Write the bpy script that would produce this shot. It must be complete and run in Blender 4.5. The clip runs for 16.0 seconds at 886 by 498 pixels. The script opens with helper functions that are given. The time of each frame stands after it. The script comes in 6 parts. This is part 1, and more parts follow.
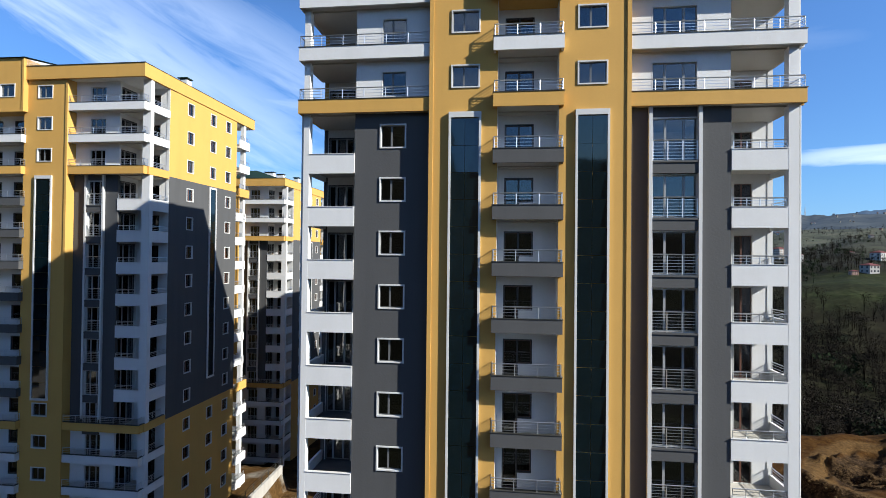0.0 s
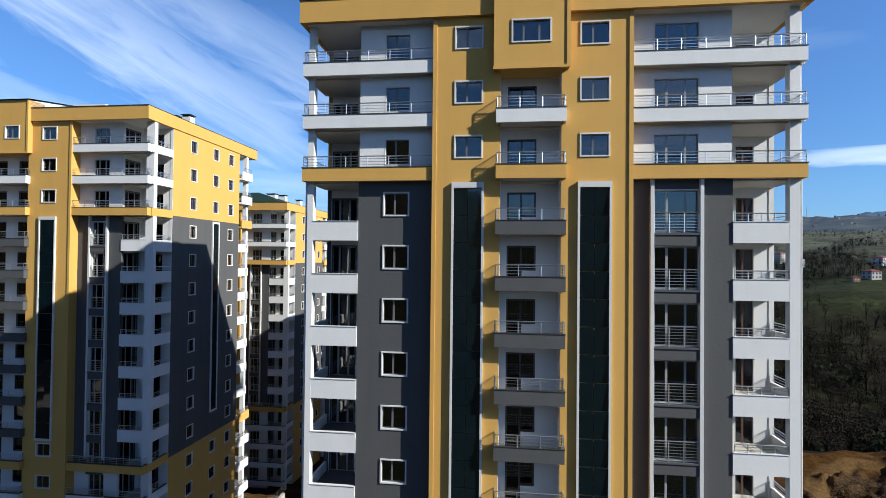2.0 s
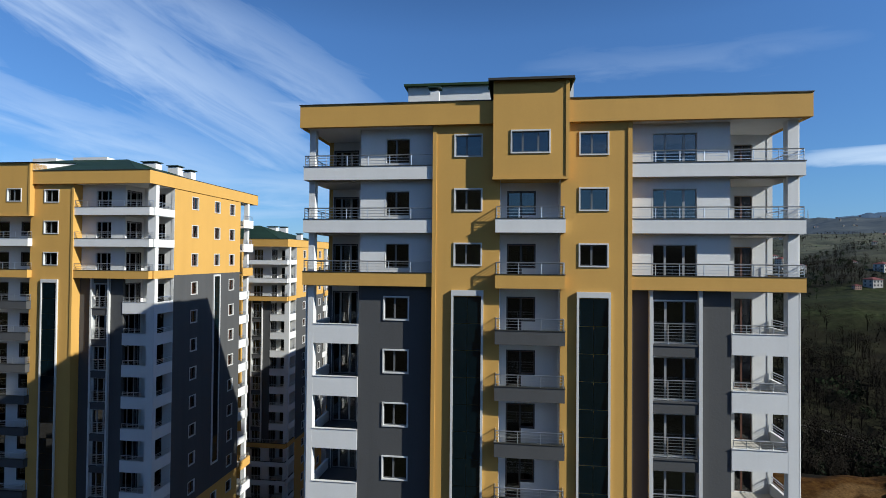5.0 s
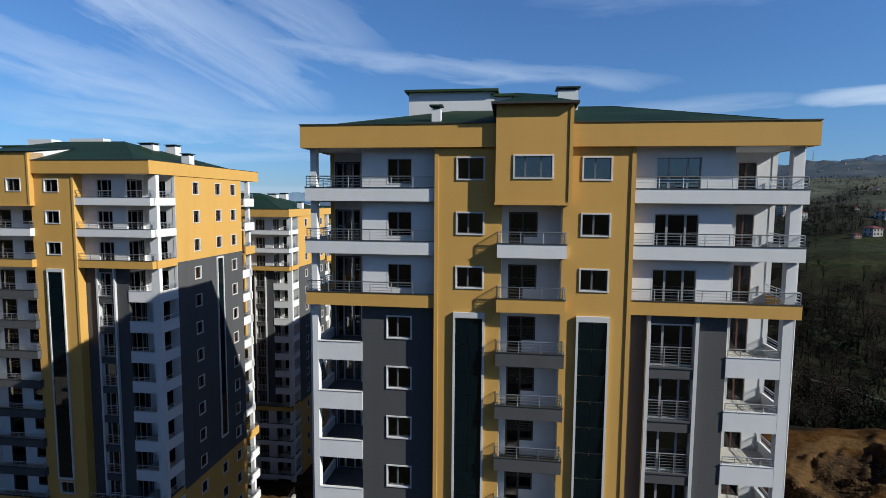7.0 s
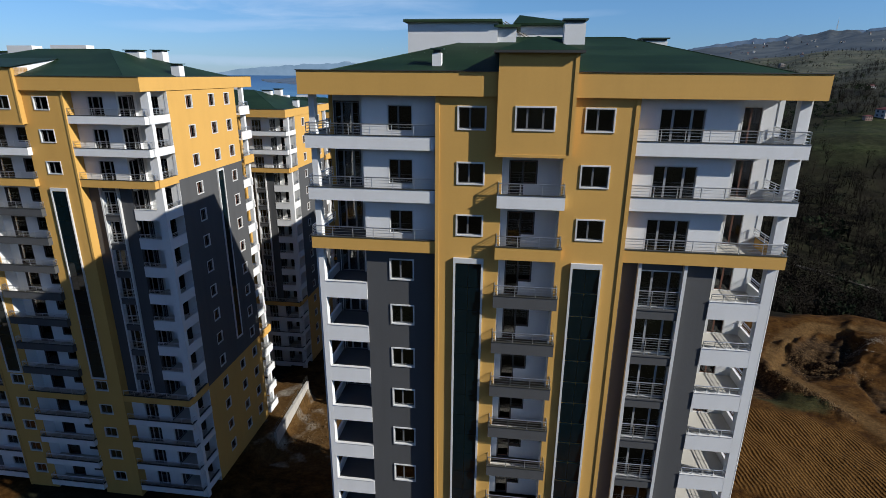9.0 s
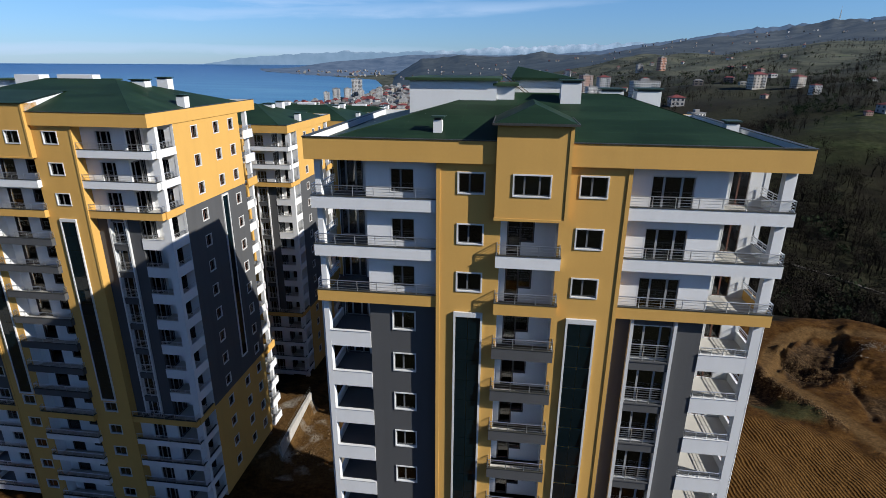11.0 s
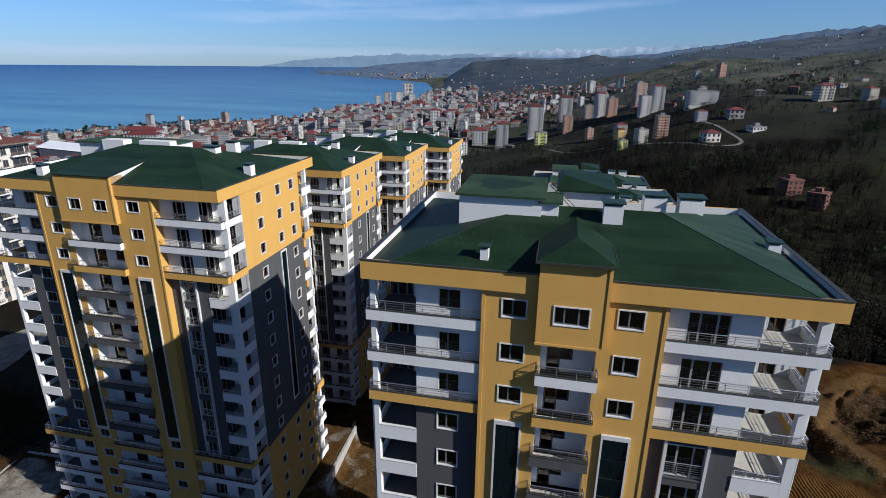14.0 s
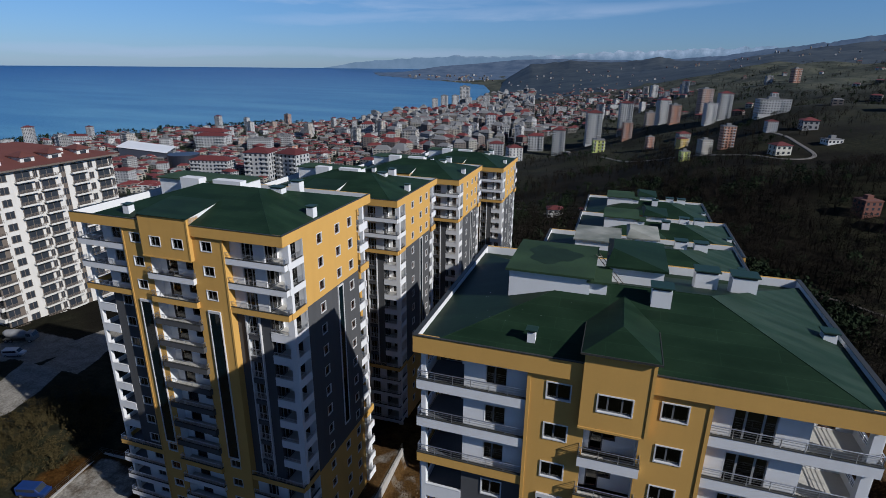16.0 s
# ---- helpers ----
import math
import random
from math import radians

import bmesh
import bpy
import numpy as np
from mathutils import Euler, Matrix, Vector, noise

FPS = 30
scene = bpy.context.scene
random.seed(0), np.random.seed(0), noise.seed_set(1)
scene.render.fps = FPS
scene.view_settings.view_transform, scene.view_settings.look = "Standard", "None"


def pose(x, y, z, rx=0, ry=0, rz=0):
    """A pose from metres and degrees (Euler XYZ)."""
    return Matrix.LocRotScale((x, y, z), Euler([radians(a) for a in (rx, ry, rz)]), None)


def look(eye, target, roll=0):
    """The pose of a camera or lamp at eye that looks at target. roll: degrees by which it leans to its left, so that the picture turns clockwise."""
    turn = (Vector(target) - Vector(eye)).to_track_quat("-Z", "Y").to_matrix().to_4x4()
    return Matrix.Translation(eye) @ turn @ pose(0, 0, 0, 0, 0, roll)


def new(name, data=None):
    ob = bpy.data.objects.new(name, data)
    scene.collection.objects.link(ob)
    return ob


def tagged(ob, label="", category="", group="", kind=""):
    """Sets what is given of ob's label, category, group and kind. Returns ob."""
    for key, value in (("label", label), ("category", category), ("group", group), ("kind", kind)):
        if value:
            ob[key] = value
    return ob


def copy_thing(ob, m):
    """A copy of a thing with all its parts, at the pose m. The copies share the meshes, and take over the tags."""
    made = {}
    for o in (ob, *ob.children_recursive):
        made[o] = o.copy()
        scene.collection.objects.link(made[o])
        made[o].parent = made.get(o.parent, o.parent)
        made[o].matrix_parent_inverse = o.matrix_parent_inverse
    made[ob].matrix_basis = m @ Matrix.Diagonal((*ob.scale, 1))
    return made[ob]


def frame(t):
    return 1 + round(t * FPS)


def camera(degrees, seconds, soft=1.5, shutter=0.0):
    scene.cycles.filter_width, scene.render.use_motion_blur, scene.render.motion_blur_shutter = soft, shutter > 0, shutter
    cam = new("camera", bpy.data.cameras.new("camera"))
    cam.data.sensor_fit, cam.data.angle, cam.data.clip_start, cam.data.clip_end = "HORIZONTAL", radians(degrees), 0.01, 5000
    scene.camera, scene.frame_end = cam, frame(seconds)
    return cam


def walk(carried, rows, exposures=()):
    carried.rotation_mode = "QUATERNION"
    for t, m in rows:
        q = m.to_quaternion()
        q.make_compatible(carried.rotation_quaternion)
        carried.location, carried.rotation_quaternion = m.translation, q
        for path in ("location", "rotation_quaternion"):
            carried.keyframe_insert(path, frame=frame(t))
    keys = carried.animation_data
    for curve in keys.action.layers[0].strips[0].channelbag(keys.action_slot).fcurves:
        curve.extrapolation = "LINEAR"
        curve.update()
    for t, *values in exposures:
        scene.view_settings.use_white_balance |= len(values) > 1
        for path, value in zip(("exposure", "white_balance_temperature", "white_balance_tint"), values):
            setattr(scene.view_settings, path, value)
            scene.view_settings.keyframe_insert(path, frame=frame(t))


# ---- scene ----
cam = camera(78.8, 16.0, soft=0.5)
METRES, EYE, TILT, LEAN, TURN = 35.0, 29.4, 0.8, -0.6, 7.0
ROWS = [
    (0.0, 0.0, 0.0, 0.0, 0.0, 0.0, -0.0),
    (0.5, -0.0002, -0.0017, 0.0291, 0.05, 0.03, 0.02),
    (1.0, -0.0011, -0.003, 0.0561, 0.07, 0.06, 0.01),
    (1.5, -0.002, -0.0041, 0.0816, 0.09, 0.08, 0.03),
    (2.0, -0.0027, -0.0051, 0.1067, 0.12, 0.12, 0.03),
    (2.5, -0.0025, -0.0059, 0.1316, 0.16, 0.13, 0.04),
    (3.0, -0.002, -0.0065, 0.1563, 0.19, 0.14, 0.06),
    (3.5, -0.001, -0.0072, 0.1816, 0.2, 0.15, 0.08),
    (4.0, -0.0005, -0.0083, 0.2106, 0.2, 0.18, 0.08),
    (4.5, -0.0003, -0.0091, 0.242, 0.21, 0.18, 0.1),
    (5.0, -0.0003, -0.0097, 0.2744, 0.23, 0.17, 0.1),
    (5.2, -0.0004, -0.0098, 0.2872, 0.23, 0.15, 0.1),
    (7.3, -0.0025, -0.0104, 0.4192, 0.28, -7.78, 0.17),
    (7.5, -0.0027, -0.0105, 0.431, 0.27, -9.18, 0.17),
    (8.0, -0.0031, -0.0115, 0.4601, 0.24, -13.49, 0.19),
    (8.2, -0.0032, -0.0115, 0.4716, 0.24, -15.3, 0.19),
    (10.3, -0.0041, -0.0117, 0.5902, 0.25, -19.83, 0.15),
    (10.5, -0.0041, -0.0115, 0.6025, 0.25, -19.83, 0.15),
    (11.0, -0.0041, -0.0103, 0.6343, 0.26, -19.83, 0.17),
    (11.5, -0.004, -0.0089, 0.6677, 0.28, -19.81, 0.16),
    (12.0, -0.0042, -0.0077, 0.7021, 0.31, -19.79, 0.15),
    (12.5, -0.0045, -0.0063, 0.7363, 1.12, -19.76, 0.15),
    (13.0, -0.005, -0.0059, 0.7715, 2.41, -19.72, 0.12),
    (13.5, -0.0054, -0.0052, 0.8111, 3.8, -19.7, 0.12),
    (14.0, -0.0055, -0.005, 0.848, 5.38, -19.66, 0.11),
    (14.5, -0.0058, -0.005, 0.8855, 6.98, -19.62, 0.08),
    (15.0, -0.0055, -0.004, 0.9233, 8.58, -19.58, 0.08),
    (15.5, -0.0054, -0.0035, 0.9617, 10.0, -19.55, 0.09),
    (16.0, -0.0047, -0.0026, 0.9995, 11.19, -19.53, 0.11),
]
walk(cam, [(t, pose(0, 0, EYE, TILT, LEAN, TURN) @ pose(METRES * x, METRES * y, METRES * z, 90 + pitch, roll, yaw)) for t, x, y, z, yaw, pitch, roll in ROWS],
     exposures=[(0.0, 0.66, 6620, 6), (2.5, 0.44, 6560, 5), (5.0, 0.13, 6480, 4), (8.0, -0.02, 6560, 7), (10.5, 0.18, 6540, 8.5), (12.5, 0.13, 6480, 9.5), (13.5, 0.06, 6400, 10), (14.5, -0.1, 6330, 10), (15.0, -0.2, 6250, 10), (16.0, -0.4, 6180, 10.5)])


# ---------------------------------------------------------------- sky, sun, exposure
SUN_DIR = Vector((-21.6, 7.1, -13.4)).normalized()
sun_elev = math.asin(-SUN_DIR.z)
sun_az = math.atan2(-SUN_DIR.x, -SUN_DIR.y)
world = bpy.data.worlds.new("sky")
scene.world = world
world.use_nodes = True
wn, wl = world.node_tree.nodes, world.node_tree.links
wn.clear()
w_out = wn.new("ShaderNodeOutputWorld")
w_bg = wn.new("ShaderNodeBackground")
w_sky = wn.new("ShaderNodeTexSky")
w_sky.sky_type = "NISHITA"
w_sky.sun_disc = False
w_sky.sun_elevation = sun_elev
w_sky.sun_rotation = sun_az
w_sky.air_density, w_sky.dust_density, w_sky.ozone_density = 1.0, 0.05, 3.0
w_co = wn.new("ShaderNodeTexCoord")
w_mix = wn.new("ShaderNodeMixRGB")
w_mix.inputs[2].default_value = (9.0, 10.2, 12.0, 1)


def w_math(op, *ins):
    q = wn.new("ShaderNodeMath")
    q.operation = op
    for i, v in enumerate(ins):
        if isinstance(v, (int, float)):
            q.inputs[i].default_value = v
        else:
            wl.new(v, q.inputs[i])
    return q.outputs[0]


w_dir = wn.new("ShaderNodeSeparateXYZ")
wl.new(w_co.outputs["Generated"], w_dir.inputs[0])
w_az = w_math("MULTIPLY", w_math("ARCTAN2", w_dir.outputs["X"], w_dir.outputs["Y"]), 57.2958)
w_el = w_math("MULTIPLY", w_math("ARCSINE", w_dir.outputs["Z"]), 57.2958)


def cirrus(az0, el0, az1, el1, half, strength, seed, fray=0.75):
    """A wisp of high cloud between two directions of the sky, in degrees: fibres drawn out along it, soft ends and edges."""
    length = math.hypot(az1 - az0, el1 - el0)
    c, s = (az1 - az0) / length, (el1 - el0) / length
    u = w_math("ADD", w_math("MULTIPLY", w_math("SUBTRACT", w_az, az0), c), w_math("MULTIPLY", w_math("SUBTRACT", w_el, el0), s))
    v = w_math("ADD", w_math("MULTIPLY", w_math("SUBTRACT", w_az, az0), -s), w_math("MULTIPLY", w_math("SUBTRACT", w_el, el0), c))
    vec = wn.new("ShaderNodeCombineXYZ")
    wl.new(w_math("MULTIPLY", u, 0.10), vec.inputs[0])
    wl.new(w_math("MULTIPLY", v, 0.55), vec.inputs[1])
    vec.inputs[2].default_value = seed
    t = wn.new("ShaderNodeTexNoise")
    t.inputs["Scale"].default_value, t.inputs["Detail"].default_value, t.inputs["Roughness"].default_value, t.inputs["Distortion"].default_value = 1.0, 7, 0.58, 0.5
    wl.new(vec.outputs[0], t.inputs["Vector"])
    wander = w_math("MULTIPLY", w_math("SUBTRACT", t.outputs["Fac"], 0.5), 2.2 * half)
    a = w_math("DIVIDE", w_math("ADD", v, wander), half)
    b = w_math("DIVIDE", w_math("SUBTRACT", u, length / 2), length * 0.56)
    body = w_math("MAXIMUM", w_math("SUBTRACT", 1.0, w_math("ADD", w_math("MULTIPLY", a, a), w_math("POWER", w_math("ABSOLUTE", b), 4.0))), 0.0)
    grain = w_math("MAXIMUM", w_math("ADD", w_math("MULTIPLY", w_math("SUBTRACT", t.outputs["Fac"], 0.5), 3.2 * fray), 1 - 0.5 * fray), 0.0)
    return w_math("MULTIPLY", w_math("MULTIPLY", body, grain), strength)


w_cloud = None
for q in ((-52, 25.5, -20, 10.0, 3.8, 0.40, 1.0, 0.5), (-42, 26.5, -14, 15.0, 3.0, 0.26, 4.0, 0.55), (-58, 15, -26, 7.5, 3.4, 0.34, 7.0), (-30, 15.6, 14, 11.6, 1.3, 0.36, 11.0),
          (-46, 7.6, -6, 6.6, 2.0, 0.36, 15.0), (26.0, 9.0, 44, 8.8, 1.0, 0.7, 19.0, 0.35), (4, 8.4, 25, 9.2, 1.0, 0.34, 23.0), (-36, 3.9, 8, 5.5, 0.7, 0.30, 27.0), (2, 19.5, 30, 18.5, 1.6, 0.09, 31.0),
          (60, 30, 140, 22, 7.0, 0.5, 35.0), (-180, 24, -110, 34, 8.0, 0.5, 39.0), (120, 14, 178, 16, 5.0, 0.4, 43.0), (-60, 0.9, -8, 1.1, 0.55, 0.28, 47.0, 0.4)):
    one = cirrus(*q)
    w_cloud = one if w_cloud is None else w_math("MAXIMUM", w_cloud, one)
wl.new(w_math("MINIMUM", w_cloud, 0.9), w_mix.inputs[0])
w_tint = wn.new("ShaderNodeMixRGB")
w_tint.blend_type = "MULTIPLY"
w_tint.inputs[0].default_value = 1.0
w_tint.inputs[2].default_value = (0.60, 0.88, 1.26, 1)
wl.new(w_sky.outputs[0], w_tint.inputs[1])
wl.new(w_tint.outputs[0], w_mix.inputs[1])
w_sep = wn.new("ShaderNodeSeparateXYZ")
wl.new(w_co.outputs["Generated"], w_sep.inputs[0])
w_up = wn.new("ShaderNodeValToRGB")
for q in range(3):
    w_up.color_ramp.elements.new(0.5)
for q, (p, c) in zip(w_up.color_ramp.elements, ((0.0, (0.80, 0.82, 1.04)), (0.12, (1.0, 1.02, 1.06)), (0.38, (1.22, 1.22, 1.24)), (0.62, (0.62, 0.62, 0.66)), (1.0, (0.40, 0.40, 0.44)))):
    q.position, q.color = p, (*c, 1)
wl.new(w_sep.outputs["Z"], w_up.inputs[0])
w_fade = wn.new("ShaderNodeVectorMath")
w_fade.operation = "MULTIPLY"
wl.new(w_mix.outputs[0], w_fade.inputs[0])
wl.new(w_up.outputs[0], w_fade.inputs[1])
wl.new(w_fade.outputs[0], w_bg.inputs[0])
wl.new(w_bg.outputs[0], w_out.inputs[0])
w_bg.inputs[1].default_value = 0.080
sun_data = bpy.data.lights.new("sun", "SUN")
sun_data.energy = 6.2
sun_data.angle = radians(0.53)
sun_data.color = (1.0, 0.97, 0.93)
sun = new("sun", sun_data)
sun.matrix_world = look((0, 0, 0), SUN_DIR)

# ---------------------------------------------------------------- materials
def nodes_of(name):
    m = bpy.data.materials.new(name)
    m.use_nodes = True
    nt = m.node_tree
    return m, nt.nodes, nt.links, nt.nodes["Principled BSDF"]


def surface(name, col, rough=0.7, vary=0.12, scale=0.6, fine=18.0, bump=0.15, metal=0.0, streak=0.0, piece=0.0, spec=0.5, tint=None, tint_scale=0.1):
    """A painted or mineral surface: broad stains, fine grain, light relief."""
    m, n, l, b = nodes_of(name)
    co = n.new("ShaderNodeTexCoord")
    n1 = n.new("ShaderNodeTexNoise")
    n1.inputs["Scale"].default_value, n1.inputs["Detail"].default_value = scale, 5
    n2 = n.new("ShaderNodeTexNoise")
    n2.inputs["Scale"].default_value, n2.inputs["Detail"].default_value = fine, 4
    geo = n.new("ShaderNodeNewGeometry")
    l.new(geo.outputs["Position"], n1.inputs["Vector"])
    l.new(geo.outputs["Position"], n2.inputs["Vector"])
    val = n.new("ShaderNodeMath")
    val.operation = "MULTIPLY_ADD"
    val.inputs[1].default_value, val.inputs[2].default_value = 2 * vary, 1 - vary
    l.new(n1.outputs["Fac"], val.inputs[0])
    val2 = n.new("ShaderNodeMath")
    val2.operation = "MULTIPLY_ADD"
    val2.inputs[1].default_value, val2.inputs[2].default_value = vary, 1 - vary * 0.5
    l.new(n2.outputs["Fac"], val2.inputs[0])
    mul = n.new("ShaderNodeMath")
    mul.operation = "MULTIPLY"
    l.new(val.outputs[0], mul.inputs[0])
    l.new(val2.outputs[0], mul.inputs[1])
    last = mul.outputs[0]
    if streak:
        mp = n.new("ShaderNodeMapping")
        mp.inputs["Scale"].default_value = (0.9, 0.9, 0.07)
        n3 = n.new("ShaderNodeTexNoise")
        n3.inputs["Scale"].default_value, n3.inputs["Detail"].default_value = 1.3, 6
        l.new(geo.outputs["Position"], mp.inputs[0])
        l.new(mp.outputs[0], n3.inputs["Vector"])
        v3 = n.new("ShaderNodeMapRange")
        v3.inputs["From Min"].default_value, v3.inputs["From Max"].default_value = 0.45, 0.75
        v3.inputs["To Min"].default_value, v3.inputs["To Max"].default_value = 1.0, 1 - streak
        l.new(n3.outputs["Fac"], v3.inputs["Value"])
        m3 = n.new("ShaderNodeMath")
        m3.operation = "MULTIPLY"
        l.new(last, m3.inputs[0])
        l.new(v3.outputs[0], m3.inputs[1])
        last = m3.outputs[0]
    if piece:
        oi = n.new("ShaderNodeObjectInfo")
        v4 = n.new("ShaderNodeMath")
        v4.operation = "MULTIPLY_ADD"
        v4.inputs[1].default_value, v4.inputs[2].default_value = 2 * piece, 1 - piece
        l.new(oi.outputs["Random"], v4.inputs[0])
        m4 = n.new("ShaderNodeMath")
        m4.operation = "MULTIPLY"
        l.new(last, m4.inputs[0])
        l.new(v4.outputs[0], m4.inputs[1])
        last = m4.outputs[0]
    mixc = n.new("ShaderNodeVectorMath")
    mixc.operation = "SCALE"
    if tint:
        nt3 = n.new("ShaderNodeTexNoise")
        nt3.inputs["Scale"].default_value, nt3.inputs["Detail"].default_value = tint_scale, 6
        l.new(geo.outputs["Position"], nt3.inputs["Vector"])
        rt = n.new("ShaderNodeMapRange")
        rt.inputs["From Min"].default_value, rt.inputs["From Max"].default_value = 0.42, 0.6
        l.new(nt3.outputs["Fac"], rt.inputs["Value"])
        mc = n.new("ShaderNodeMixRGB")
        mc.inputs[1].default_value, mc.inputs[2].default_value = (*col, 1), (*tint, 1)
        l.new(rt.outputs[0], mc.inputs[0])
        l.new(mc.outputs[0], mixc.inputs[0])
    else:
        mixc.inputs[0].default_value = col
    l.new(last, mixc.inputs["Scale"])
    l.new(mixc.outputs[0], b.inputs["Base Color"])
    b.inputs["Roughness"].default_value = rough
    b.inputs["Metallic"].default_value = metal
    b.inputs["Specular IOR Level"].default_value = spec
    if bump:
        bp = n.new("ShaderNodeBump")
        bp.inputs["Strength"].default_value, bp.inputs["Distance"].default_value = bump, 0.02
        l.new(n2.outputs["Fac"], bp.inputs["Height"])
        l.new(bp.outputs[0], b.inputs["Normal"])
    return m


def clear_glass(name, tint, gloss=0.02):
    """Window glass: clear, tinted, with a Fresnel sheen."""
    m = bpy.data.materials.new(name)
    m.use_nodes = True
    n, l = m.node_tree.nodes, m.node_tree.links
    n.clear()
    out = n.new("ShaderNodeOutputMaterial")
    tr = n.new("ShaderNodeBsdfTransparent")
    tr.inputs[0].default_value = (*tint, 1)
    gl = n.new("ShaderNodeBsdfGlossy")
    gl.inputs["Roughness"].default_value = gloss
    fr = n.new("ShaderNodeFresnel")
    fr.inputs["IOR"].default_value = 2.1
    mx = n.new("ShaderNodeMixShader")
    l.new(fr.outputs[0], mx.inputs[0])
    l.new(tr.outputs[0], mx.inputs[1])
    l.new(gl.outputs[0], mx.inputs[2])
    l.new(mx.outputs[0], out.inputs[0])
    return m


YELLOW = surface("yellow_render", (0.525, 0.298, 0.072), 0.85, 0.07, 0.35, 9, 0.1, streak=0.05)
WHITE = surface("white_render", (0.625, 0.625, 0.62), 0.8, 0.06, 0.4, 9, 0.2, streak=0.05)
GREY = surface("grey_render", (0.064, 0.065, 0.067), 0.8, 0.08, 0.35, 9, 0.25, streak=0.12)
TRIM = surface("white_trim", (0.55, 0.55, 0.54), 0.5, 0.05, 1.0, 20, 0.05)
STEEL = surface("steel_rail", (0.58, 0.59, 0.61), 0.32, 0.05, 2.0, 30, 0.0, metal=0.9)
SASH_D = surface("anthracite_sash", (0.035, 0.036, 0.04), 0.4, 0.08, 2.0, 30, 0.0)
SASH_L = surface("silver_sash", (0.26, 0.265, 0.27), 0.4, 0.08, 2.0, 30, 0.0)
SASH_G = surface("grey_sash", (0.12, 0.124, 0.13), 0.4, 0.08, 2.0, 30, 0.0)
TILE_SHADE = surface("shaded_tile", (0.085, 0.087, 0.092), 0.5, 0.12, 0.8, 5, 0.05)
SASH_B = surface("brown_sash", (0.10, 0.045, 0.03), 0.45, 0.1, 2.0, 30, 0.0)
PANE = clear_glass("window_glass", (0.42, 0.46, 0.47))
CURTAIN = surface("dark_curtain_glass", (0.003, 0.0085, 0.0115), 0.04, 0.3, 0.5, 2.0, 0.03, spec=0.8)
CURTAIN.node_tree.nodes["Principled BSDF"].inputs["IOR"].default_value = 1.56
CLAY = surface("bare_interior_plaster", (0.20, 0.19, 0.18), 0.9, 0.15, 0.5, 6, 0.1)
TILE = surface("balcony_tile", (0.42, 0.40, 0.36), 0.5, 0.08, 0.6, 4, 0.05)
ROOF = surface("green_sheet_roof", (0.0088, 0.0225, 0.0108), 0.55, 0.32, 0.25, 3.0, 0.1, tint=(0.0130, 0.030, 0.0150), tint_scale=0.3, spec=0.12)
_n, _l = ROOF.node_tree.nodes, ROOF.node_tree.links
for _q in [q for q in _n if q.bl_idname == "ShaderNodeTexNoise" and abs(q.inputs["Scale"].default_value - 0.3) < 1e-4]:
    # run-off streaks down the slopes
    _m = _n.new("ShaderNodeMapping")
    _m.inputs["Scale"].default_value = (0.7, 1.7, 0.7)
    _l.new(_q.inputs["Vector"].links[0].from_socket, _m.inputs[0])
    _l.new(_m.outputs[0], _q.inputs["Vector"])
_b, _s = _n["Principled BSDF"], _n.new("ShaderNodeTexBrick")
_s.inputs["Scale"].default_value, _s.inputs["Brick Width"].default_value, _s.inputs["Row Height"].default_value = 1.0, 6.5, 1.05
_s.inputs["Mortar Size"].default_value, _s.inputs["Mortar Smooth"].default_value = 0.028, 0.6
_s.inputs["Color1"].default_value, _s.inputs["Color2"].default_value, _s.inputs["Mortar"].default_value = (0.86, 0.86, 0.86, 1), (1.1, 1.1, 1.1, 1), (1.55, 1.5, 1.5, 1)
_g, _x = _n.new("ShaderNodeNewGeometry"), _n.new("ShaderNodeMixRGB")
_x.blend_type = "MULTIPLY"
_x.inputs[0].default_value = 0.8
_l.new(_g.outputs["Position"], _s.inputs["Vector"])
_l.new(_b.inputs["Base Color"].links[0].from_socket, _x.inputs[1])
_l.new(_s.outputs["Color"], _x.inputs[2])
_l.new(_x.outputs[0], _b.inputs["Base Color"])
ROOF_TRIM = surface("dark_green_flashing", (0.012, 0.035, 0.024), 0.5, 0.15, 1, 6, 0.05)
ROOF_PALE = surface("weathered_green_sheet", (0.036, 0.064, 0.032), 0.65, 0.3, 0.35, 4.0, 0.1, tint=(0.028, 0.050, 0.027), tint_scale=0.2, spec=0.08)
ROOF_WET = surface("wet_green_sheet", (0.017, 0.031, 0.019), 0.55, 0.35, 0.9, 4.0, 0.05, spec=0.05)
# dusty sheet; the sun side's lighter tone is in its base colour too
ROOF_SUN_DUSTY = surface("sunlit_dusty_sheet", (0.0165, 0.036, 0.0225), 0.6, 0.3, 0.35, 3.0, 0.1, tint=(0.030, 0.052, 0.036), tint_scale=0.22, spec=0.1)
_n, _l = ROOF_SUN_DUSTY.node_tree.nodes, ROOF_SUN_DUSTY.node_tree.links
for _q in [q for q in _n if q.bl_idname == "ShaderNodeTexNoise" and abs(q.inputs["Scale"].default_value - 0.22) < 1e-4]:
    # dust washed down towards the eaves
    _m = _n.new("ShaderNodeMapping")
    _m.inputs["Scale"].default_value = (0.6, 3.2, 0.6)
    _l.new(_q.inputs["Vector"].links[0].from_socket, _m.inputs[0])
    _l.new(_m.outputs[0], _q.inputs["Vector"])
ROOF_WORN = surface("bleached_sheet", (0.27, 0.27, 0.23), 0.7, 0.25, 0.4, 4.0, 0.1, tint=(0.15, 0.16, 0.13), tint_scale=0.25)
GUTTER = surface("dark_eaves_trim", (0.035, 0.035, 0.03), 0.5, 0.15, 1, 8, 0.05)

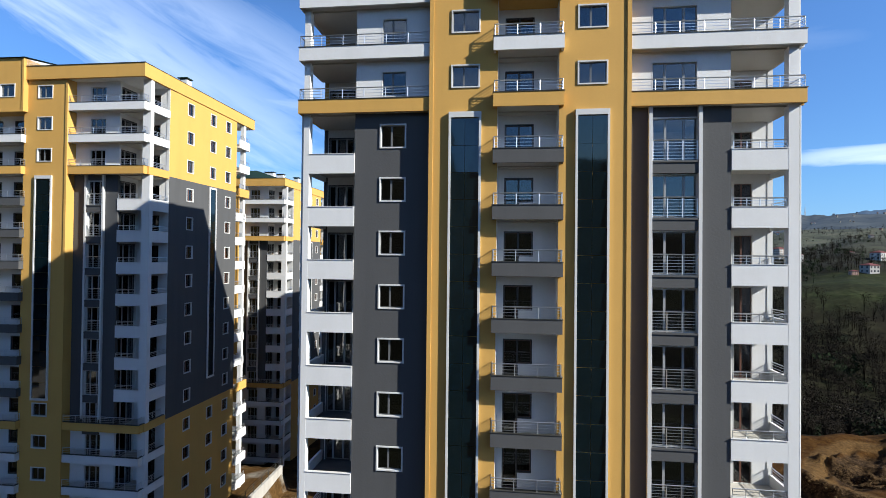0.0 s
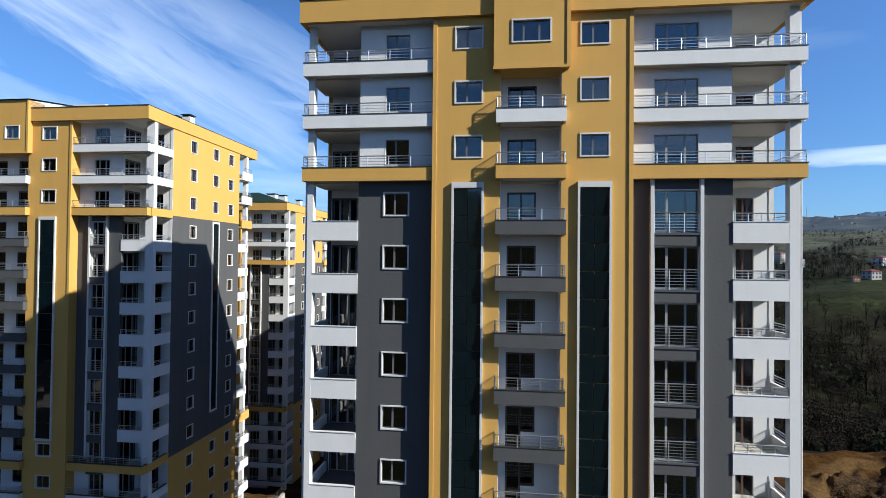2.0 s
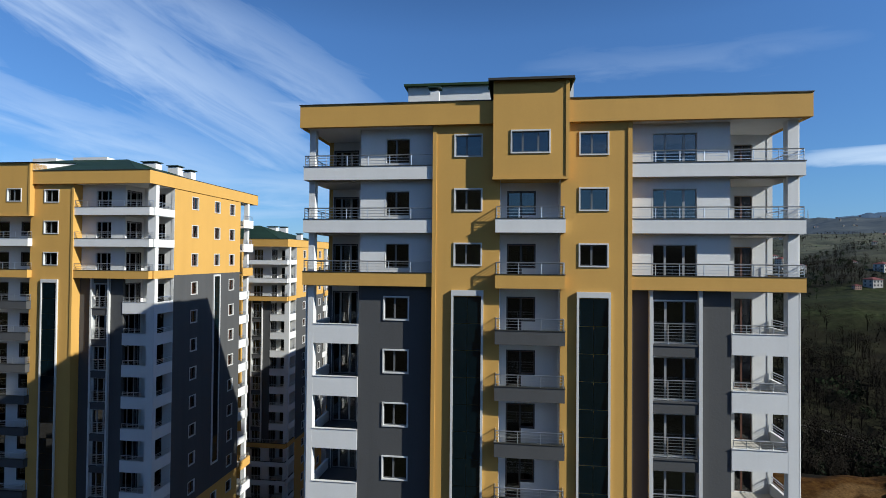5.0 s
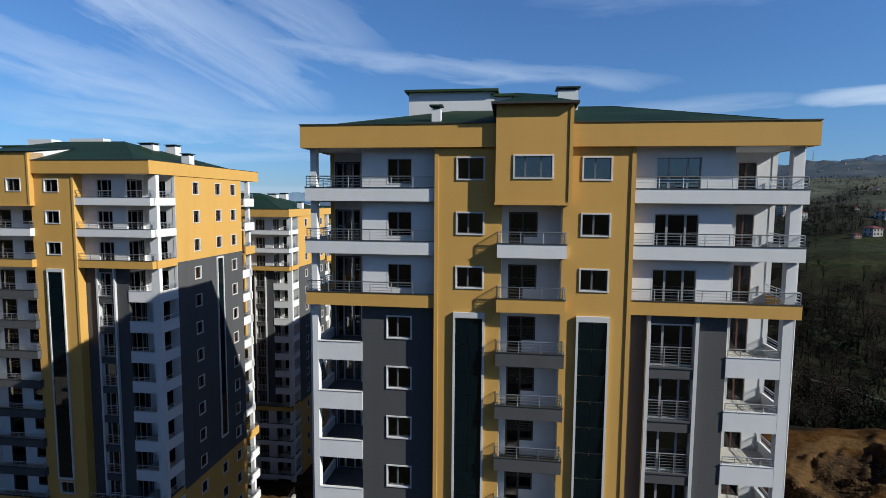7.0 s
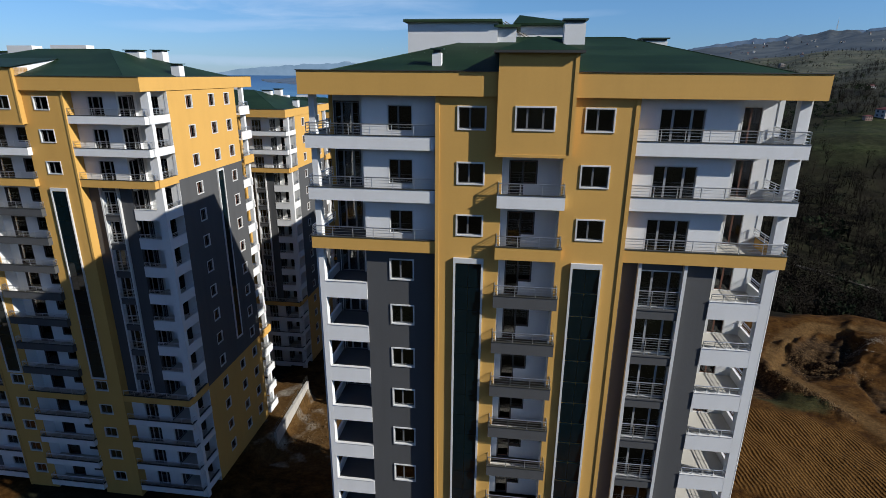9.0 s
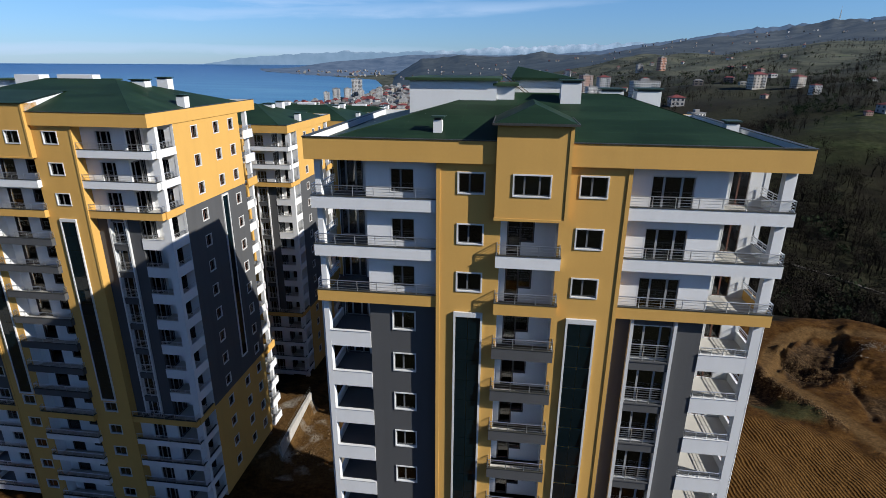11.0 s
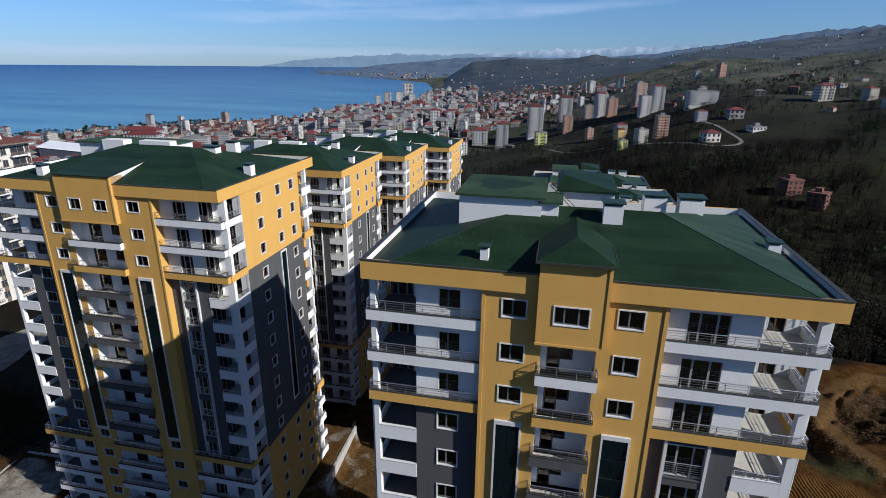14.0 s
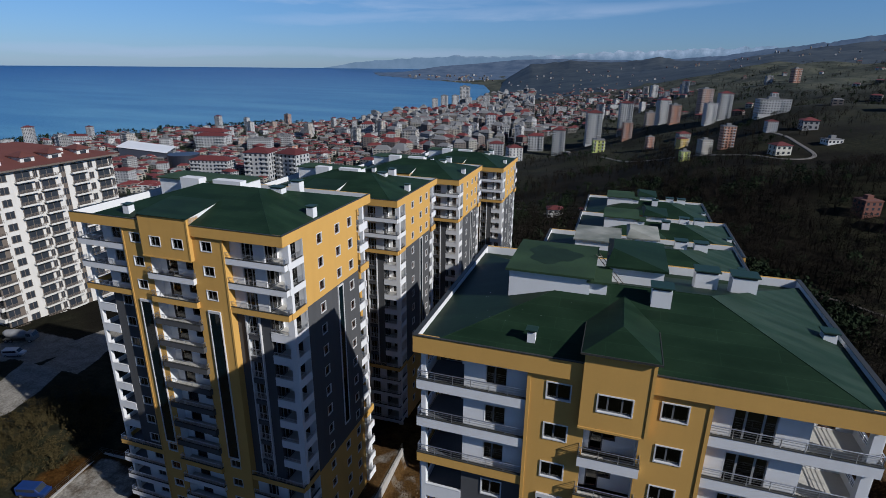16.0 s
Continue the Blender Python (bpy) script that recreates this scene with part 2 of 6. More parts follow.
# ---------------------------------------------------------------- mesh helpers
def box(bm, x0, x1, y0, y1, z0, z1):
    v = [bm.verts.new(p) for p in ((x0, y0, z0), (x1, y0, z0), (x1, y1, z0), (x0, y1, z0), (x0, y0, z1), (x1, y0, z1), (x1, y1, z1), (x0, y1, z1))]
    for f in ((3, 2, 1, 0), (4, 5, 6, 7), (0, 1, 5, 4), (1, 2, 6, 5), (2, 3, 7, 6), (3, 0, 4, 7)):
        bm.faces.new([v[i] for i in f])


def poly(bm, *pts):
    return bm.faces.new([bm.verts.new(p) for p in pts])


def tube(bm, a, b, r=0.025, n=6):
    a, b = Vector(a), Vector(b)
    d = (b - a).normalized()
    u = d.orthogonal().normalized()
    w = d.cross(u)
    rings = []
    for p in (a, b):
        rings.append([bm.verts.new(p + (u * math.cos(2 * math.pi * i / n) + w * math.sin(2 * math.pi * i / n)) * r) for i in range(n)])
    for i in range(n):
        bm.faces.new((rings[0][i], rings[0][(i + 1) % n], rings[1][(i + 1) % n], rings[1][i]))
    bm.faces.new(rings[0][::-1])
    bm.faces.new(rings[1])


def mesh_of(bm, name, material):
    me = bpy.data.meshes.new(name)
    bm.normal_update()
    bm.to_mesh(me)
    bm.free()
    me.materials.append(material)
    return me


def put(name, me, parent, m=None, label=""):
    ob = new(name, me)
    ob.parent = parent
    if m is not None:
        ob.matrix_basis = m
    if label:
        tagged(ob, label)
    return ob


def part(name, bm, material, parent, label="", m=None):
    return put(name, mesh_of(bm, name, material), parent, m, label)


def bev(bm, w=0.02):
    bmesh.ops.bevel(bm, geom=bm.edges[:], offset=w, segments=1, affect="EDGES")


def thing(name, label, category, group="", m=None):
    ob = new(name)
    if m is not None:
        ob.matrix_basis = m
    return tagged(ob, label, category, group)


def wall(bm, x0, x1, y0, y1, z0, z1, holes=()):
    """An upright wall along x with through openings (hx0, hx1, hz0, hz1)."""
    xs = sorted({x0, x1, *[min(max(h[i], x0), x1) for h in holes for i in (0, 1)]})
    zs = sorted({z0, z1, *[min(max(h[i], z0), z1) for h in holes for i in (2, 3)]})
    for i in range(len(xs) - 1):
        cx = (xs[i] + xs[i + 1]) / 2
        start = None
        for j in range(len(zs) - 1):
            cz = (zs[j] + zs[j + 1]) / 2
            solid = not any(h[0] < cx < h[1] and h[2] < cz < h[3] for h in holes)
            if solid and start is None:
                start = zs[j]
            if start is not None and (not solid or j == len(zs) - 2):
                box(bm, xs[i], xs[i + 1], y0, y1, start, zs[j + 1] if solid else zs[j])
                start = None


def turned(bm):
    """Turns a wall built along x into one along y: (x, y, z) -> (-y, x, z)."""
    for v in bm.verts:
        v.co = Vector((-v.co.y, v.co.x, v.co.z))
    return bm


STOCK = {}


def window(parent, kind, w, h, m):
    """A window or glazed door: trim round the opening, sash bars, panes. Origin: middle of the sill, on the wall's face, looking to -y."""
    key = (kind, round(w, 3), round(h, 3))
    if key not in STOCK:
        bm = bmesh.new()
        t, pr = (0.068, 0.05) if kind in ("framed", "triple") else ((0.07, 0.04) if kind == "slim" else (0.05, 0.01))
        a, b = w / 2, h
        corners = ((-1, 0), (1, 0), (1, 1), (-1, 1))
        rows = []
        for sx, sz in corners:
            o = Vector((sx * (a + t), 0, b + t if sz else -t))
            q = Vector((sx * (a - 0.012), 0, b - 0.012 if sz else 0.012))
            rows.append([bm.verts.new((p.x, y, p.z)) for p, y in ((o, 0.03), (o, -pr + 0.015), (o.lerp(q, 0.08), -pr), (q, -pr), (q, 0.2), (o, 0.2))])
        for i in range(4):
            for k in range(6):
                bm.faces.new((rows[i][k], rows[i][(k + 1) % 6], rows[(i + 1) % 4][(k + 1) % 6], rows[(i + 1) % 4][k]))
        trim = mesh_of(bm, "window", TRIM if kind not in ("dark_door", "small", "wide") else SASH_D)
        bm = bmesh.new()
        cols = {"framed": 2, "slim": 2, "triple": 3, "french": 3, "door": 2, "dark_door": 1, "small": 1, "plain": 2, "wide": 3}[kind]
        cuts = {1: [-a, a], 2: [-a, -a * 0.14, a], 3: [-a, -a * 0.42, a * 0.42, a]}[cols]
        f = 0.03 if kind not in ("french", "wide") else 0.04
        for i in range(cols):
            wall(bm, cuts[i] + 0.03 * (i == 0), cuts[i + 1] - 0.03 * (i == cols - 1), 0.10, 0.16, 0.03, b - 0.03, [(cuts[i] + f + 0.02, cuts[i + 1] - f - 0.02, 0.03 + f, b - 0.03 - f)])
        sash = mesh_of(bm, "sash", SASH_B if kind in ("door", "dark_door", "small", "slim") else (SASH_L if kind in ("french", "wide") else SASH_G))
        panes = []
        for i in range(cols):
            bm = bmesh.new()
            box(bm, cuts[i] + f, cuts[i + 1] - f, 0.125, 0.135, 0.03 + f * 0.7, b - 0.03 - f * 0.7)
            panes.append(mesh_of(bm, "pane", PANE))
        STOCK[key] = (trim, sash, panes)
    trim, sash, panes = STOCK[key]
    ob = put("window" if "door" not in kind and kind != "french" else "glazed_door", trim, parent, m)
    put("sash", sash, ob)
    for p in panes:
        put("pane", p, ob).visible_shadow = False
    return ob


def railing(parent, pts, h=0.60, bars=3, name="railing", post=1.25):
    """A steel railing along a line of points (x, y, z): posts, handrail, thin bars."""
    bm = bmesh.new()
    for a, b in zip(pts, pts[1:]):
        a, b = Vector(a), Vector(b)
        n = max(1, round((b - a).length / post))
        for i in range(n + 1):
            p = a.lerp(b, i / n)
            tube(bm, p, p + Vector((0, 0, h)), 0.026, 5)
        tube(bm, a + Vector((0, 0, h)), b + Vector((0, 0, h)), 0.034, 6)
        for j in range(bars):
            z = Vector((0, 0, h * (j + 0.7) / (bars + 0.5)))
            tube(bm, a + z, b + z, 0.016, 4)
    return part(name, bm, STEEL, parent)


# ---------------------------------------------------------------- a tower of flats
FLOORS = 15


def tower(label, origin, P, bw=4.0, side=True, chimneys=(), detail=True, ld=4.0, worn=None, bay=5.35, rd=0.0, glide=(6.55, 8.82), wing=10.5, flank=(8.1, 12.8, 16.0, 18.2), D=20.0, ro=0.3):
    """Origin: the foot of the facade's middle, z of the ground; P: height of the parapet's top over it.
    bay: outer edge of the yellow bay on the right; rd: how far the wings stand back behind it; glide: the wing's french window;
    flank: middles of the flank's windows and where its back loggia begins; D: depth; ro: overhang of the roof at the back."""
    win = window if detail else (lambda *a: None)
    rail = railing if detail else (lambda *a, **b: None)
    T = thing("apartment_building", label, "building", "towers of the estate", pose(*origin))
    e = (bw - 4) / 2
    yl, yr = -5.35 - e, bay + e
    wl_, wr_ = -9.65 - e, wing + e
    xl, xr = -12.65 - e, 13.75 + e
    xf = xr + 0.3
    fl = [P - 4.05 - 3 * k for k in range(FLOORS)]
    zones = ((P - 9.95, P - 1.2), (P - 33.95, P - 9.95), (0.0 - 3, P - 33.95))
    # floors and inner walls
    for k, f in enumerate(fl):
        bm = bmesh.new()
        box(bm, xl + 0.05, xf - 0.16, 0.66 + rd, D - 0.3, f - 0.22, f)
        part("floor_slab", bm, TILE, T)
    bm = bmesh.new()
    box(bm, xl + 4, xr - 4, 6.0, D - 3, 0, P - 1.2)
    part("inner_wall", bm, CLAY, T)
    for x in (xl + 4, yl, 0, yr, xr - 4):
        for ya, yb in ((1.6 + rd, 5.997), (D - 2.997, D - 0.4)):
            bm = bmesh.new()
            box(bm, x - 0.1, x + 0.1, ya, yb, 0, P - 1.2)
            part("inner_wall", bm, CLAY, T)
    # yellow bays with their windows and tall glass strips
    low = list(range(10, FLOORS))
    for s in (-1, 1):
        x0, x1 = (yl, -bw / 2 + 0.37) if s < 0 else (bw / 2 - 0.37, yr)
        cx = s * (3.37 + e) if s < 0 else 3.37 + e + (bay - 5.35) * 0.55
        holes = [(cx - 0.72, cx + 0.72, fl[k] + 1.09, fl[k] + 2.24) for k in (0, 1, 2, *low)]
        bm = bmesh.new()
        wall(bm, x0, x1, 0, 0.3, -3, P - 1.2, holes)
        box(bm, x0, x0 + 0.3, 0.3, 0.7 + rd, -3, P - 1.2)
        box(bm, x1 - 0.3, x1, 0.3, 0.7 + rd, -3, P - 1.2)
        xe = x0 if s < 0 else x1 - 0.22
        box(bm, xe, xe + 0.22, -0.06, 0, -3, P - 1.3)
        part("bay_wall", bm, YELLOW, T)
        for k in (0, 1, 2, *low):
            win(T, "framed", 1.44, 1.15, pose(cx, 0, fl[k] + 1.09))
        bm = bmesh.new()
        ga, gb = cx - 0.88, cx + 0.88
        wall(bm, ga, gb, -0.16, 0, P - 31.5, P - 10.35, [(ga + 0.12, gb - 0.12, P - 31.3, P - 10.65)])
        strip = part("glass_strip", bm, TRIM, T, "tall white-framed curtain of dark glass")
        for k in range(14):
            z0 = P - 31.3 + 20.6 / 14 * k
            for q in (0, 1):
                bm = bmesh.new()
                box(bm, ga + 0.12 + 0.76 * q + 0.008, ga + 0.12 + 0.76 * (q + 1) - 0.008, -0.09, -0.03, z0 + 0.012, z0 + 20.6 / 14 - 0.012)
                lean = pose(0, -0.06, z0 + 0.74, 3.6 if s > 0 and bw < 5 else 0.4 * ((3 * k + q) % 5 - 2)) @ pose(0, 0.06, -z0 - 0.74)
                part("pane", bm, CURTAIN, strip, m=lean)
    # side wings of the front: white, grey, white
    for s in (-1, 1):
        x0, x1 = (wl_, yl) if s < 0 else (yr, wr_)
        for z, (zone, mat, y) in enumerate(zip(zones, (WHITE, GREY, WHITE), (0.62 + rd, 0.5 + rd, 0.62 + rd))):
            ks = [k for k in range(FLOORS) if zone[0] - 0.6 < fl[k] < zone[1] - 1.5]
            if s < 0:
                holes = [(-8.15 - e, -6.77 - e, fl[k] + (0.95 if z == 1 else 0.85), fl[k] + (2.2 if z == 1 else 2.25)) for k in ks]
            else:
                holes = [(glide[0] + e, glide[1] + e, fl[k] + 0.02, fl[k] + 2.28) for k in ks]
            bm = bmesh.new()
            wall(bm, x0 + 0.003, x1 - 0.003, y, y + 0.25, zone[0], zone[1], holes)
            part("front_wall", bm, mat, T)
            for h in holes:
                kind = "french" if s > 0 else ("framed" if z == 1 else "plain")
                win(T, kind, h[1] - h[0] if kind != "framed" else h[1] - h[0], h[3] - h[2], pose((h[0] + h[1]) / 2, y, h[2]))
            if s > 0 and z == 1:
                ga, gb = glide[0] - 0.15 + e, glide[1] + 0.08 + e
                for x in (ga, gb):
                    bm = bmesh.new()
                    box(bm, x - 0.09, x + 0.09, y - 0.26, y - 0.002, zone[0] + 0.7, zone[1])
                    part("mullion", bm, TRIM, T, "white vertical facade rib")
                for k in ks:
                    bm = bmesh.new()
                    box(bm, ga + 0.093, gb - 0.093, y - 0.2, y - 0.002, fl[k] - 0.66, fl[k] + 0.0)
                    box(bm, ga + 0.093, gb - 0.093, y - 0.25, y - 0.203, fl[k] - 0.1, fl[k] + 0.0)
                    part("spandrel", bm, GREY, T, "grey rendered band below the french window")
                    rail(T, [(ga + 0.12, y - 0.16, fl[k]), (gb - 0.12, y - 0.16, fl[k])], 1.08, 6, post=0.75)
    # middle recess with balconies
    rw = bw / 2 - 0.37
    if bw < 5:
        dh = [(-1.2, -0.45), (-0.45, 0.32)]
    else:
        dh = [(-2.0, -0.5), (0.9, 2.2)]
    holes = []
    for k in range(1, FLOORS):
        holes += [(dh[0][0], dh[0][1], fl[k] + 0.02, fl[k] + 2.25), (dh[1][0] + 0.002, dh[1][1], fl[k] + 0.95, fl[k] + 2.25)]
    bm = bmesh.new()
    wall(bm, -rw, rw, 1.3, 1.5, -3, P - 1.2, holes)
    part("recess_wall", bm, WHITE, T)
    for x in (-rw - 0.002, rw - 0.018):
        bm = bmesh.new()
        box(bm, x, x + 0.02, 0.06, 1.3, -3, P - 4.3)
        part("recess_cheek", bm, WHITE, T)
    for i, h in enumerate(holes):
        win(T, "dark_door" if i % 2 == 0 else "small", h[1] - h[0], h[3] - h[2], pose((h[0] + h[1]) / 2, 1.3, h[2]))
    for k in range(1, FLOORS):
        f = fl[k]
        mat = YELLOW if k in (2, 10) else (GREY if 2 < k < 10 else WHITE)
        bm = bmesh.new()
        q = bw / 2 - 0.15
        box(bm, -q, q, -0.5, -0.38, f - 0.15, f + 0.6)
        box(bm, -q, -q + 0.12, -0.38, -0.003, f - 0.15, f + 0.6)
        box(bm, q - 0.12, q, -0.38, -0.003, f - 0.15, f + 0.6)
        bal = part("balcony", bm, mat, T)
        bm = bmesh.new()
        box(bm, -rw + 0.003, rw - 0.003, -0.38, 1.29, f - 0.14, f)
        part("balcony_floor", bm, TILE, bal)
        bm = bmesh.new()
        for b in ((-q - 0.03, q + 0.03, -0.53, -0.35), (-q - 0.03, -q + 0.15, -0.35, -0.004), (q - 0.15, q + 0.03, -0.35, -0.004)):
            box(bm, b[0], b[1], b[2], b[3], f + 0.602, f + 0.64)
        part("coping", bm, GUTTER, bal)
        rail(bal, [(-q + 0.06, 0.0, f + 0.64), (-q + 0.06, -0.44, f + 0.64), (q - 0.06, -0.44, f + 0.64), (q - 0.06, 0.0, f + 0.64)], 0.60, 3)
    # corner loggias
    for s in (-1, 1):
        xi, xo = (wl_, xl) if s < 0 else (wr_, xr)
        a, b = min(xi, xo), max(xi, xo)
        bm = bmesh.new()
        dx, dw = (xi + s * 1.1, 1.55) if s < 0 else (xi + s * (1.45 if bw < 5 else 0.6), 1.0 if bw < 5 else 1.7)
        holes = [(min(dx, dx + s * dw), max(dx, dx + s * dw), f + 0.02, f + 2.25) for f in fl]
        wall(bm, a + 0.26 * (s < 0), b + 0.04 * (s > 0), ld, ld + 0.2, -3, P - 1.2, holes)
        part("loggia_wall", bm, WHITE, T)
        for h in holes:
            win(T, "wide" if s < 0 else "door", h[1] - h[0], h[3] - h[2], pose((h[0] + h[1]) / 2, ld, h[2]))
        bm = bmesh.new()
        xx = xi if s < 0 else xi - 0.2
        if s > 0 and bw > 5:
            wall(bm, 0.87 + rd, ld, -xi, -xi + 0.2, -3, P - 1.2, [(1.3, 3.3, f + 0.02, f + 2.3) for f in fl])
            part("loggia_side_wall", turned(bm), WHITE, T)
            for f in fl:
                win(T, "wide", 2.0, 2.28, pose(xi, 2.3, f + 0.02, 0, 0, 90))
        else:
            box(bm, xx, xx + 0.2, 0.87 + rd, ld, -3, P - 1.2)
            part("loggia_side_wall", bm, WHITE, T)
        # left loggia floors lie in shade: a thin dark sheet paints it in
        if s < 0 and detail:
            for f in fl:
                bm = bmesh.new()
                box(bm, xl + 0.1, wl_ - 0.004, 0.67 + rd, ld - 0.004, f + 0.001, f + 0.012)
                part("floor_shade", bm, TILE_SHADE, T, "dark sheet standing in for shade on the loggia floor")
        bm = bmesh.new()
        cw = 0.34 if s < 0 else 0.5
        cxx = xo if s < 0 else xo - cw
        box(bm, cxx, cxx + cw, 0.43 + rd, 0.9 + rd, -3, P - 1.2)
        if s > 0 and bw < 5:
            box(bm, xr - 0.3, xf, 0.9 + rd, 1.3 + rd, -3, P - 1.2)
        elif s > 0:
            box(bm, xr, xf, 0.43 + rd, 0.9 + rd, -3, P - 1.2)
        part("corner_column", bm, WHITE, T)
        bm = bmesh.new()
        tube(bm, (xo + s * 0.1, 0.56 + rd, -2), (xo + s * 0.1, 0.56 + rd, P - 10.2), 0.06, 8)
        part("downpipe", bm, TRIM, T)
        for k, f in enumerate(fl):
            wide = k < 3 or k >= 10
            mat = YELLOW if k in (2, 10) else WHITE
            bm = bmesh.new()
            if wide:
                edge = yl - 0.003 if s < 0 else yr + 0.003
                o = xo + s * 0.2
                box(bm, min(edge, o), max(edge, o), 0.05, 0.2, f - 0.15, f + 0.6)
                if s < 0:
                    box(bm, o, o + 0.15, 0.2, ld, f - 0.15, f + 0.6)
                else:
                    box(bm, xr + 0.05, o, 0.2, 0.6, f - 0.15, f + 0.6)
                    box(bm, xr + 0.05, xf + 0.03, 0.6, ld, f - 0.15, f + 0.6)
                line = [(edge, 0.12, f + 0.64), (o - s * 0.07, 0.12, f + 0.64), (o - s * 0.07, 0.7, f + 0.64)] if s > 0 else [(edge, 0.12, f + 0.64), (o - s * 0.07, 0.12, f + 0.64), (o - s * 0.07, 0.7, f + 0.64)]
            else:
                box(bm, a + cw * (s < 0), b - cw * (s > 0), 0.435 + rd, 0.6 + rd, f - 0.5, f + 0.6)
                o = xo if s < 0 else xf
                box(bm, min(o - s * 0.15, o), max(o - s * 0.15, o), (1.3 if s > 0 and bw < 5 else 0.9) + rd, ld, f - 0.5, f + 0.6)
                line = None
            bal = part("balcony", bm, mat, T)
            bm = bmesh.new()
            if wide:
                box(bm, min(edge, o - s * 0.15), max(edge, o - s * 0.15), 0.2, 0.62 + rd, f - 0.14, f - 0.002)
            else:
                box(bm, a + 0.16 * (s < 0), b + 0.14 * (s > 0), 0.622 + rd, 0.66 + rd, f - 0.3, f)
            part("balcony_floor", bm, TILE, bal)
            bm = bmesh.new()
            if wide:
                box(bm, min(edge, o + s * 0.03), max(edge, o + s * 0.03), 0.02, 0.23, f + 0.602, f + 0.64)
                box(bm, min(o - s * 0.18, o + s * 0.03), max(o - s * 0.18, o + s * 0.03), 0.23, ld, f + 0.602, f + 0.64)
            else:
                box(bm, a + (cw + 0.01) * (s < 0), b - (cw + 0.01) * (s > 0), 0.40 + rd, 0.63 + rd, f + 0.602, f + 0.63)
            part("coping", bm, GUTTER if wide else TRIM, bal)
            if line:
                rail(bal, line, 0.60, 3)
                rail(bal, [(xo - s * 0.1, 0.75 + rd, f + 0.64), (xo - s * 0.1, ld - 0.1, f + 0.64)], 0.55, 3)
            elif s > 0:
                rail(bal, [(a + 0.1, 0.5 + rd, f + 0.63), (b - 0.55, 0.5 + rd, f + 0.63)], 0.42, 2, post=0.6)
                rail(bal, [(xf - 0.08, 0.95 + rd, f + 0.63), (xf - 0.08, ld - 0.1, f + 0.63)], 0.42, 2)
    # flank walls
    for s in (-1, 1):
        for z, (zone, mat) in enumerate(zip(zones, (YELLOW, GREY, YELLOW))):
            ks = [k for k in range(FLOORS) if zone[0] - 0.6 < fl[k] < zone[1] - 1.5]
            holes = []
            if s > 0 and side:
                for k in ks:
                    for y in ((flank[0], flank[2]) if z == 1 else flank[:3]):
                        holes.append((y - 0.55, y + 0.55, fl[k] + 1.0, fl[k] + 2.25))
            bm = bmesh.new()
            if s > 0:
                wall(bm, ld, flank[3], -xf, -xf + 0.25, zone[0], zone[1], holes)
            else:
                wall(bm, ld, D, -xl - 0.25, -xl, zone[0], zone[1])
            part("flank_wall", turned(bm), mat, T)
            for h in holes:
                win(T, "slim", 1.1, h[3] - h[2], pose(xf, (h[0] + h[1]) / 2, h[2], 0, 0, 90))
        if s > 0 and side:
            bm = bmesh.new()
            wall(bm, flank[1] - 0.7, flank[1] + 0.7, -xf - 0.14, -xf, P - 31.5, P - 10.1, [(flank[1] - 0.56, flank[1] + 0.56, P - 31.3, P - 10.3)])
            strip = part("glass_strip", turned(bm), TRIM, T, "tall white-framed curtain of dark glass")
            for k in range(14):
                bm = bmesh.new()
                z0 = P - 31.3 + 1.5 * k
                wall(bm, flank[1] - 0.55, flank[1] + 0.55, -xf - 0.08, -xf - 0.02, z0 + 0.012, z0 + 1.49)
                part("pane", turned(bm), CURTAIN, strip)
    bm = bmesh.new()
    box(bm, xf - 0.29, xf - 0.003, ld - 0.03, ld - 0.003, -3, P - 1.2)
    part("loggia_reveal", bm, WHITE, T)
    # back corner loggia on the right flank
    bm = bmesh.new()
    box(bm, xf - 0.5, xf, D - 0.45, D, -3, P - 1.2)
    part("corner_column", bm, WHITE, T)
    bm = bmesh.new()
    box(bm, xf - 2.6, xf - 2.4, flank[3], D, -3, P - 1.2)
    box(bm, xf - 2.4, xf - 0.25, flank[3] - 0.2, flank[3], -3, P - 1.2)
    part("loggia_wall", bm, WHITE, T)
    for k, f in enumerate(fl):
        o = xf + (0.45 if k < 3 or k >= 10 else 0.0)
        bm = bmesh.new()
        box(bm, o - 0.15, o, flank[3], D + 0.2, f - 0.4, f + 0.6)
        box(bm, xf - 2.4, o - 0.15, D + 0.05, D + 0.2, f - 0.4, f + 0.6)
        box(bm, xf - 2.4, o - 0.15, flank[3], D + 0.05, f - 0.4, f - 0.2)
        part("balcony", bm, YELLOW if k in (2, 10) else WHITE, T)
        if side:
            rail(T, [(o - 0.08, flank[3] + 0.1, f + 0.6), (o - 0.08, D, f + 0.6)], 0.5, 3)
    bm = bmesh.new()
    box(bm, xl + 0.25, xf - 2.6, D - 0.25, D, -3, P - 1.2)
    part("back_wall", bm, YELLOW, T)
    # fascia, parapets and roof
    fx0, fx1, fy0, fy1 = xl - 0.33, xr + 0.4, -0.25, D + ro
    hb = bw / 2
    for q in ((fx0, -hb, fy0, fy0 + 0.3), (hb, fx1, fy0, fy0 + 0.3), (fx0, fx0 + 0.28, fy0 + 0.3, fy1), (fx1 - 0.28, fx1, fy0 + 0.3, fy1), (fx0 + 0.28, fx1 - 0.28, fy1 - 0.28, fy1)):
        bm = bmesh.new()
        box(bm, *q, P - 1.25, P)
        part("fascia", bm, YELLOW, T, "deep yellow roof fascia")
    bm = bmesh.new()
    box(bm, fx0 + 0.28, fx0 + 0.31, fy0 + 0.31, fy1 - 0.28, P - 1.0, P - 0.004)
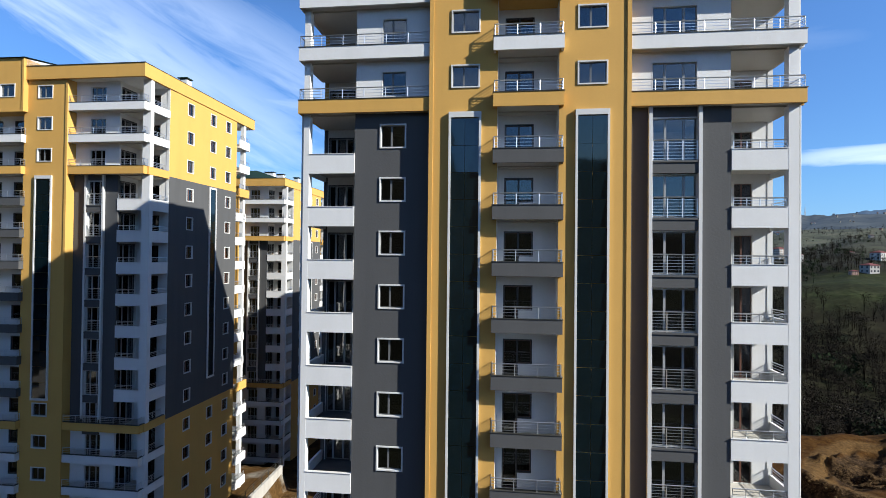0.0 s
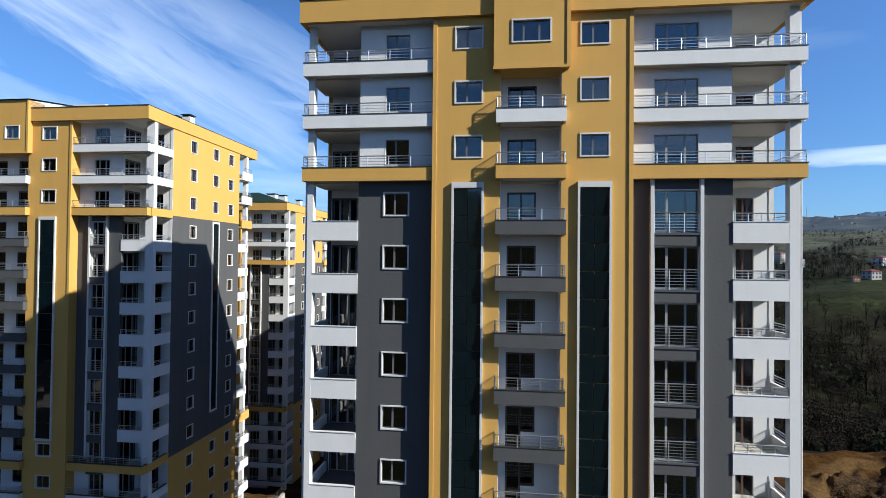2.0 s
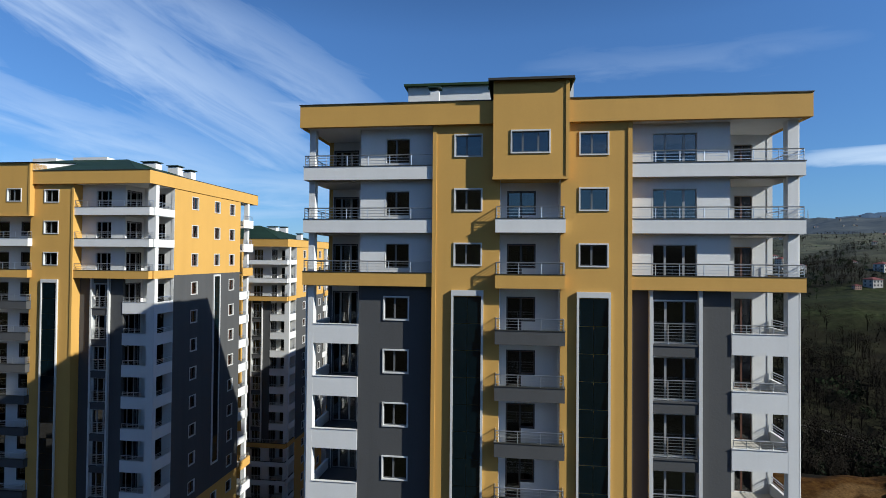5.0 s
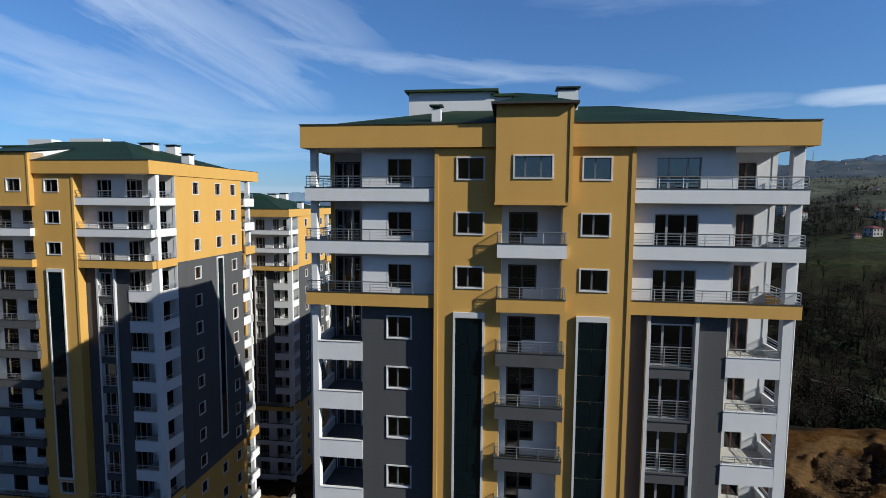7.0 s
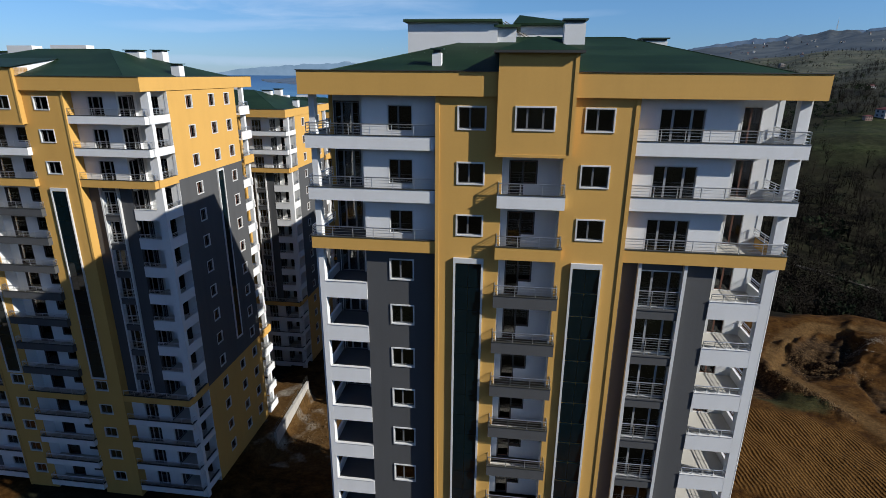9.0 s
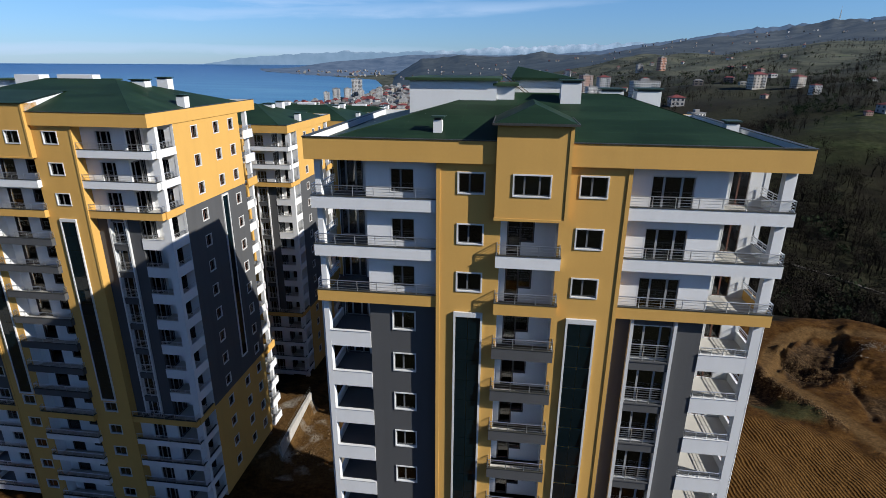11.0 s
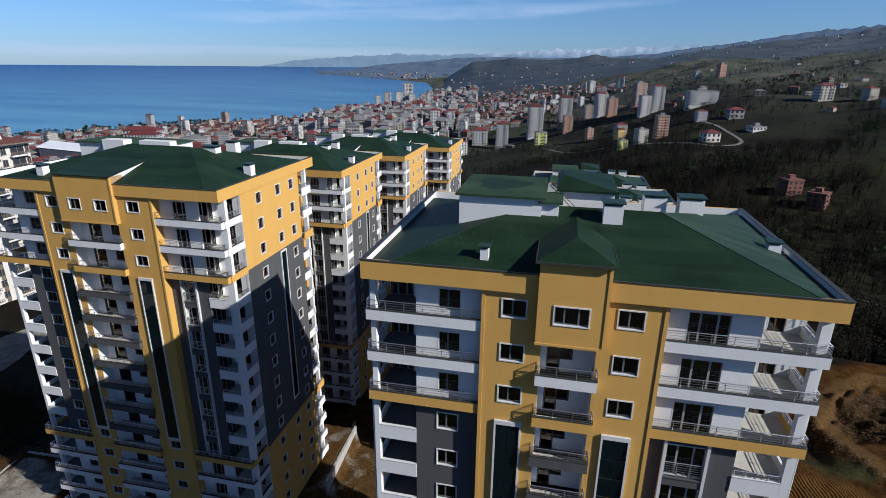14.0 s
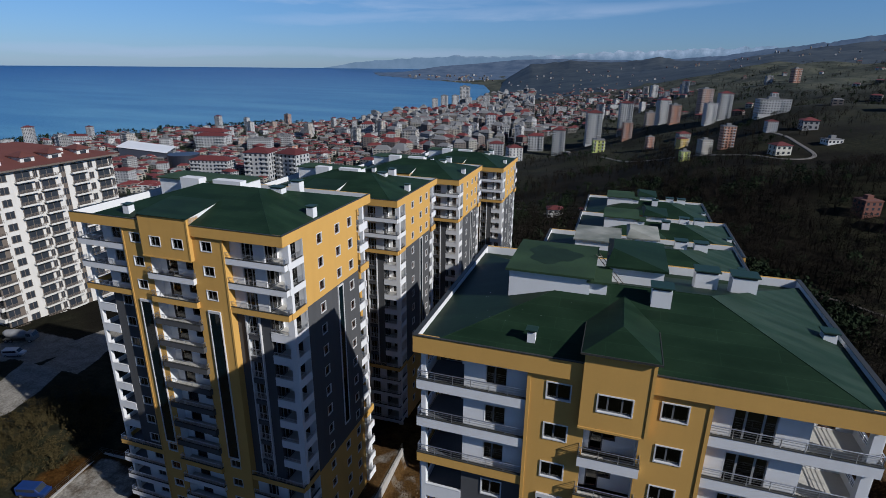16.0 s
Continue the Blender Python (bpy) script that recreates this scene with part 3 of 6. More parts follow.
    box(bm, fx1 - 0.31, fx1 - 0.28, fy0 + 0.31, fy1 - 0.28, P - 1.0, P - 0.004)
    box(bm, fx0 + 0.31, fx1 - 0.31, fy1 - 0.31, fy1 - 0.28, P - 1.0, P - 0.004)
    part("parapet_lining", bm, WHITE, T, "white inner face of the parapet")
    bm = bmesh.new()
    box(bm, fx0 + 0.3, fx1 - 0.3, fy0 + 0.3, fy1 - 0.3, P - 1.24, P - 1.0)
    part("soffit", bm, WHITE, T)
    for q in ((fx0 - 0.04, -hb, fy0 - 0.05, fy0 + 0.12, 0.05), (hb, fx1 + 0.04, fy0 - 0.05, fy0 + 0.12, 0.05), (fx0 - 0.04, fx0 + 0.3, fy0 + 0.12, fy1, 0.04), (fx1 - 0.3, fx1 + 0.04, fy0 + 0.12, fy1, 0.04)):
        bm = bmesh.new()
        box(bm, *q[:4], P + 0.002, P + q[4])
        part("eaves_trim", bm, GUTTER, T)
    s_, y0 = (0.27 if bw < 5 else 0.30), fy0 + 0.1
    gl, gr, gy = fx0 + 0.4, fx1 - 0.45, fy1 - 1.2
    dl, dr, db = (0.4 if bw < 5 else 1.0), 0.3, 0.7
    yrg = (gy + y0 - db / s_) / 2
    zr = P + s_ * (yrg - y0)
    rl, rr = (gl + (zr - P + dl) / s_, yrg, zr), (gr - (zr - P + dr) / s_ + (0.9 if bw < 5 else 1.2), yrg, zr)
    FLp, FRp = (gl + dl / s_, y0, P + 0.03), (gr - dr / s_, y0, P + 0.03)
    bm = bmesh.new()
    poly(bm, FLp, FRp, rr, rl)
    if bw > 5:
        poly(bm, FRp, (gr, y0, P - dr), (gr, gy, P - dr), rr)
    poly(bm, (gr, gy, P - db), (gl, gy, P - db), rl, rr)
    poly(bm, (gl, gy, P - dl), (gl, y0, P - dl), FLp, rl)
    poly(bm, (gl, y0, P - dl), (fx0 + 0.31, y0, P - dl), (fx0 + 0.31, gy, P - dl), (gl, gy, P - dl))
    poly(bm, (gr, y0, P - dr), (gr, gy, P - dr), (fx1 - 0.31, gy, P - dr), (fx1 - 0.31, y0, P - dr))
    poly(bm, (fx0 + 0.31, gy, P - db), (fx0 + 0.31, fy1 - 0.31, P - db), (fx1 - 0.31, fy1 - 0.31, P - db), (fx1 - 0.31, gy, P - db))
    roof = part("roof", bm, ROOF, T, "dark green hipped sheet roof")
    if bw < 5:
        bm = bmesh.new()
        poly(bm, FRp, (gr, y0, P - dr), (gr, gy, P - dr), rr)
        part("roof_slope", bm, ROOF_SUN_DUSTY, roof, "dusty weathered green sheet slope, painted in a sunlit tone")
    bm = bmesh.new()
    for a, b in ((FLp, rl), (FRp, rr), (rl, rr)):
        tube(bm, Vector(a), Vector(b), 0.03, 6)
    part("ridge_cap", bm, ROOF, roof)
    # projecting box on the top storey
    bm = bmesh.new()
    if bw < 5:
        wins = [(-1.1, 1.08)]
    else:
        wins = [(-2.2, -0.55), (1.0, 2.65)]
    zt = P + (1.0 if bw < 5 else 0.75)
    wall(bm, -hb, hb, -0.5, -0.25, P - 4.3, zt, [(a + 0.1, b - 0.1, P - 2.9, P - 1.75) for a, b in wins])
    bmesh.ops.remove_doubles(bm, verts=bm.verts[:], dist=0.0005)
    oriel = part("oriel", bm, YELLOW, T, "yellow projecting top-storey box")
    for q in ((-hb, -hb + 0.25, -0.25, 1.3, P - 4.3, zt), (hb - 0.25, hb, -0.25, 1.3, P - 4.3, zt), (-hb + 0.25, hb - 0.25, -0.25, 1.28, P - 4.3, P - 4.1), (-hb - 0.04, hb + 0.04, -0.55, -0.5, P - 4.35, P - 4.2), (hb - 0.16, hb + 0.03, -0.55, -0.5, P - 4.2, zt)):
        bm = bmesh.new()
        box(bm, *q)
        part("oriel_panel", bm, YELLOW, oriel)
    for a, b in wins:
        win(T, "triple" if bw < 5 else "framed", b - a - 0.2, 1.15, pose((a + b) / 2, -0.5, P - 2.9))
    bm = bmesh.new()
    if bw < 5:
        ez, rz = zt + 0.02, zt + 0.86
        e0, e1, ef = -hb - 0.22, hb + 0.22, -0.8
        A, B_, C_, D_ = (e0, ef, ez), (e1, ef, ez), (e1, 4.2, ez), (e0, 4.2, ez)
        R0, R1 = (0, 1.75, rz), (0, 8.6, rz)
        poly(bm, A, B_, R0)
        poly(bm, B_, (e1, 7.0, ez), R1, R0)
        poly(bm, (e0, 7.0, ez), A, R0, R1)
        poly(bm, (e0, 7.0, ez), (e1, 7.0, ez), R1)
        poly(bm, B_, A, (e0, 7.0, ez), (e1, 7.0, ez))
        part("oriel_roof", bm, ROOF, T)
        bm = bmesh.new()
        box(bm, e0, e1, ef - 0.05, ef, ez - 0.1, ez + 0.03)
        box(bm, e0 - 0.05, e0, ef - 0.05, 3.4, ez - 0.1, ez + 0.03)
        box(bm, e1, e1 + 0.05, ef - 0.05, 3.4, ez - 0.1, ez + 0.03)
        part("eaves_trim", bm, GUTTER, T)
        bm = bmesh.new()
        box(bm, -hb, hb, 1.3, 4.2, P - 1.2, zt)
        part("oriel_cheek", bm, WHITE, T)
    else:
        yb_ = 5.2
        zb = P + s_ * (yb_ - y0) + 0.02
        poly(bm, (-hb - 0.15, -0.65, zt + 0.05), (hb + 0.15, -0.65, zt + 0.05), (hb + 0.15, yb_, zb + 0.05), (-hb - 0.15, yb_, zb + 0.05))
        poly(bm, (hb + 0.15, -0.65, zt), (-hb - 0.15, -0.65, zt), (-hb - 0.15, yb_, zb), (hb + 0.15, yb_, zb))
        part("oriel_roof", bm, ROOF, T)
        for x in (-hb, hb - 0.12):
            bm = bmesh.new()
            a = [bm.verts.new((x, *q)) for q in ((-0.2, P - 0.5), (5.0, P - 0.5), (5.0, zb - 0.01), (-0.2, zt - 0.01))]
            b = [bm.verts.new((x + 0.12, *q)) for q in ((-0.2, P - 0.5), (5.0, P - 0.5), (5.0, zb - 0.01), (-0.2, zt - 0.01))]
            bm.faces.new(a[::-1])
            bm.faces.new(b)
            for i in range(4):
                bm.faces.new((a[i], a[(i + 1) % 4], b[(i + 1) % 4], b[i]))
            part("oriel_cheek", bm, WHITE, T)
    # stair heads and chimneys
    for (x0, x1, ya, yb, ztop) in (((-8.0, -2.35, 6.25, 12.8, 3.05), (-2.34, -1.2, 6.45, 9.0, 2.75), (-1.19, 2.6, 9.2, 15.5, 3.05)) if bw < 5 else ((-10.8, 2.2, 10.7, 15.0, 2.5),)):
        bm = bmesh.new()
        box(bm, x0, x1, ya, yb, P - 0.6, P + ztop - 0.1)
        head = part("stair_head", bm, WHITE, T, "white rooftop stair head")
        bm = bmesh.new()
        ex0, ex1, ey0, ey1, ez = x0 - 0.25, x1 + 0.25, ya - 0.3, yb + 0.3, P + ztop
        box(bm, ex0, ex1, ey0, ey1, ez - 0.1, ez + 0.05)
        if bw < 5 and x1 > 2:
            ym, xm = (ey0 + ey1) / 2, (ex0 + ex1) / 2
            c4 = [bm.verts.new(q) for q in ((ex0, ey0, ez + 0.054), (ex1, ey0, ez + 0.054), (ex1, ey1, ez + 0.054), (ex0, ey1, ez + 0.054))]
            r2 = [bm.verts.new(q) for q in ((ex0 + 0.4, ey0 + 2.2, ez + 0.75), (ex0 + 0.4, ey1 - 2.2, ez + 0.75))]
            bm.faces.new((c4[0], c4[1], r2[0]))
            bm.faces.new((c4[1], c4[2], r2[1], r2[0]))
            bm.faces.new((c4[2], c4[3], r2[1]))
            bm.faces.new((c4[3], c4[0], r2[0], r2[1]))
            part("roof_sheet", bm, worn or ROOF, head, "dark green hipped roof")
        else:
            part("roof_sheet", bm, worn or ROOF_PALE, head, "weathered pale roof sheet")
            if bw < 5 and detail and x0 < -5:
                bm = bmesh.new()
                n = 40
                ring = []
                for i in range(n):
                    a = 2 * math.pi * i / n
                    k = 1 + 0.16 * math.sin(3 * a + 1) + 0.08 * math.sin(7 * a)
                    ring.append(bm.verts.new(((ex0 + ex1) / 2 - 0.2 + 1.9 * k * math.cos(a), (ey0 + ey1) / 2 + 0.5 + 2.0 * k * math.sin(a), ez + 0.054)))
                bm.faces.new(ring)
                part("damp_patch", bm, ROOF_WET, head, "dark damp patch on the sheet")
    for (x, y, w, d, ztop) in chimneys:
        bm = bmesh.new()
        box(bm, x - w / 2, x + w / 2, y - d / 2, y + d / 2, P - 0.6, P + ztop)
        ch = part("chimney", bm, WHITE, T)
        if w > 2.5:
            continue
        bm = bmesh.new()
        box(bm, x - w / 2 + 0.06, x + w / 2 - 0.06, y - d / 2 + 0.06, y + d / 2 - 0.06, P + ztop, P + ztop + 0.16)
        part("chimney_vent", bm, GUTTER, ch)
        bm = bmesh.new()
        box(bm, x - w / 2 - 0.12, x + w / 2 + 0.12, y - d / 2 - 0.12, y + d / 2 + 0.12, P + ztop + 0.16, P + ztop + 0.24)
        part("chimney_cap", bm, ROOF_TRIM, ch)
    return T


A_CH = ((2.3, 6.4, 1.25, 1.1, 2.85), (8.4, 12.6, 1.7, 1.3, 2.15), (5.9, 13.0, 1.6, 1.3, 2.1), (-5.4, 1.0, 0.5, 0.5, 0.95), (13.0, 8.4, 0.8, 0.75, 0.35))
B_CH = ((8.1, 10.5, 1.7, 1.1, 2.45), (8.6, 14.1, 1.3, 1.1, 2.6), (14.2, 8.2, 0.9, 0.9, 1.05), (-6.2, 1.0, 0.85, 0.85, 1.2), (1.4, 9.8, 4.2, 1.2, 3.1), (-4.4, 9.9, 3.0, 1.4, 3.05))
tower("yellow and grey tower of flats with a green hipped roof", (0.93, 29.1, 0.4), 47.2, 4.0, True, A_CH, ld=3.9, flank=(7.3, 11.6, 14.4, 16.2), D=18.0, ro=1.6)
tower_b = tower("wide yellow and grey tower of flats, partly in shadow", (-49.05, 45.9, 0), 47.0, 7.0, True, B_CH, ld=3.7, bay=6.2, rd=0.4, glide=(7.72, 9.3), wing=10.75, flank=(7.25, 11.6, 14.9, 16.9), D=19.2, ro=2.1)
for x, y, z in ((-51.9, 83.9, -5.1), (-50.3, 116.4, -7.6), (-46.9, 149.3, -10.2)):
    tagged(copy_thing(tower_b, pose(x, y, z)), "yellow and grey tower of flats further down the slope")
for x, y, z in ((3.1, 64.6, -7.6), (6.2, 91.0, -11.0), (6.0, 121.5, -14.1)):
    tower("green-roofed yellow tower of flats lower down the slope", (x, y, z), 47.0, 4.0, False, A_CH, detail=False, worn=ROOF_WORN if y < 80 else None)

# ---------------------------------------------------------------- land, sea and distance
SEA = -70.0


def reach(d):
    """Distances past a kilometre are drawn in, so that the far coast stays inside the camera's reach; sizes shrink with them."""
    return d if d < 1000 else 1000 + 3850 * (1 - math.exp(-(d - 1000) / 3850))


def shrink(x, y, z):
    d = math.hypot(x, y)
    k = reach(d) / d if d > 1 else 1.0
    return (x * k, y * k, 62 + (z - 62) * k)


COAST_Y = np.array([-4000, -1000, 0, 815, 1023, 1244, 1612, 2200, 3000, 3995, 5000, 6500, 9000, 12000, 20000])
COAST_X = np.array([-2600, -1600, -1250, -958, -846, -684, -571, -600, -720, -1026, -1800, -3000, -4300, -5600, -9000])


def step01(v, a, b):
    t = np.clip((v - a) / (b - a), 0, 1)
    return t * t * (3 - 2 * t)


def wave(x, y, s, seed=0.0):
    """Cheap smooth noise from crossed sines, about -1 to 1."""
    a = np.sin(x / s * 2.1 + seed + 1.3 * np.sin(y / s * 1.3 + seed * 2)) * np.cos(y / s * 1.7 - seed * 1.7 + 1.1 * np.sin(x / s * 0.9))
    b = np.sin(x / s * 4.3 - y / s * 2.9 + seed * 3.1) * 0.45 + np.cos(y / s * 5.1 + x / s * 3.3 - seed) * 0.35
    return (a + b) / 1.5


EW = 1.18  # the earthworks' plan is drawn at this scale


def dirt_of(x, y):
    """How bare the soil is: the earthworks beside the towers and the yards between them."""
    d = 1 - step01(np.hypot((x / EW - 60) / 46, (y / EW - 78) / 46) + 0.12 * wave(x, y, 18, 2.0), 0.85, 1.1)
    yard = (1 - step01(np.abs(x + 9), 26, 34)) * (1 - step01(np.abs(y - 70), 60, 75))
    lot = (1 - step01(np.hypot((x + 70) / 16, (y - 45) / 14), 0.8, 1.1))
    return np.maximum(np.maximum(d, yard * 0.9), lot * 0.7)


ROAD = [(-92, 260), (-100, 190), (-112, 140), (-122, 112), (-126, 92), (-119, 76), (-113, 62), (-108, 40), (-104, 0), (-100, -60)]
LANE = [(-20, 640), (31, 560), (62, 505), (84, 482), (111, 450), (130, 452), (139, 468), (138, 492), (135, 510), (133, 530), (122, 556)]
LANE_C = [(70, 226), (92, 220), (109, 214), (122, 208), (134, 201), (150, 192), (170, 186)]
LANE_B = [(-80, 378), (-63, 364), (-42, 331), (-27, 316), (-8, 300)]
TRACK = [(78, 110), (70.5, 111.6), (65.5, 112.5), (59.3, 109), (53.4, 101.6), (49.8, 95.1), (49, 89.7), (49.9, 86), (51.2, 82.6), (52.2, 78.5), (53, 74.8), (54, 70), (56, 60), (62, 46)]
BERM = [(46.4, 92.4), (47, 86.7), (48.2, 83.5), (49.2, 80.5), (50, 77.1), (50.4, 74.4)]
RUBBLE = [(54.6, 102.4), (57.3, 97.8), (58.2, 94), (59.1, 91.1)]
SCAR = [(61.5, 92.8), (60.6, 87.8), (59.6, 83.2), (57.8, 78.1)]


def pit_of(x, y):
    """Square of the distance from the middle of the long dug pit, 1 at its rim."""
    u = ((x - 60.2) * 0.68 + (y - 99.3) * 0.734) / 13.0
    v = (-(x - 60.2) * 0.734 + (y - 99.3) * 0.68) / 5.2
    return u * u + v * v


def near_line(x, y, line):
    best = np.full(np.shape(x), 1e9)
    for (ax, ay), (bx, by) in zip(line, line[1:]):
        dx, dy = bx - ax, by - ay
        t = np.clip(((x - ax) * dx + (y - ay) * dy) / (dx * dx + dy * dy), 0, 1)
        best = np.minimum(best, np.hypot(x - ax - t * dx, y - ay - t * dy))
    return best


def land(x, y):
    """Height of the true ground at x, y (numpy arrays)."""
    x, y = np.asarray(x, float), np.asarray(y, float)
    u = x - np.interp(y, COAST_Y, COAST_X)
    z = SEA - 3 + 6 * step01(u, -10, 60) + 12 * step01(u, 60, 600)
    th = np.degrees(np.arctan2(x, y))
    d = np.hypot(x, y)
    amp = np.interp(th, [-180, -130, -90, -14, -6, 0, 6, 12, 20, 30, 60, 90, 130, 180], [0.2, 0.0, 0.0, 0.0, 0.14, 0.3, 0.55, 0.78, 0.92, 1.05, 0.8, 0.6, 0.5, 0.2])
    z = z + amp * (66 * step01(d, 170, 430) + 0.066 * np.maximum(0, np.minimum(d, 2500) - 430) * (1 + 0.18 * wave(x, y, 520, 1.0)))
    rx = np.where(x < -20, 520, 150)
    ry = np.where(y > 60, 300, 400)
    z = z + 56 * np.exp(-((x + 20) / rx) ** 2 - ((y - 60) / ry) ** 2)
    # second term: unseen steep bank, added to keep skylight off the lower floors
    z = z + 0.21 * np.clip(-y - 60, 0, 420) + 0.95 * np.clip(12 - y, 0, 85) * (1 - step01(x, -42, -20)) * step01(x, -260, -180)
    z = z + step01(u, 500, 900) * step01(d, 150, 700) * 9 * wave(x, y, 150, 3.0) + step01(u, 700, 1500) * step01(d, 900, 2500) * 14 * wave(x, y, 700, 5.0)
    # terraces of the estate
    flat = np.interp(y, [0, 50, 71.8, 74.5, 82, 100, 116, 134, 150, 200], [0, 0, 0, -3.5, -5, -6, -7.6, -8.5, -10.2, -13])
    f2 = np.interp(y, [0, 48, 56, 73, 84, 92, 112, 122, 145, 170], [0.3, 0.2, -2.3, -3.2, -7.8, -11, -11.2, -14.1, -14.5, -18])
    flat = np.where(x > -30.4, f2, np.where(x > -31.2, (flat * (-30.4 - x) + f2 * (x + 31.2)) / 0.8, flat))
    w = (1 - step01(np.maximum(np.maximum(x - 22, -150 - x), 0), 0, 30)) * (1 - step01(np.maximum(np.maximum(y - 165, -60 - y), 0), 0, 40))
    z = z * (1 - w) + flat * w
    lot = 1 - step01(np.hypot((x / EW - 60) / 50, (y / EW - 78) / 50), 0.88, 1.25)
    z = z * (1 - lot) + (-9.0 - 0.09 * (y - 88)) * lot
    di = dirt_of(x, y) * step01(x, 22, 34)
    tx, ty, x, y = x, y, x / EW, y / EW
    # a cut bank with a pit at its foot, a second pit, a berm of rubble beside the wheel track
    q = pit_of(x, y)
    q = q * (1 + 0.35 * wave(x, y, 5.5, 2.5) + 0.2 * wave(x, y, 2.2, 6.0))
    z = z - di * 1.7 * np.exp(-np.clip(q, 0, 9) ** 2) * (1 + 0.45 * wave(x, y, 4.2, 1.0) + 0.3 * wave(x, y, 1.7, 3.0))
    z = z + di * 1.1 * np.exp(-((np.sqrt(q) - 1.22) / 0.16) ** 2) * step01(x - 0.6 * (y - 99), 58, 66) * (1 + 0.4 * wave(x, y, 2.6, 4.0))
    z = z + di * 1.6 * step01(x - 0.25 * (y - 100), 66, 72) * (1 + 0.3 * wave(x, y, 6.0, 4.0))
    z = z - di * 0.9 * np.exp(-(near_line(x, y, SCAR) / 0.7) ** 2) - di * 1.2 * step01(x, 58, 61.5) * (1 - step01(y, 84, 91)) * step01(y, 66, 72)
    z = z - di * 2.2 * np.exp(-(((x - 42.5) / 3.4) ** 2 + ((y - 86) / 6.5) ** 2) ** 2)
    z = z + di * 0.8 * np.exp(-(near_line(x, y, BERM) / 1.3) ** 2) * (1 + 0.5 * wave(x, y, 1.6, 3.0))
    z = z + di * 1.0 * np.exp(-(near_line(x, y, RUBBLE) / 1.6) ** 2) * (1 + 0.6 * wave(x, y, 1.5, 6.0))
    z = z + di * np.exp(-(((x - 58) / 16) ** 2 + ((y - 117) / 5) ** 2)) * 2.6
    x, y = tx, ty
    bank = np.exp(-(((x + 92) / 9) ** 2 + ((y - 53) / 9) ** 2))
    z = z + bank * (2.2 + 0.5 * wave(x, y, 3.5, 8.0))
    return z


def ground_material():
    m, n, l, b = nodes_of("open_ground")
    at = n.new("ShaderNodeVertexColor")
    at.layer_name = "cover"
    sep = n.new("ShaderNodeSeparateColor")
    l.new(at.outputs["Color"], sep.inputs[0])
    geo = n.new("ShaderNodeNewGeometry")

    def noise_(s, d=6, r=0.6):
        t = n.new("ShaderNodeTexNoise")
        t.inputs["Scale"].default_value, t.inputs["Detail"].default_value, t.inputs["Roughness"].default_value = s, d, r
        l.new(geo.outputs["Position"], t.inputs["Vector"])
        return t.outputs["Fac"]

    def ramp_(fac, *stops):
        r = n.new("ShaderNodeValToRGB")
        while len(r.color_ramp.elements) < len(stops):
            r.color_ramp.elements.new(0.5)
        for e_, (p, c) in zip(r.color_ramp.elements, stops):
            e_.position, e_.color = p, (*c, 1)
        l.new(fac, r.inputs[0])
        return r.outputs[0]

    def mix_(fac, a, c, mode="MIX"):
        mx = n.new("ShaderNodeMixRGB")
        mx.blend_type = mode
        if isinstance(fac, float):
            mx.inputs[0].default_value = fac
        else:
            l.new(fac, mx.inputs[0])
        l.new(a, mx.inputs[1])
        l.new(c, mx.inputs[2])
        return mx.outputs[0]

    big, mid, small, tiny = noise_(0.006), noise_(0.035), noise_(0.35), noise_(2.4)
    scrub = ramp_(mid, (0.36, (0.007, 0.0064, 0.0046)), (0.5, (0.011, 0.0097, 0.0068)), (0.66, (0.018, 0.0152, 0.0107)))
    grass = ramp_(small, (0.32, (0.012, 0.0125, 0.0075)), (0.52, (0.020, 0.0205, 0.0115)), (0.7, (0.034, 0.031, 0.019)))
    soil = ramp_(noise_(0.55, 9, 0.68), (0.36, (0.025, 0.011, 0.0034)), (0.5, (0.050, 0.0235, 0.0064)), (0.66, (0.080, 0.041, 0.0125)))
    paved = ramp_(small, (0.3, (0.15, 0.135, 0.11)), (0.6, (0.25, 0.23, 0.195)))
    town = ramp_(mid, (0.36, (0.03, 0.032, 0.026)), (0.52, (0.07, 0.065, 0.056)), (0.66, (0.03, 0.036, 0.02)))
    snow = ramp_(mid, (0.3, (0.62, 0.66, 0.72)), (0.6, (0.8, 0.82, 0.85)))
    # uneven borders
    def edge(ch):
        a = n.new("ShaderNodeMath")
        a.operation = "ADD"
        l.new(sep.outputs[ch], a.inputs[0])
        o = n.new("ShaderNodeMath")
        o.operation = "MULTIPLY_ADD"
        o.inputs[1].default_value, o.inputs[2].default_value = 0.9, -0.45
        l.new(small, o.inputs[0])
        l.new(o.outputs[0], a.inputs[1])
        r = n.new("ShaderNodeMapRange")
        r.inputs["From Min"].default_value, r.inputs["From Max"].default_value = 0.35, 0.65
        l.new(a.outputs[0], r.inputs["Value"])
        return r.outputs[0]

    gmask = n.new("ShaderNodeMapRange")
    gmask.inputs["From Min"].default_value, gmask.inputs["From Max"].default_value = 0.46, 0.57
    l.new(noise_(0.011, 4), gmask.inputs["Value"])
    col = mix_(gmask.outputs[0], scrub, grass)
    # far groves, paled with distance: haze put into the ground colour
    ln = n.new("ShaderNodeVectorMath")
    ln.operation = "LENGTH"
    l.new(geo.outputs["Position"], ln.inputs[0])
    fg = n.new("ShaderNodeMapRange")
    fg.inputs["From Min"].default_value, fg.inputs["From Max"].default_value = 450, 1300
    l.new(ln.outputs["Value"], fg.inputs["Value"])
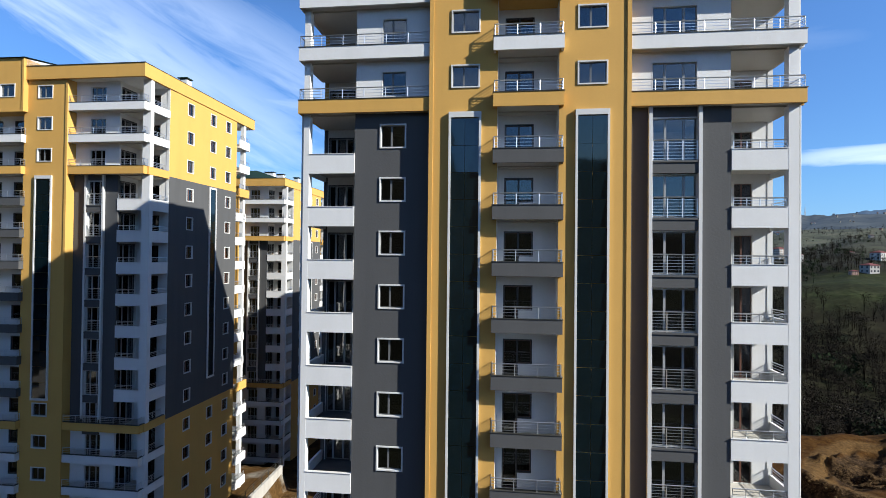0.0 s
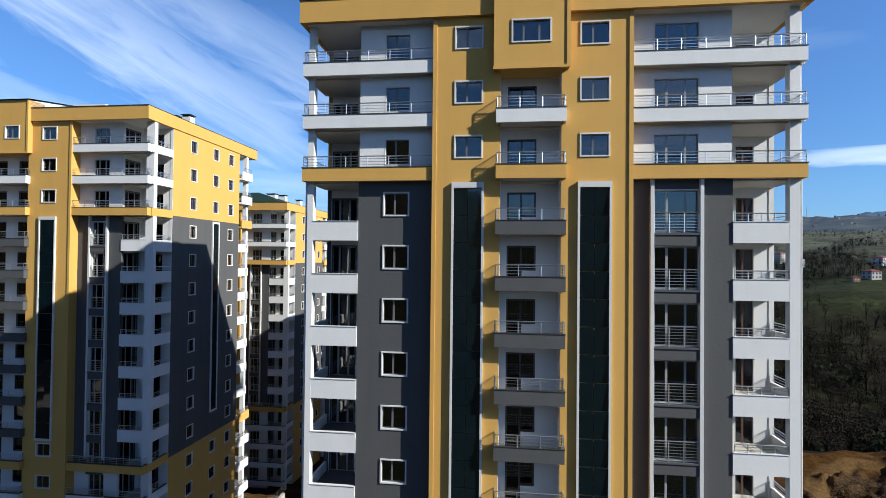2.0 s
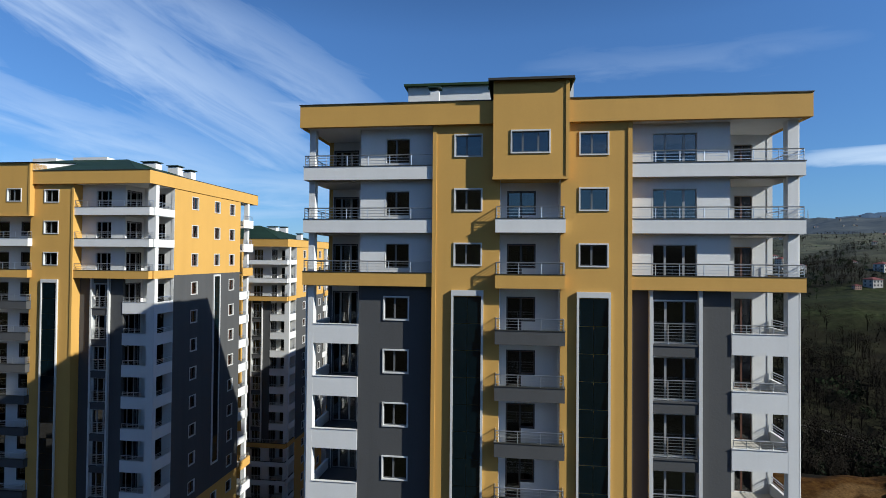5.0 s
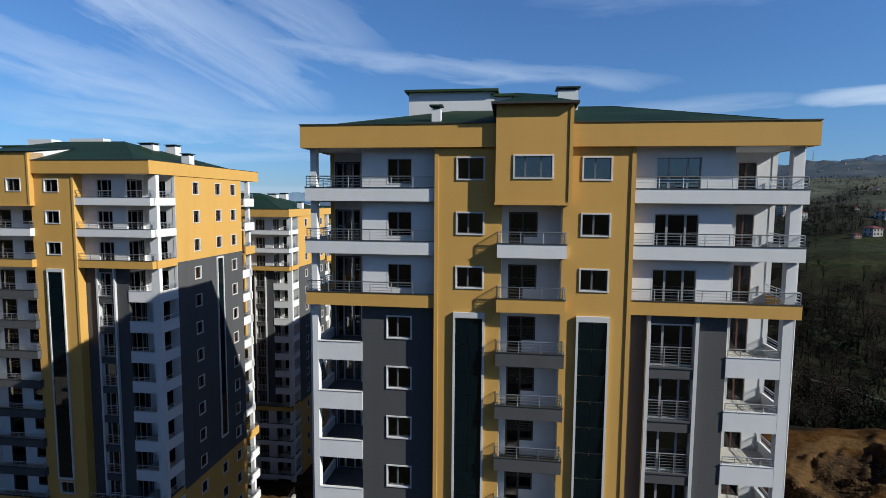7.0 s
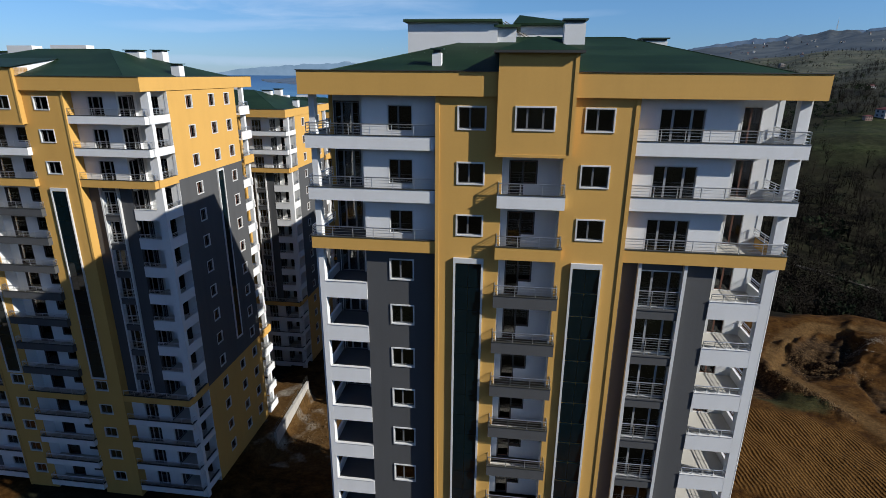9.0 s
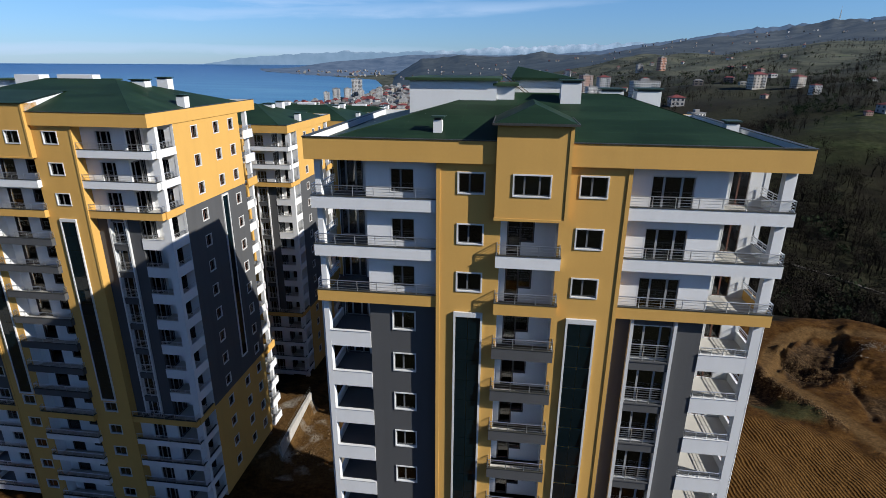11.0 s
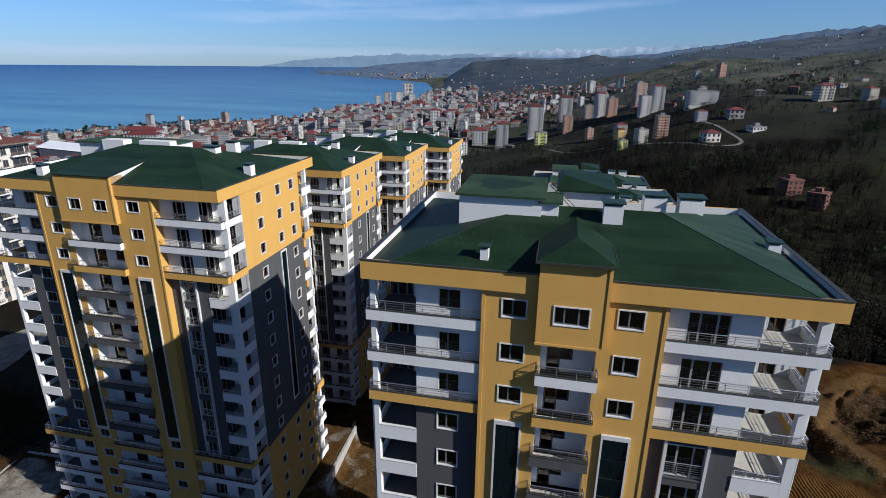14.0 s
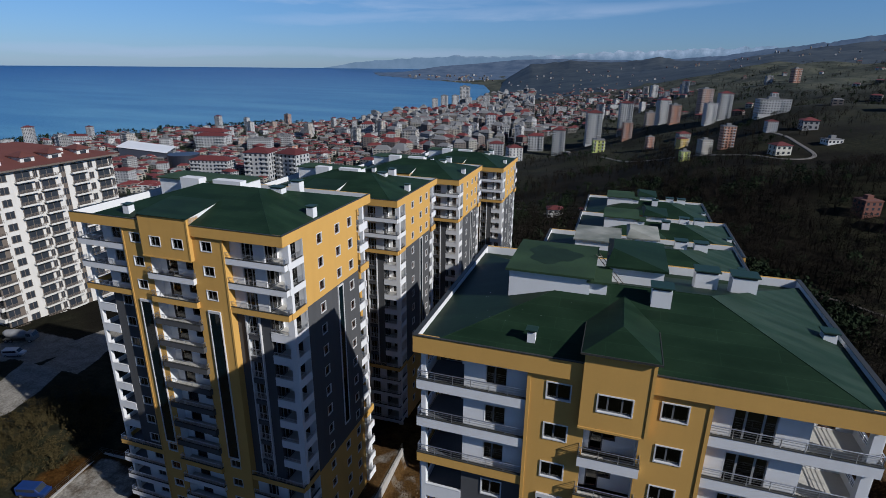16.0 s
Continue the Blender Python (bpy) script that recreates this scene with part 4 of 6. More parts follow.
    hazy_groves = ramp_(noise_(0.016, 7, 0.62), (0.34, (0.028, 0.034, 0.029)), (0.48, (0.058, 0.064, 0.051)), (0.6, (0.09, 0.092, 0.07)), (0.72, (0.062, 0.08, 0.044)))
    col = mix_(fg.outputs[0], col, hazy_groves)
    col = mix_(edge("Green"), col, town)
    col = mix_(edge("Red"), col, soil)
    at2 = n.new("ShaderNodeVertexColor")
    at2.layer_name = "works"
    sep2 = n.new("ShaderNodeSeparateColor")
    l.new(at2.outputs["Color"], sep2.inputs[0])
    lanes = n.new("ShaderNodeTexWave")
    lanes.inputs["Scale"].default_value, lanes.inputs["Distortion"].default_value, lanes.inputs["Detail"].default_value, lanes.inputs["Detail Scale"].default_value = 0.55, 5.0, 5, 0.55
    mpw = n.new("ShaderNodeMapping")
    mpw.inputs["Rotation"].default_value = (0, 0, -0.05)
    l.new(geo.outputs["Position"], mpw.inputs[0])
    l.new(mpw.outputs[0], lanes.inputs["Vector"])
    furrow = ramp_(lanes.outputs["Fac"], (0.04, (0.044, 0.021, 0.006)), (0.35, (0.075, 0.037, 0.0098)), (0.9, (0.096, 0.050, 0.0145)))
    # damp earth, its dark tone also standing for shade in pits and scar
    wet_shade = ramp_(noise_(1.3, 9, 0.72), (0.36, (0.013, 0.0075, 0.004)), (0.5, (0.030, 0.018, 0.009)), (0.62, (0.075, 0.047, 0.023)))
    rut = ramp_(noise_(0.8), (0.35, (0.066, 0.036, 0.0135)), (0.6, (0.092, 0.054, 0.021)))
    col = mix_(sep2.outputs["Blue"], col, furrow)
    col = mix_(sep2.outputs["Green"], col, wet_shade)
    meadow = ramp_(noise_(0.22, 7, 0.65), (0.34, (0.012, 0.017, 0.007)), (0.5, (0.024, 0.031, 0.0125)), (0.66, (0.040, 0.046, 0.021)))
    col = mix_(at2.outputs["Alpha"], col, meadow)
    col = mix_(sep2.outputs["Red"], col, rut)
    col = mix_(edge("Blue"), col, paved)
    v = n.new("ShaderNodeMath")
    v.operation = "MULTIPLY_ADD"
    v.inputs[1].default_value, v.inputs[2].default_value = 1.7, 0.15
    l.new(tiny, v.inputs[0])
    vm = n.new("ShaderNodeVectorMath")
    vm.operation = "SCALE"
    l.new(col, vm.inputs[0])
    l.new(v.outputs[0], vm.inputs["Scale"])
    l.new(vm.outputs[0], b.inputs["Base Color"])
    b.inputs["Roughness"].default_value = 0.95
    b.inputs["Specular IOR Level"].default_value = 0.04
    bp = n.new("ShaderNodeBump")
    bp.inputs["Strength"].default_value, bp.inputs["Distance"].default_value = 0.6, 0.4
    hb_ = n.new("ShaderNodeMath")
    hb_.operation = "MULTIPLY_ADD"
    hb_.inputs[1].default_value = 0.35
    l.new(tiny, hb_.inputs[0])
    l.new(small, hb_.inputs[2])
    fr_ = n.new("ShaderNodeMath")
    fr_.operation = "MULTIPLY"
    l.new(lanes.outputs["Fac"], fr_.inputs[0])
    l.new(sep2.outputs["Blue"], fr_.inputs[1])
    hs_ = n.new("ShaderNodeMath")
    hs_.operation = "MULTIPLY_ADD"
    hs_.inputs[1].default_value = 0.45
    l.new(fr_.outputs[0], hs_.inputs[0])
    l.new(hb_.outputs[0], hs_.inputs[2])
    l.new(hs_.outputs[0], bp.inputs["Height"])
    l.new(bp.outputs[0], b.inputs["Normal"])
    return m


def town_of(x, y):
    u = x - np.interp(y, COAST_Y, COAST_X)
    seen = np.degrees(np.arctan2(land(x, y) - 62, np.hypot(x, y) + 1))
    return (1 - step01(seen, -2.3, -1.9)) * step01(u, 20, 120) * (1 - step01(u + 0.10 * np.maximum(0, 1500 - y), 760, 980)) * step01(np.hypot(x, y), 200, 330) * (1 - step01(y, 2100, 2700)) * (1 - step01(np.maximum(x + 40, 0), 0, 60) * (1 - step01(y, 420, 620)))


rings = np.concatenate([np.arange(1.5, 30, 1.9), np.arange(30, 178, 0.8), 178 * 1.03 ** np.arange(0, 140)])
rings = rings[rings < 9000]
NA = 440
# finer fan ahead, coarser behind
az = np.concatenate([np.linspace(-62, 15, 230, endpoint=False), np.linspace(15, 40, 140, endpoint=False), np.linspace(40, 298, NA - 370, endpoint=False)])
RR, AZ = np.meshgrid(rings, np.radians(az), indexing="ij")
GX, GY = RR * np.sin(AZ), RR * np.cos(AZ)
GZ = land(GX, GY)
rough_soil = dirt_of(GX, GY) * step01(GX, 20, 30)
for i, j in np.argwhere(rough_soil > 0.02):
    p = Vector((GX[i, j], GY[i, j], 0))
    n1 = noise.fractal(p * 0.11, 0.9, 2.1, 6)
    n2 = noise.ridged_multi_fractal(p * 0.055 + Vector((7, 3, 0)), 0.9, 2.0, 5, 1.0, 2.0)
    GZ[i, j] += rough_soil[i, j] * (0.45 * n1 + 0.3 * (n2 - 1.0)) * (0.3 if float(near_line(GX[i, j] / EW, GY[i, j] / EW, TRACK)) < 1.7 else (2.4 if float(pit_of(GX[i, j] / EW, GY[i, j] / EW)) < 1.3 else 1.0))
scale_k = np.array([reach(r) / r for r in rings])[:, None]
verts = np.stack([GX * scale_k, GY * scale_k, 62 + (GZ - 62) * scale_k], -1).reshape(-1, 3)
idx = np.arange(len(rings) * NA).reshape(len(rings), NA)
a_, b_ = idx[:-1], np.roll(idx, -1, 1)[:-1]
c_, d_ = np.roll(idx, -1, 1)[1:], idx[1:]
faces = np.stack([a_, d_, c_, b_], -1).reshape(-1, 4)
verts = np.vstack([verts, [[0, 0, float(land(0.0, 0.0))]]])
tips = [[len(verts) - 1, int(idx[0, i]), int(idx[0, (i + 1) % NA])] for i in range(NA)]
me = bpy.data.meshes.new("ground")
me.from_pydata(verts.tolist(), [], faces.tolist() + tips)
cover = me.color_attributes.new("cover", "FLOAT_COLOR", "POINT")
soil_ = dirt_of(GX, GY)
road_ = 1 - step01(near_line(GX, GY, ROAD), 4.6, 5.8)
road_ = np.maximum(road_, 1 - step01(np.maximum(np.abs(GX + 137) - 9, np.abs(GY - 80) - 9), 0, 2))
road_ = np.maximum(road_, 0.62 * (1 - step01(np.maximum(np.abs(GX + 73) - 5.2, np.abs(GY - 45) - 8), 0, 1.2)))
yard_ = (1 - step01(np.abs(GX + 26), 12, 15)) * (1 - step01(np.abs(GY - 64), 8.6, 10))
road_ = np.maximum(road_, yard_ * (0.26 + 0.35 * wave(GX, GY, 3.0, 5.0)))
cols = np.zeros((len(verts), 4))
cols[:-1, 0], cols[:-1, 1], cols[:-1, 2], cols[:, 3] = soil_.ravel(), town_of(GX, GY).ravel(), road_.ravel(), 1
cover.data.foreach_set("color", cols.ravel())
# wheel track, wet soil with pit shade painted in, ploughed ground of the earthworks
EX, EY = GX / EW, GY / EW
ctrack = 1 - step01(near_line(EX, EY, TRACK) + 0.3 * wave(EX, EY, 2.0, 1.0), 1.2, 2.2)
dark_mask = 1 - step01(pit_of(EX, EY) * (1 + 0.35 * wave(EX, EY, 5.5, 2.5) + 0.2 * wave(EX, EY, 2.2, 6.0)) + 0.25 * wave(EX, EY, 1.6, 2.0), 0.65, 1.2)
dark_mask = np.maximum(dark_mask, (1 - step01(np.hypot((EX - 63.5) / 5, (EY - 80) / 7) + 0.2 * wave(EX, EY, 2.4, 6.0), 0.75, 1.0)) * 0.9)
dark_mask = np.maximum(dark_mask, (1 - step01(near_line(EX, EY, SCAR) + 0.25 * wave(EX, EY, 1.2, 2.0), 0.3, 0.9)) * 0.85)
dark_mask = np.maximum(dark_mask, 1 - step01((((EX - 42.5) / 4.2) ** 2 + ((EY - 86) / 7.5) ** 2) + 0.25 * wave(EX, EY, 3.0, 5.0), 0.7, 1.1))
dark_mask = np.maximum(dark_mask, (1 - step01(near_line(EX, EY, BERM) + 0.5 * wave(EX, EY, 1.7, 2.0), 0.5, 1.9)) * 0.8)
turf = (1 - step01(np.hypot((EX - 45.2) / 5.8, (EY - 78.6) / 4.2) + 0.22 * wave(EX, EY, 2.4, 1.0), 0.6, 1.05)) * 0.75
AZ_, DI_ = np.degrees(np.arctan2(GX, GY)), np.hypot(GX, GY)
turf = np.maximum(turf, (1 - step01(np.hypot((AZ_ - 31) / 6.5, (DI_ - 430) / 95) + 0.22 * wave(GX, GY, 38, 1.0), 0.65, 1.05)) * (0.75 + 0.25 * np.sign(np.sin(DI_ / 4.2))))
ctrack = np.maximum(ctrack, 0.9 * yard_ * (0.7 + 0.3 * wave(GX, GY, 2.2, 5.0)))
plough = (1 - step01(np.hypot((EX - 38) / 15, (EY - 64) / 12) + 0.1 * wave(EX, EY, 4.0, 3.0), 0.8, 1.0)) * (1 - turf)
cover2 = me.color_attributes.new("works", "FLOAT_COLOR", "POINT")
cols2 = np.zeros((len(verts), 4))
cols2[:-1, 0], cols2[:-1, 1], cols2[:-1, 2], cols2[:-1, 3], cols2[-1, 3] = ctrack.ravel(), (dark_mask * (1 - ctrack)).ravel(), plough.ravel(), turf.ravel(), 0
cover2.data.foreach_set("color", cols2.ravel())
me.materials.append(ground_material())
me.polygons.foreach_set("use_smooth", [True] * len(me.polygons))
ground = tagged(new("ground", me), "scrubby hillside ground with bare earthworks and lanes", "ground", kind="structure")

# the sea
def sea_material():
    m, n, l, b = nodes_of("sea_water")
    geo = n.new("ShaderNodeNewGeometry")
    t = n.new("ShaderNodeTexNoise")
    t.inputs["Scale"].default_value, t.inputs["Detail"].default_value = 0.004, 5
    mp = n.new("ShaderNodeMapping")
    mp.inputs["Rotation"].default_value = (0, 0, 0.5)
    mp.inputs["Scale"].default_value = (0.5, 2.2, 1)
    l.new(geo.outputs["Position"], mp.inputs[0])
    l.new(mp.outputs[0], t.inputs["Vector"])
    r = n.new("ShaderNodeValToRGB")
    r.color_ramp.elements[0].position, r.color_ramp.elements[0].color = 0.38, (0.042, 0.165, 0.300, 1)
    r.color_ramp.elements[1].position, r.color_ramp.elements[1].color = 0.66, (0.095, 0.265, 0.385, 1)
    l.new(t.outputs["Fac"], r.inputs[0])
    # base colour shifts to a darker blue with distance from the origin
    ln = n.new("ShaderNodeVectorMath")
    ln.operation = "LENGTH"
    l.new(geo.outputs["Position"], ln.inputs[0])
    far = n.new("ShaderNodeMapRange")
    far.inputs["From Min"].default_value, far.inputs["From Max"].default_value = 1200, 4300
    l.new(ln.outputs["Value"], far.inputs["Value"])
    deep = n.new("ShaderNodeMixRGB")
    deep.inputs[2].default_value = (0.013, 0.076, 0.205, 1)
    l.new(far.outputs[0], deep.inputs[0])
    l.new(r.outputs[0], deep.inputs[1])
    l.new(deep.outputs[0], b.inputs["Base Color"])
    b.inputs["Roughness"].default_value = 0.35
    b.inputs["IOR"].default_value = 1.33
    t2 = n.new("ShaderNodeTexNoise")
    t2.inputs["Scale"].default_value, t2.inputs["Detail"].default_value = 0.12, 6
    l.new(geo.outputs["Position"], t2.inputs["Vector"])
    bp = n.new("ShaderNodeBump")
    bp.inputs["Strength"].default_value, bp.inputs["Distance"].default_value = 0.5, 2.0
    l.new(t2.outputs["Fac"], bp.inputs["Height"])
    l.new(bp.outputs[0], b.inputs["Normal"])
    return m


sr = np.concatenate([600 * 1.05 ** np.arange(0, 71)])
sa = np.radians(np.linspace(-100, 12, 60))
SR, SA = np.meshgrid(sr, sa, indexing="ij")
k_ = np.array([reach(r) / r for r in sr])[:, None]
sv = np.stack([SR * k_ * np.sin(SA), SR * k_ * np.cos(SA), 62 + (SEA - 62) * k_ + 0 * SA], -1).reshape(-1, 3)
si = np.arange(len(sv)).reshape(len(sr), 60)
sf = np.stack([si[:-1, :-1], si[1:, :-1], si[1:, 1:], si[:-1, 1:]], -1).reshape(-1, 4)
me = bpy.data.meshes.new("water")
me.from_pydata(sv.tolist(), [], sf.tolist())
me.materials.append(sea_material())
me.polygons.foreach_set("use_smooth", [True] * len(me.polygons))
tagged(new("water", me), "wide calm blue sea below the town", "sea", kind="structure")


def ridge_material(name, low, high, haze, snow_from, snow_to, vary=(0.35, 1.7)):
    m, n, l, b = nodes_of(name)
    geo = n.new("ShaderNodeNewGeometry")
    sp = n.new("ShaderNodeSeparateXYZ")
    l.new(geo.outputs["Position"], sp.inputs[0])
    t = n.new("ShaderNodeTexNoise")
    t.inputs["Scale"].default_value, t.inputs["Detail"].default_value = 0.012, 8
    l.new(geo.outputs["Position"], t.inputs["Vector"])
    ad = n.new("ShaderNodeMath")
    ad.operation = "MULTIPLY_ADD"
    ad.inputs[1].default_value = 110
    l.new(t.outputs["Fac"], ad.inputs[0])
    l.new(sp.outputs["Z"], ad.inputs[2])
    mr = n.new("ShaderNodeMapRange")
    mr.inputs["From Min"].default_value, mr.inputs["From Max"].default_value = snow_from, snow_to
    l.new(ad.outputs[0], mr.inputs["Value"])
    c1 = n.new("ShaderNodeMixRGB")
    c1.inputs[1].default_value, c1.inputs[2].default_value = (*low, 1), (*high, 1)
    l.new(mr.outputs[0], c1.inputs[0])
    t2 = n.new("ShaderNodeTexNoise")
    t2.inputs["Scale"].default_value, t2.inputs["Detail"].default_value, t2.inputs["Roughness"].default_value = 0.011, 10, 0.68
    l.new(geo.outputs["Position"], t2.inputs["Vector"])
    v2 = n.new("ShaderNodeMapRange")
    v2.inputs["From Min"].default_value, v2.inputs["From Max"].default_value = 0.35, 0.68
    v2.inputs["To Min"].default_value, v2.inputs["To Max"].default_value = vary
    l.new(t2.outputs["Fac"], v2.inputs["Value"])
    sc = n.new("ShaderNodeVectorMath")
    sc.operation = "SCALE"
    l.new(c1.outputs[0], sc.inputs[0])
    l.new(v2.outputs[0], sc.inputs["Scale"])
    l.new(sc.outputs[0], b.inputs["Base Color"])
    b.inputs["Roughness"].default_value = 0.95
    b.inputs["Specular IOR Level"].default_value = 0.1
    # the air between: distance haze painted in as a faint blue emission
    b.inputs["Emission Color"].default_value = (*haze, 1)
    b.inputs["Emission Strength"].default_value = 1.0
    return m


RIDGE = {}


def ridge(name, label, d, az0, az1, height, rough, mat, seed, base=-75.0, near=0.86):
    """A far mountain range: sloping face with many spurs."""
    bm = bmesh.new()
    n = 320
    rows = []
    for i in range(n):
        th = radians(az0 + (az1 - az0) * i / (n - 1))
        h = height(math.degrees(th)) * (1 + rough * (noise.fractal(Vector((math.degrees(th) * 1.3, seed, 0)), 0.8, 2.1, 6)))
        col = []
        for j in range(15):
            s = j / 14
            dd = d * (near + (1 - near) * s)
            low = float(land(dd * math.sin(th), dd * math.cos(th))) if near < 0.8 else base
            b0 = low + min(6.0, 70 * s - 6.0) if low > SEA + 1 else base
            z = b0 + (h - b0) * s ** (1.2 if near > 0.8 else (1.9 if d < 5000 else 3.4)) * (1 + (0.34 * s * (1 - s) * 4 * noise.fractal(Vector((math.degrees(th) * 0.42, s * 2.6 + math.degrees(th) * 0.11, seed)), 0.8, 2.1, 5) if 0 < j < 14 else 0))
            col.append(bm.verts.new(shrink(dd * math.sin(th), dd * math.cos(th), z)))
        rows.append(col)
    for a, b in zip(rows, rows[1:]):
        for j in range(14):
            bm.faces.new((a[j], b[j], b[j + 1], a[j + 1]))
    RIDGE[name] = [[tuple(v.co) for v in col] for col in rows]
    me = mesh_of(bm, name, mat)
    me.polygons.foreach_set("use_smooth", [True] * len(me.polygons))
    return tagged(new(name, me), label, "mountains", kind="structure")


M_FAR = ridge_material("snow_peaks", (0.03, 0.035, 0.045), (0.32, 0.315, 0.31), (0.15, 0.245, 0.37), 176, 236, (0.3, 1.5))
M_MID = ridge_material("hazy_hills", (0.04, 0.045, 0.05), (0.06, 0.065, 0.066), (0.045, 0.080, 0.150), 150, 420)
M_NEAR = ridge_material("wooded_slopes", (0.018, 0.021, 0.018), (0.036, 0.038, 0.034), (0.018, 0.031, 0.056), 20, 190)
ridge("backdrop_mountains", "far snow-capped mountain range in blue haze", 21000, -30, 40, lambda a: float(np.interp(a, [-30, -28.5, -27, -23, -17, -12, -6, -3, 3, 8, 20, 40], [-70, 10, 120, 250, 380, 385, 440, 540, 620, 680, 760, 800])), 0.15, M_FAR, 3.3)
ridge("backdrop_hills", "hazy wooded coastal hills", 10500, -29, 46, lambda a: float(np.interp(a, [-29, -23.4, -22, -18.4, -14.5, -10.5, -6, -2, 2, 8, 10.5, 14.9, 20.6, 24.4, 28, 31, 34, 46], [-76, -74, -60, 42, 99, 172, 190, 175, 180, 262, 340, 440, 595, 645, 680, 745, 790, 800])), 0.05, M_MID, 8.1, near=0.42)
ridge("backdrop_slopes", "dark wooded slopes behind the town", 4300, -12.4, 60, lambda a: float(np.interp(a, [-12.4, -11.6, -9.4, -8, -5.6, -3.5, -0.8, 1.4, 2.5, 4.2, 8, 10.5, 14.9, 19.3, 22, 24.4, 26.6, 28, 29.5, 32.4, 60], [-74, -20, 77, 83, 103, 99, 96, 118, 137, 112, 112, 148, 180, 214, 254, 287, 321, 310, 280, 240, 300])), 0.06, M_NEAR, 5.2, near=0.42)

def mast():
    """A lattice radio mast on the far hilltop: three legs, cross braces and a whip on top."""
    px, py, pz = min((col[-1] for col in RIDGE["backdrop_slopes"]), key=lambda p: abs(math.degrees(math.atan2(p[0], p[1])) - 26.9))
    k = math.hypot(px, py) / 3000
    T = thing("radio_mast", "thin red and white radio mast on the far hilltop", "mast", m=pose(px, py, pz - 3 * k) @ Matrix.Scale(k, 4))
    feet = [Vector((3.0 * math.cos(a), 3.0 * math.sin(a), 0)) for a in (0.3, 2.4, 4.5)]
    tops = [Vector((0.7 * math.cos(a), 0.7 * math.sin(a), 42)) for a in (0.3, 2.4, 4.5)]
    for f, t in zip(feet, tops):
        bm = bmesh.new()
        tube(bm, f, t, 0.4, 5)
        part("leg", bm, CONCRETE, T)
    for i in range(6):
        for j in range(3):
            bm = bmesh.new()
            tube(bm, feet[j].lerp(tops[j], i / 6), feet[(j + 1) % 3].lerp(tops[(j + 1) % 3], (i + 1) / 6), 0.22, 4)
            part("brace", bm, CONCRETE, T)
    bm = bmesh.new()
    tube(bm, (0, 0, 40), (0, 0, 56), 0.35, 5)
    part("whip", bm, CONCRETE, T)


# ---------------------------------------------------------------- the town below
def random_wall():
    """Render in one of the town's colours, by the building."""
    m = surface("town_render", (0.7, 0.68, 0.64), 0.85, 0.08, 0.2, 3, 0.1, streak=0.1)
    n, l = m.node_tree.nodes, m.node_tree.links
    sc = [q for q in n if q.bl_idname == "ShaderNodeVectorMath"][0]
    oi = n.new("ShaderNodeObjectInfo")
    r = n.new("ShaderNodeValToRGB")
    r.color_ramp.interpolation = "CONSTANT"
    tones = ((0.0, (0.48, 0.47, 0.45)), (0.3, (0.40, 0.36, 0.31)), (0.46, (0.34, 0.21, 0.16)), (0.6, (0.5, 0.49, 0.47)), (0.72, (0.26, 0.25, 0.24)), (0.84, (0.38, 0.28, 0.22)), (0.92, (0.46, 0.44, 0.38)))
    while len(r.color_ramp.elements) < len(tones):
        r.color_ramp.elements.new(0.99)
    for e_, (p, c) in zip(r.color_ramp.elements, tones):
        e_.position, e_.color = p, (*c, 1)
    l.new(oi.outputs["Random"], r.inputs[0])
    l.new(r.outputs[0], sc.inputs[0])
    return m


TOWN = random_wall()
TOWN_WHITE = surface("town_white", (0.36, 0.36, 0.355), 0.85, 0.08, 0.2, 3, 0.1, streak=0.1)
TOWN_BRICK = surface("town_brick", (0.40, 0.20, 0.13), 0.9, 0.15, 0.3, 3, 0.1)
# town brick darkened for the shadow that the ruins stand in
SHADED_BRICK = surface("shaded_brick", (0.13, 0.05, 0.035), 0.9, 0.2, 0.3, 3, 0.1)
TOWN_LIME = surface("town_lime", (0.52, 0.55, 0.16), 0.85, 0.1, 0.3, 3, 0.1)
TOWN_OCHRE = surface("town_ochre", (0.62, 0.42, 0.12), 0.85, 0.1, 0.3, 3, 0.1)
RED_ROOF = surface("red_roof_tile", (0.105, 0.019, 0.018), 0.8, 0.2, 0.15, 3, 0.2, piece=0.25)
BROWN_ROOF = surface("brown_roof_tile", (0.105, 0.032, 0.024), 0.8, 0.2, 0.25, 4, 0.25)
FLAT_ROOF = surface("grey_flat_roof", (0.15, 0.15, 0.15), 0.85, 0.2, 0.15, 3, 0.1)
DARK_WIN = surface("dark_town_glass", (0.03, 0.036, 0.045), 0.15, 0.15, 0.4, 3, 0.0)
CONCRETE = surface("concrete", (0.36, 0.34, 0.31), 0.9, 0.2, 0.4, 5, 0.25, streak=0.2)


mast()


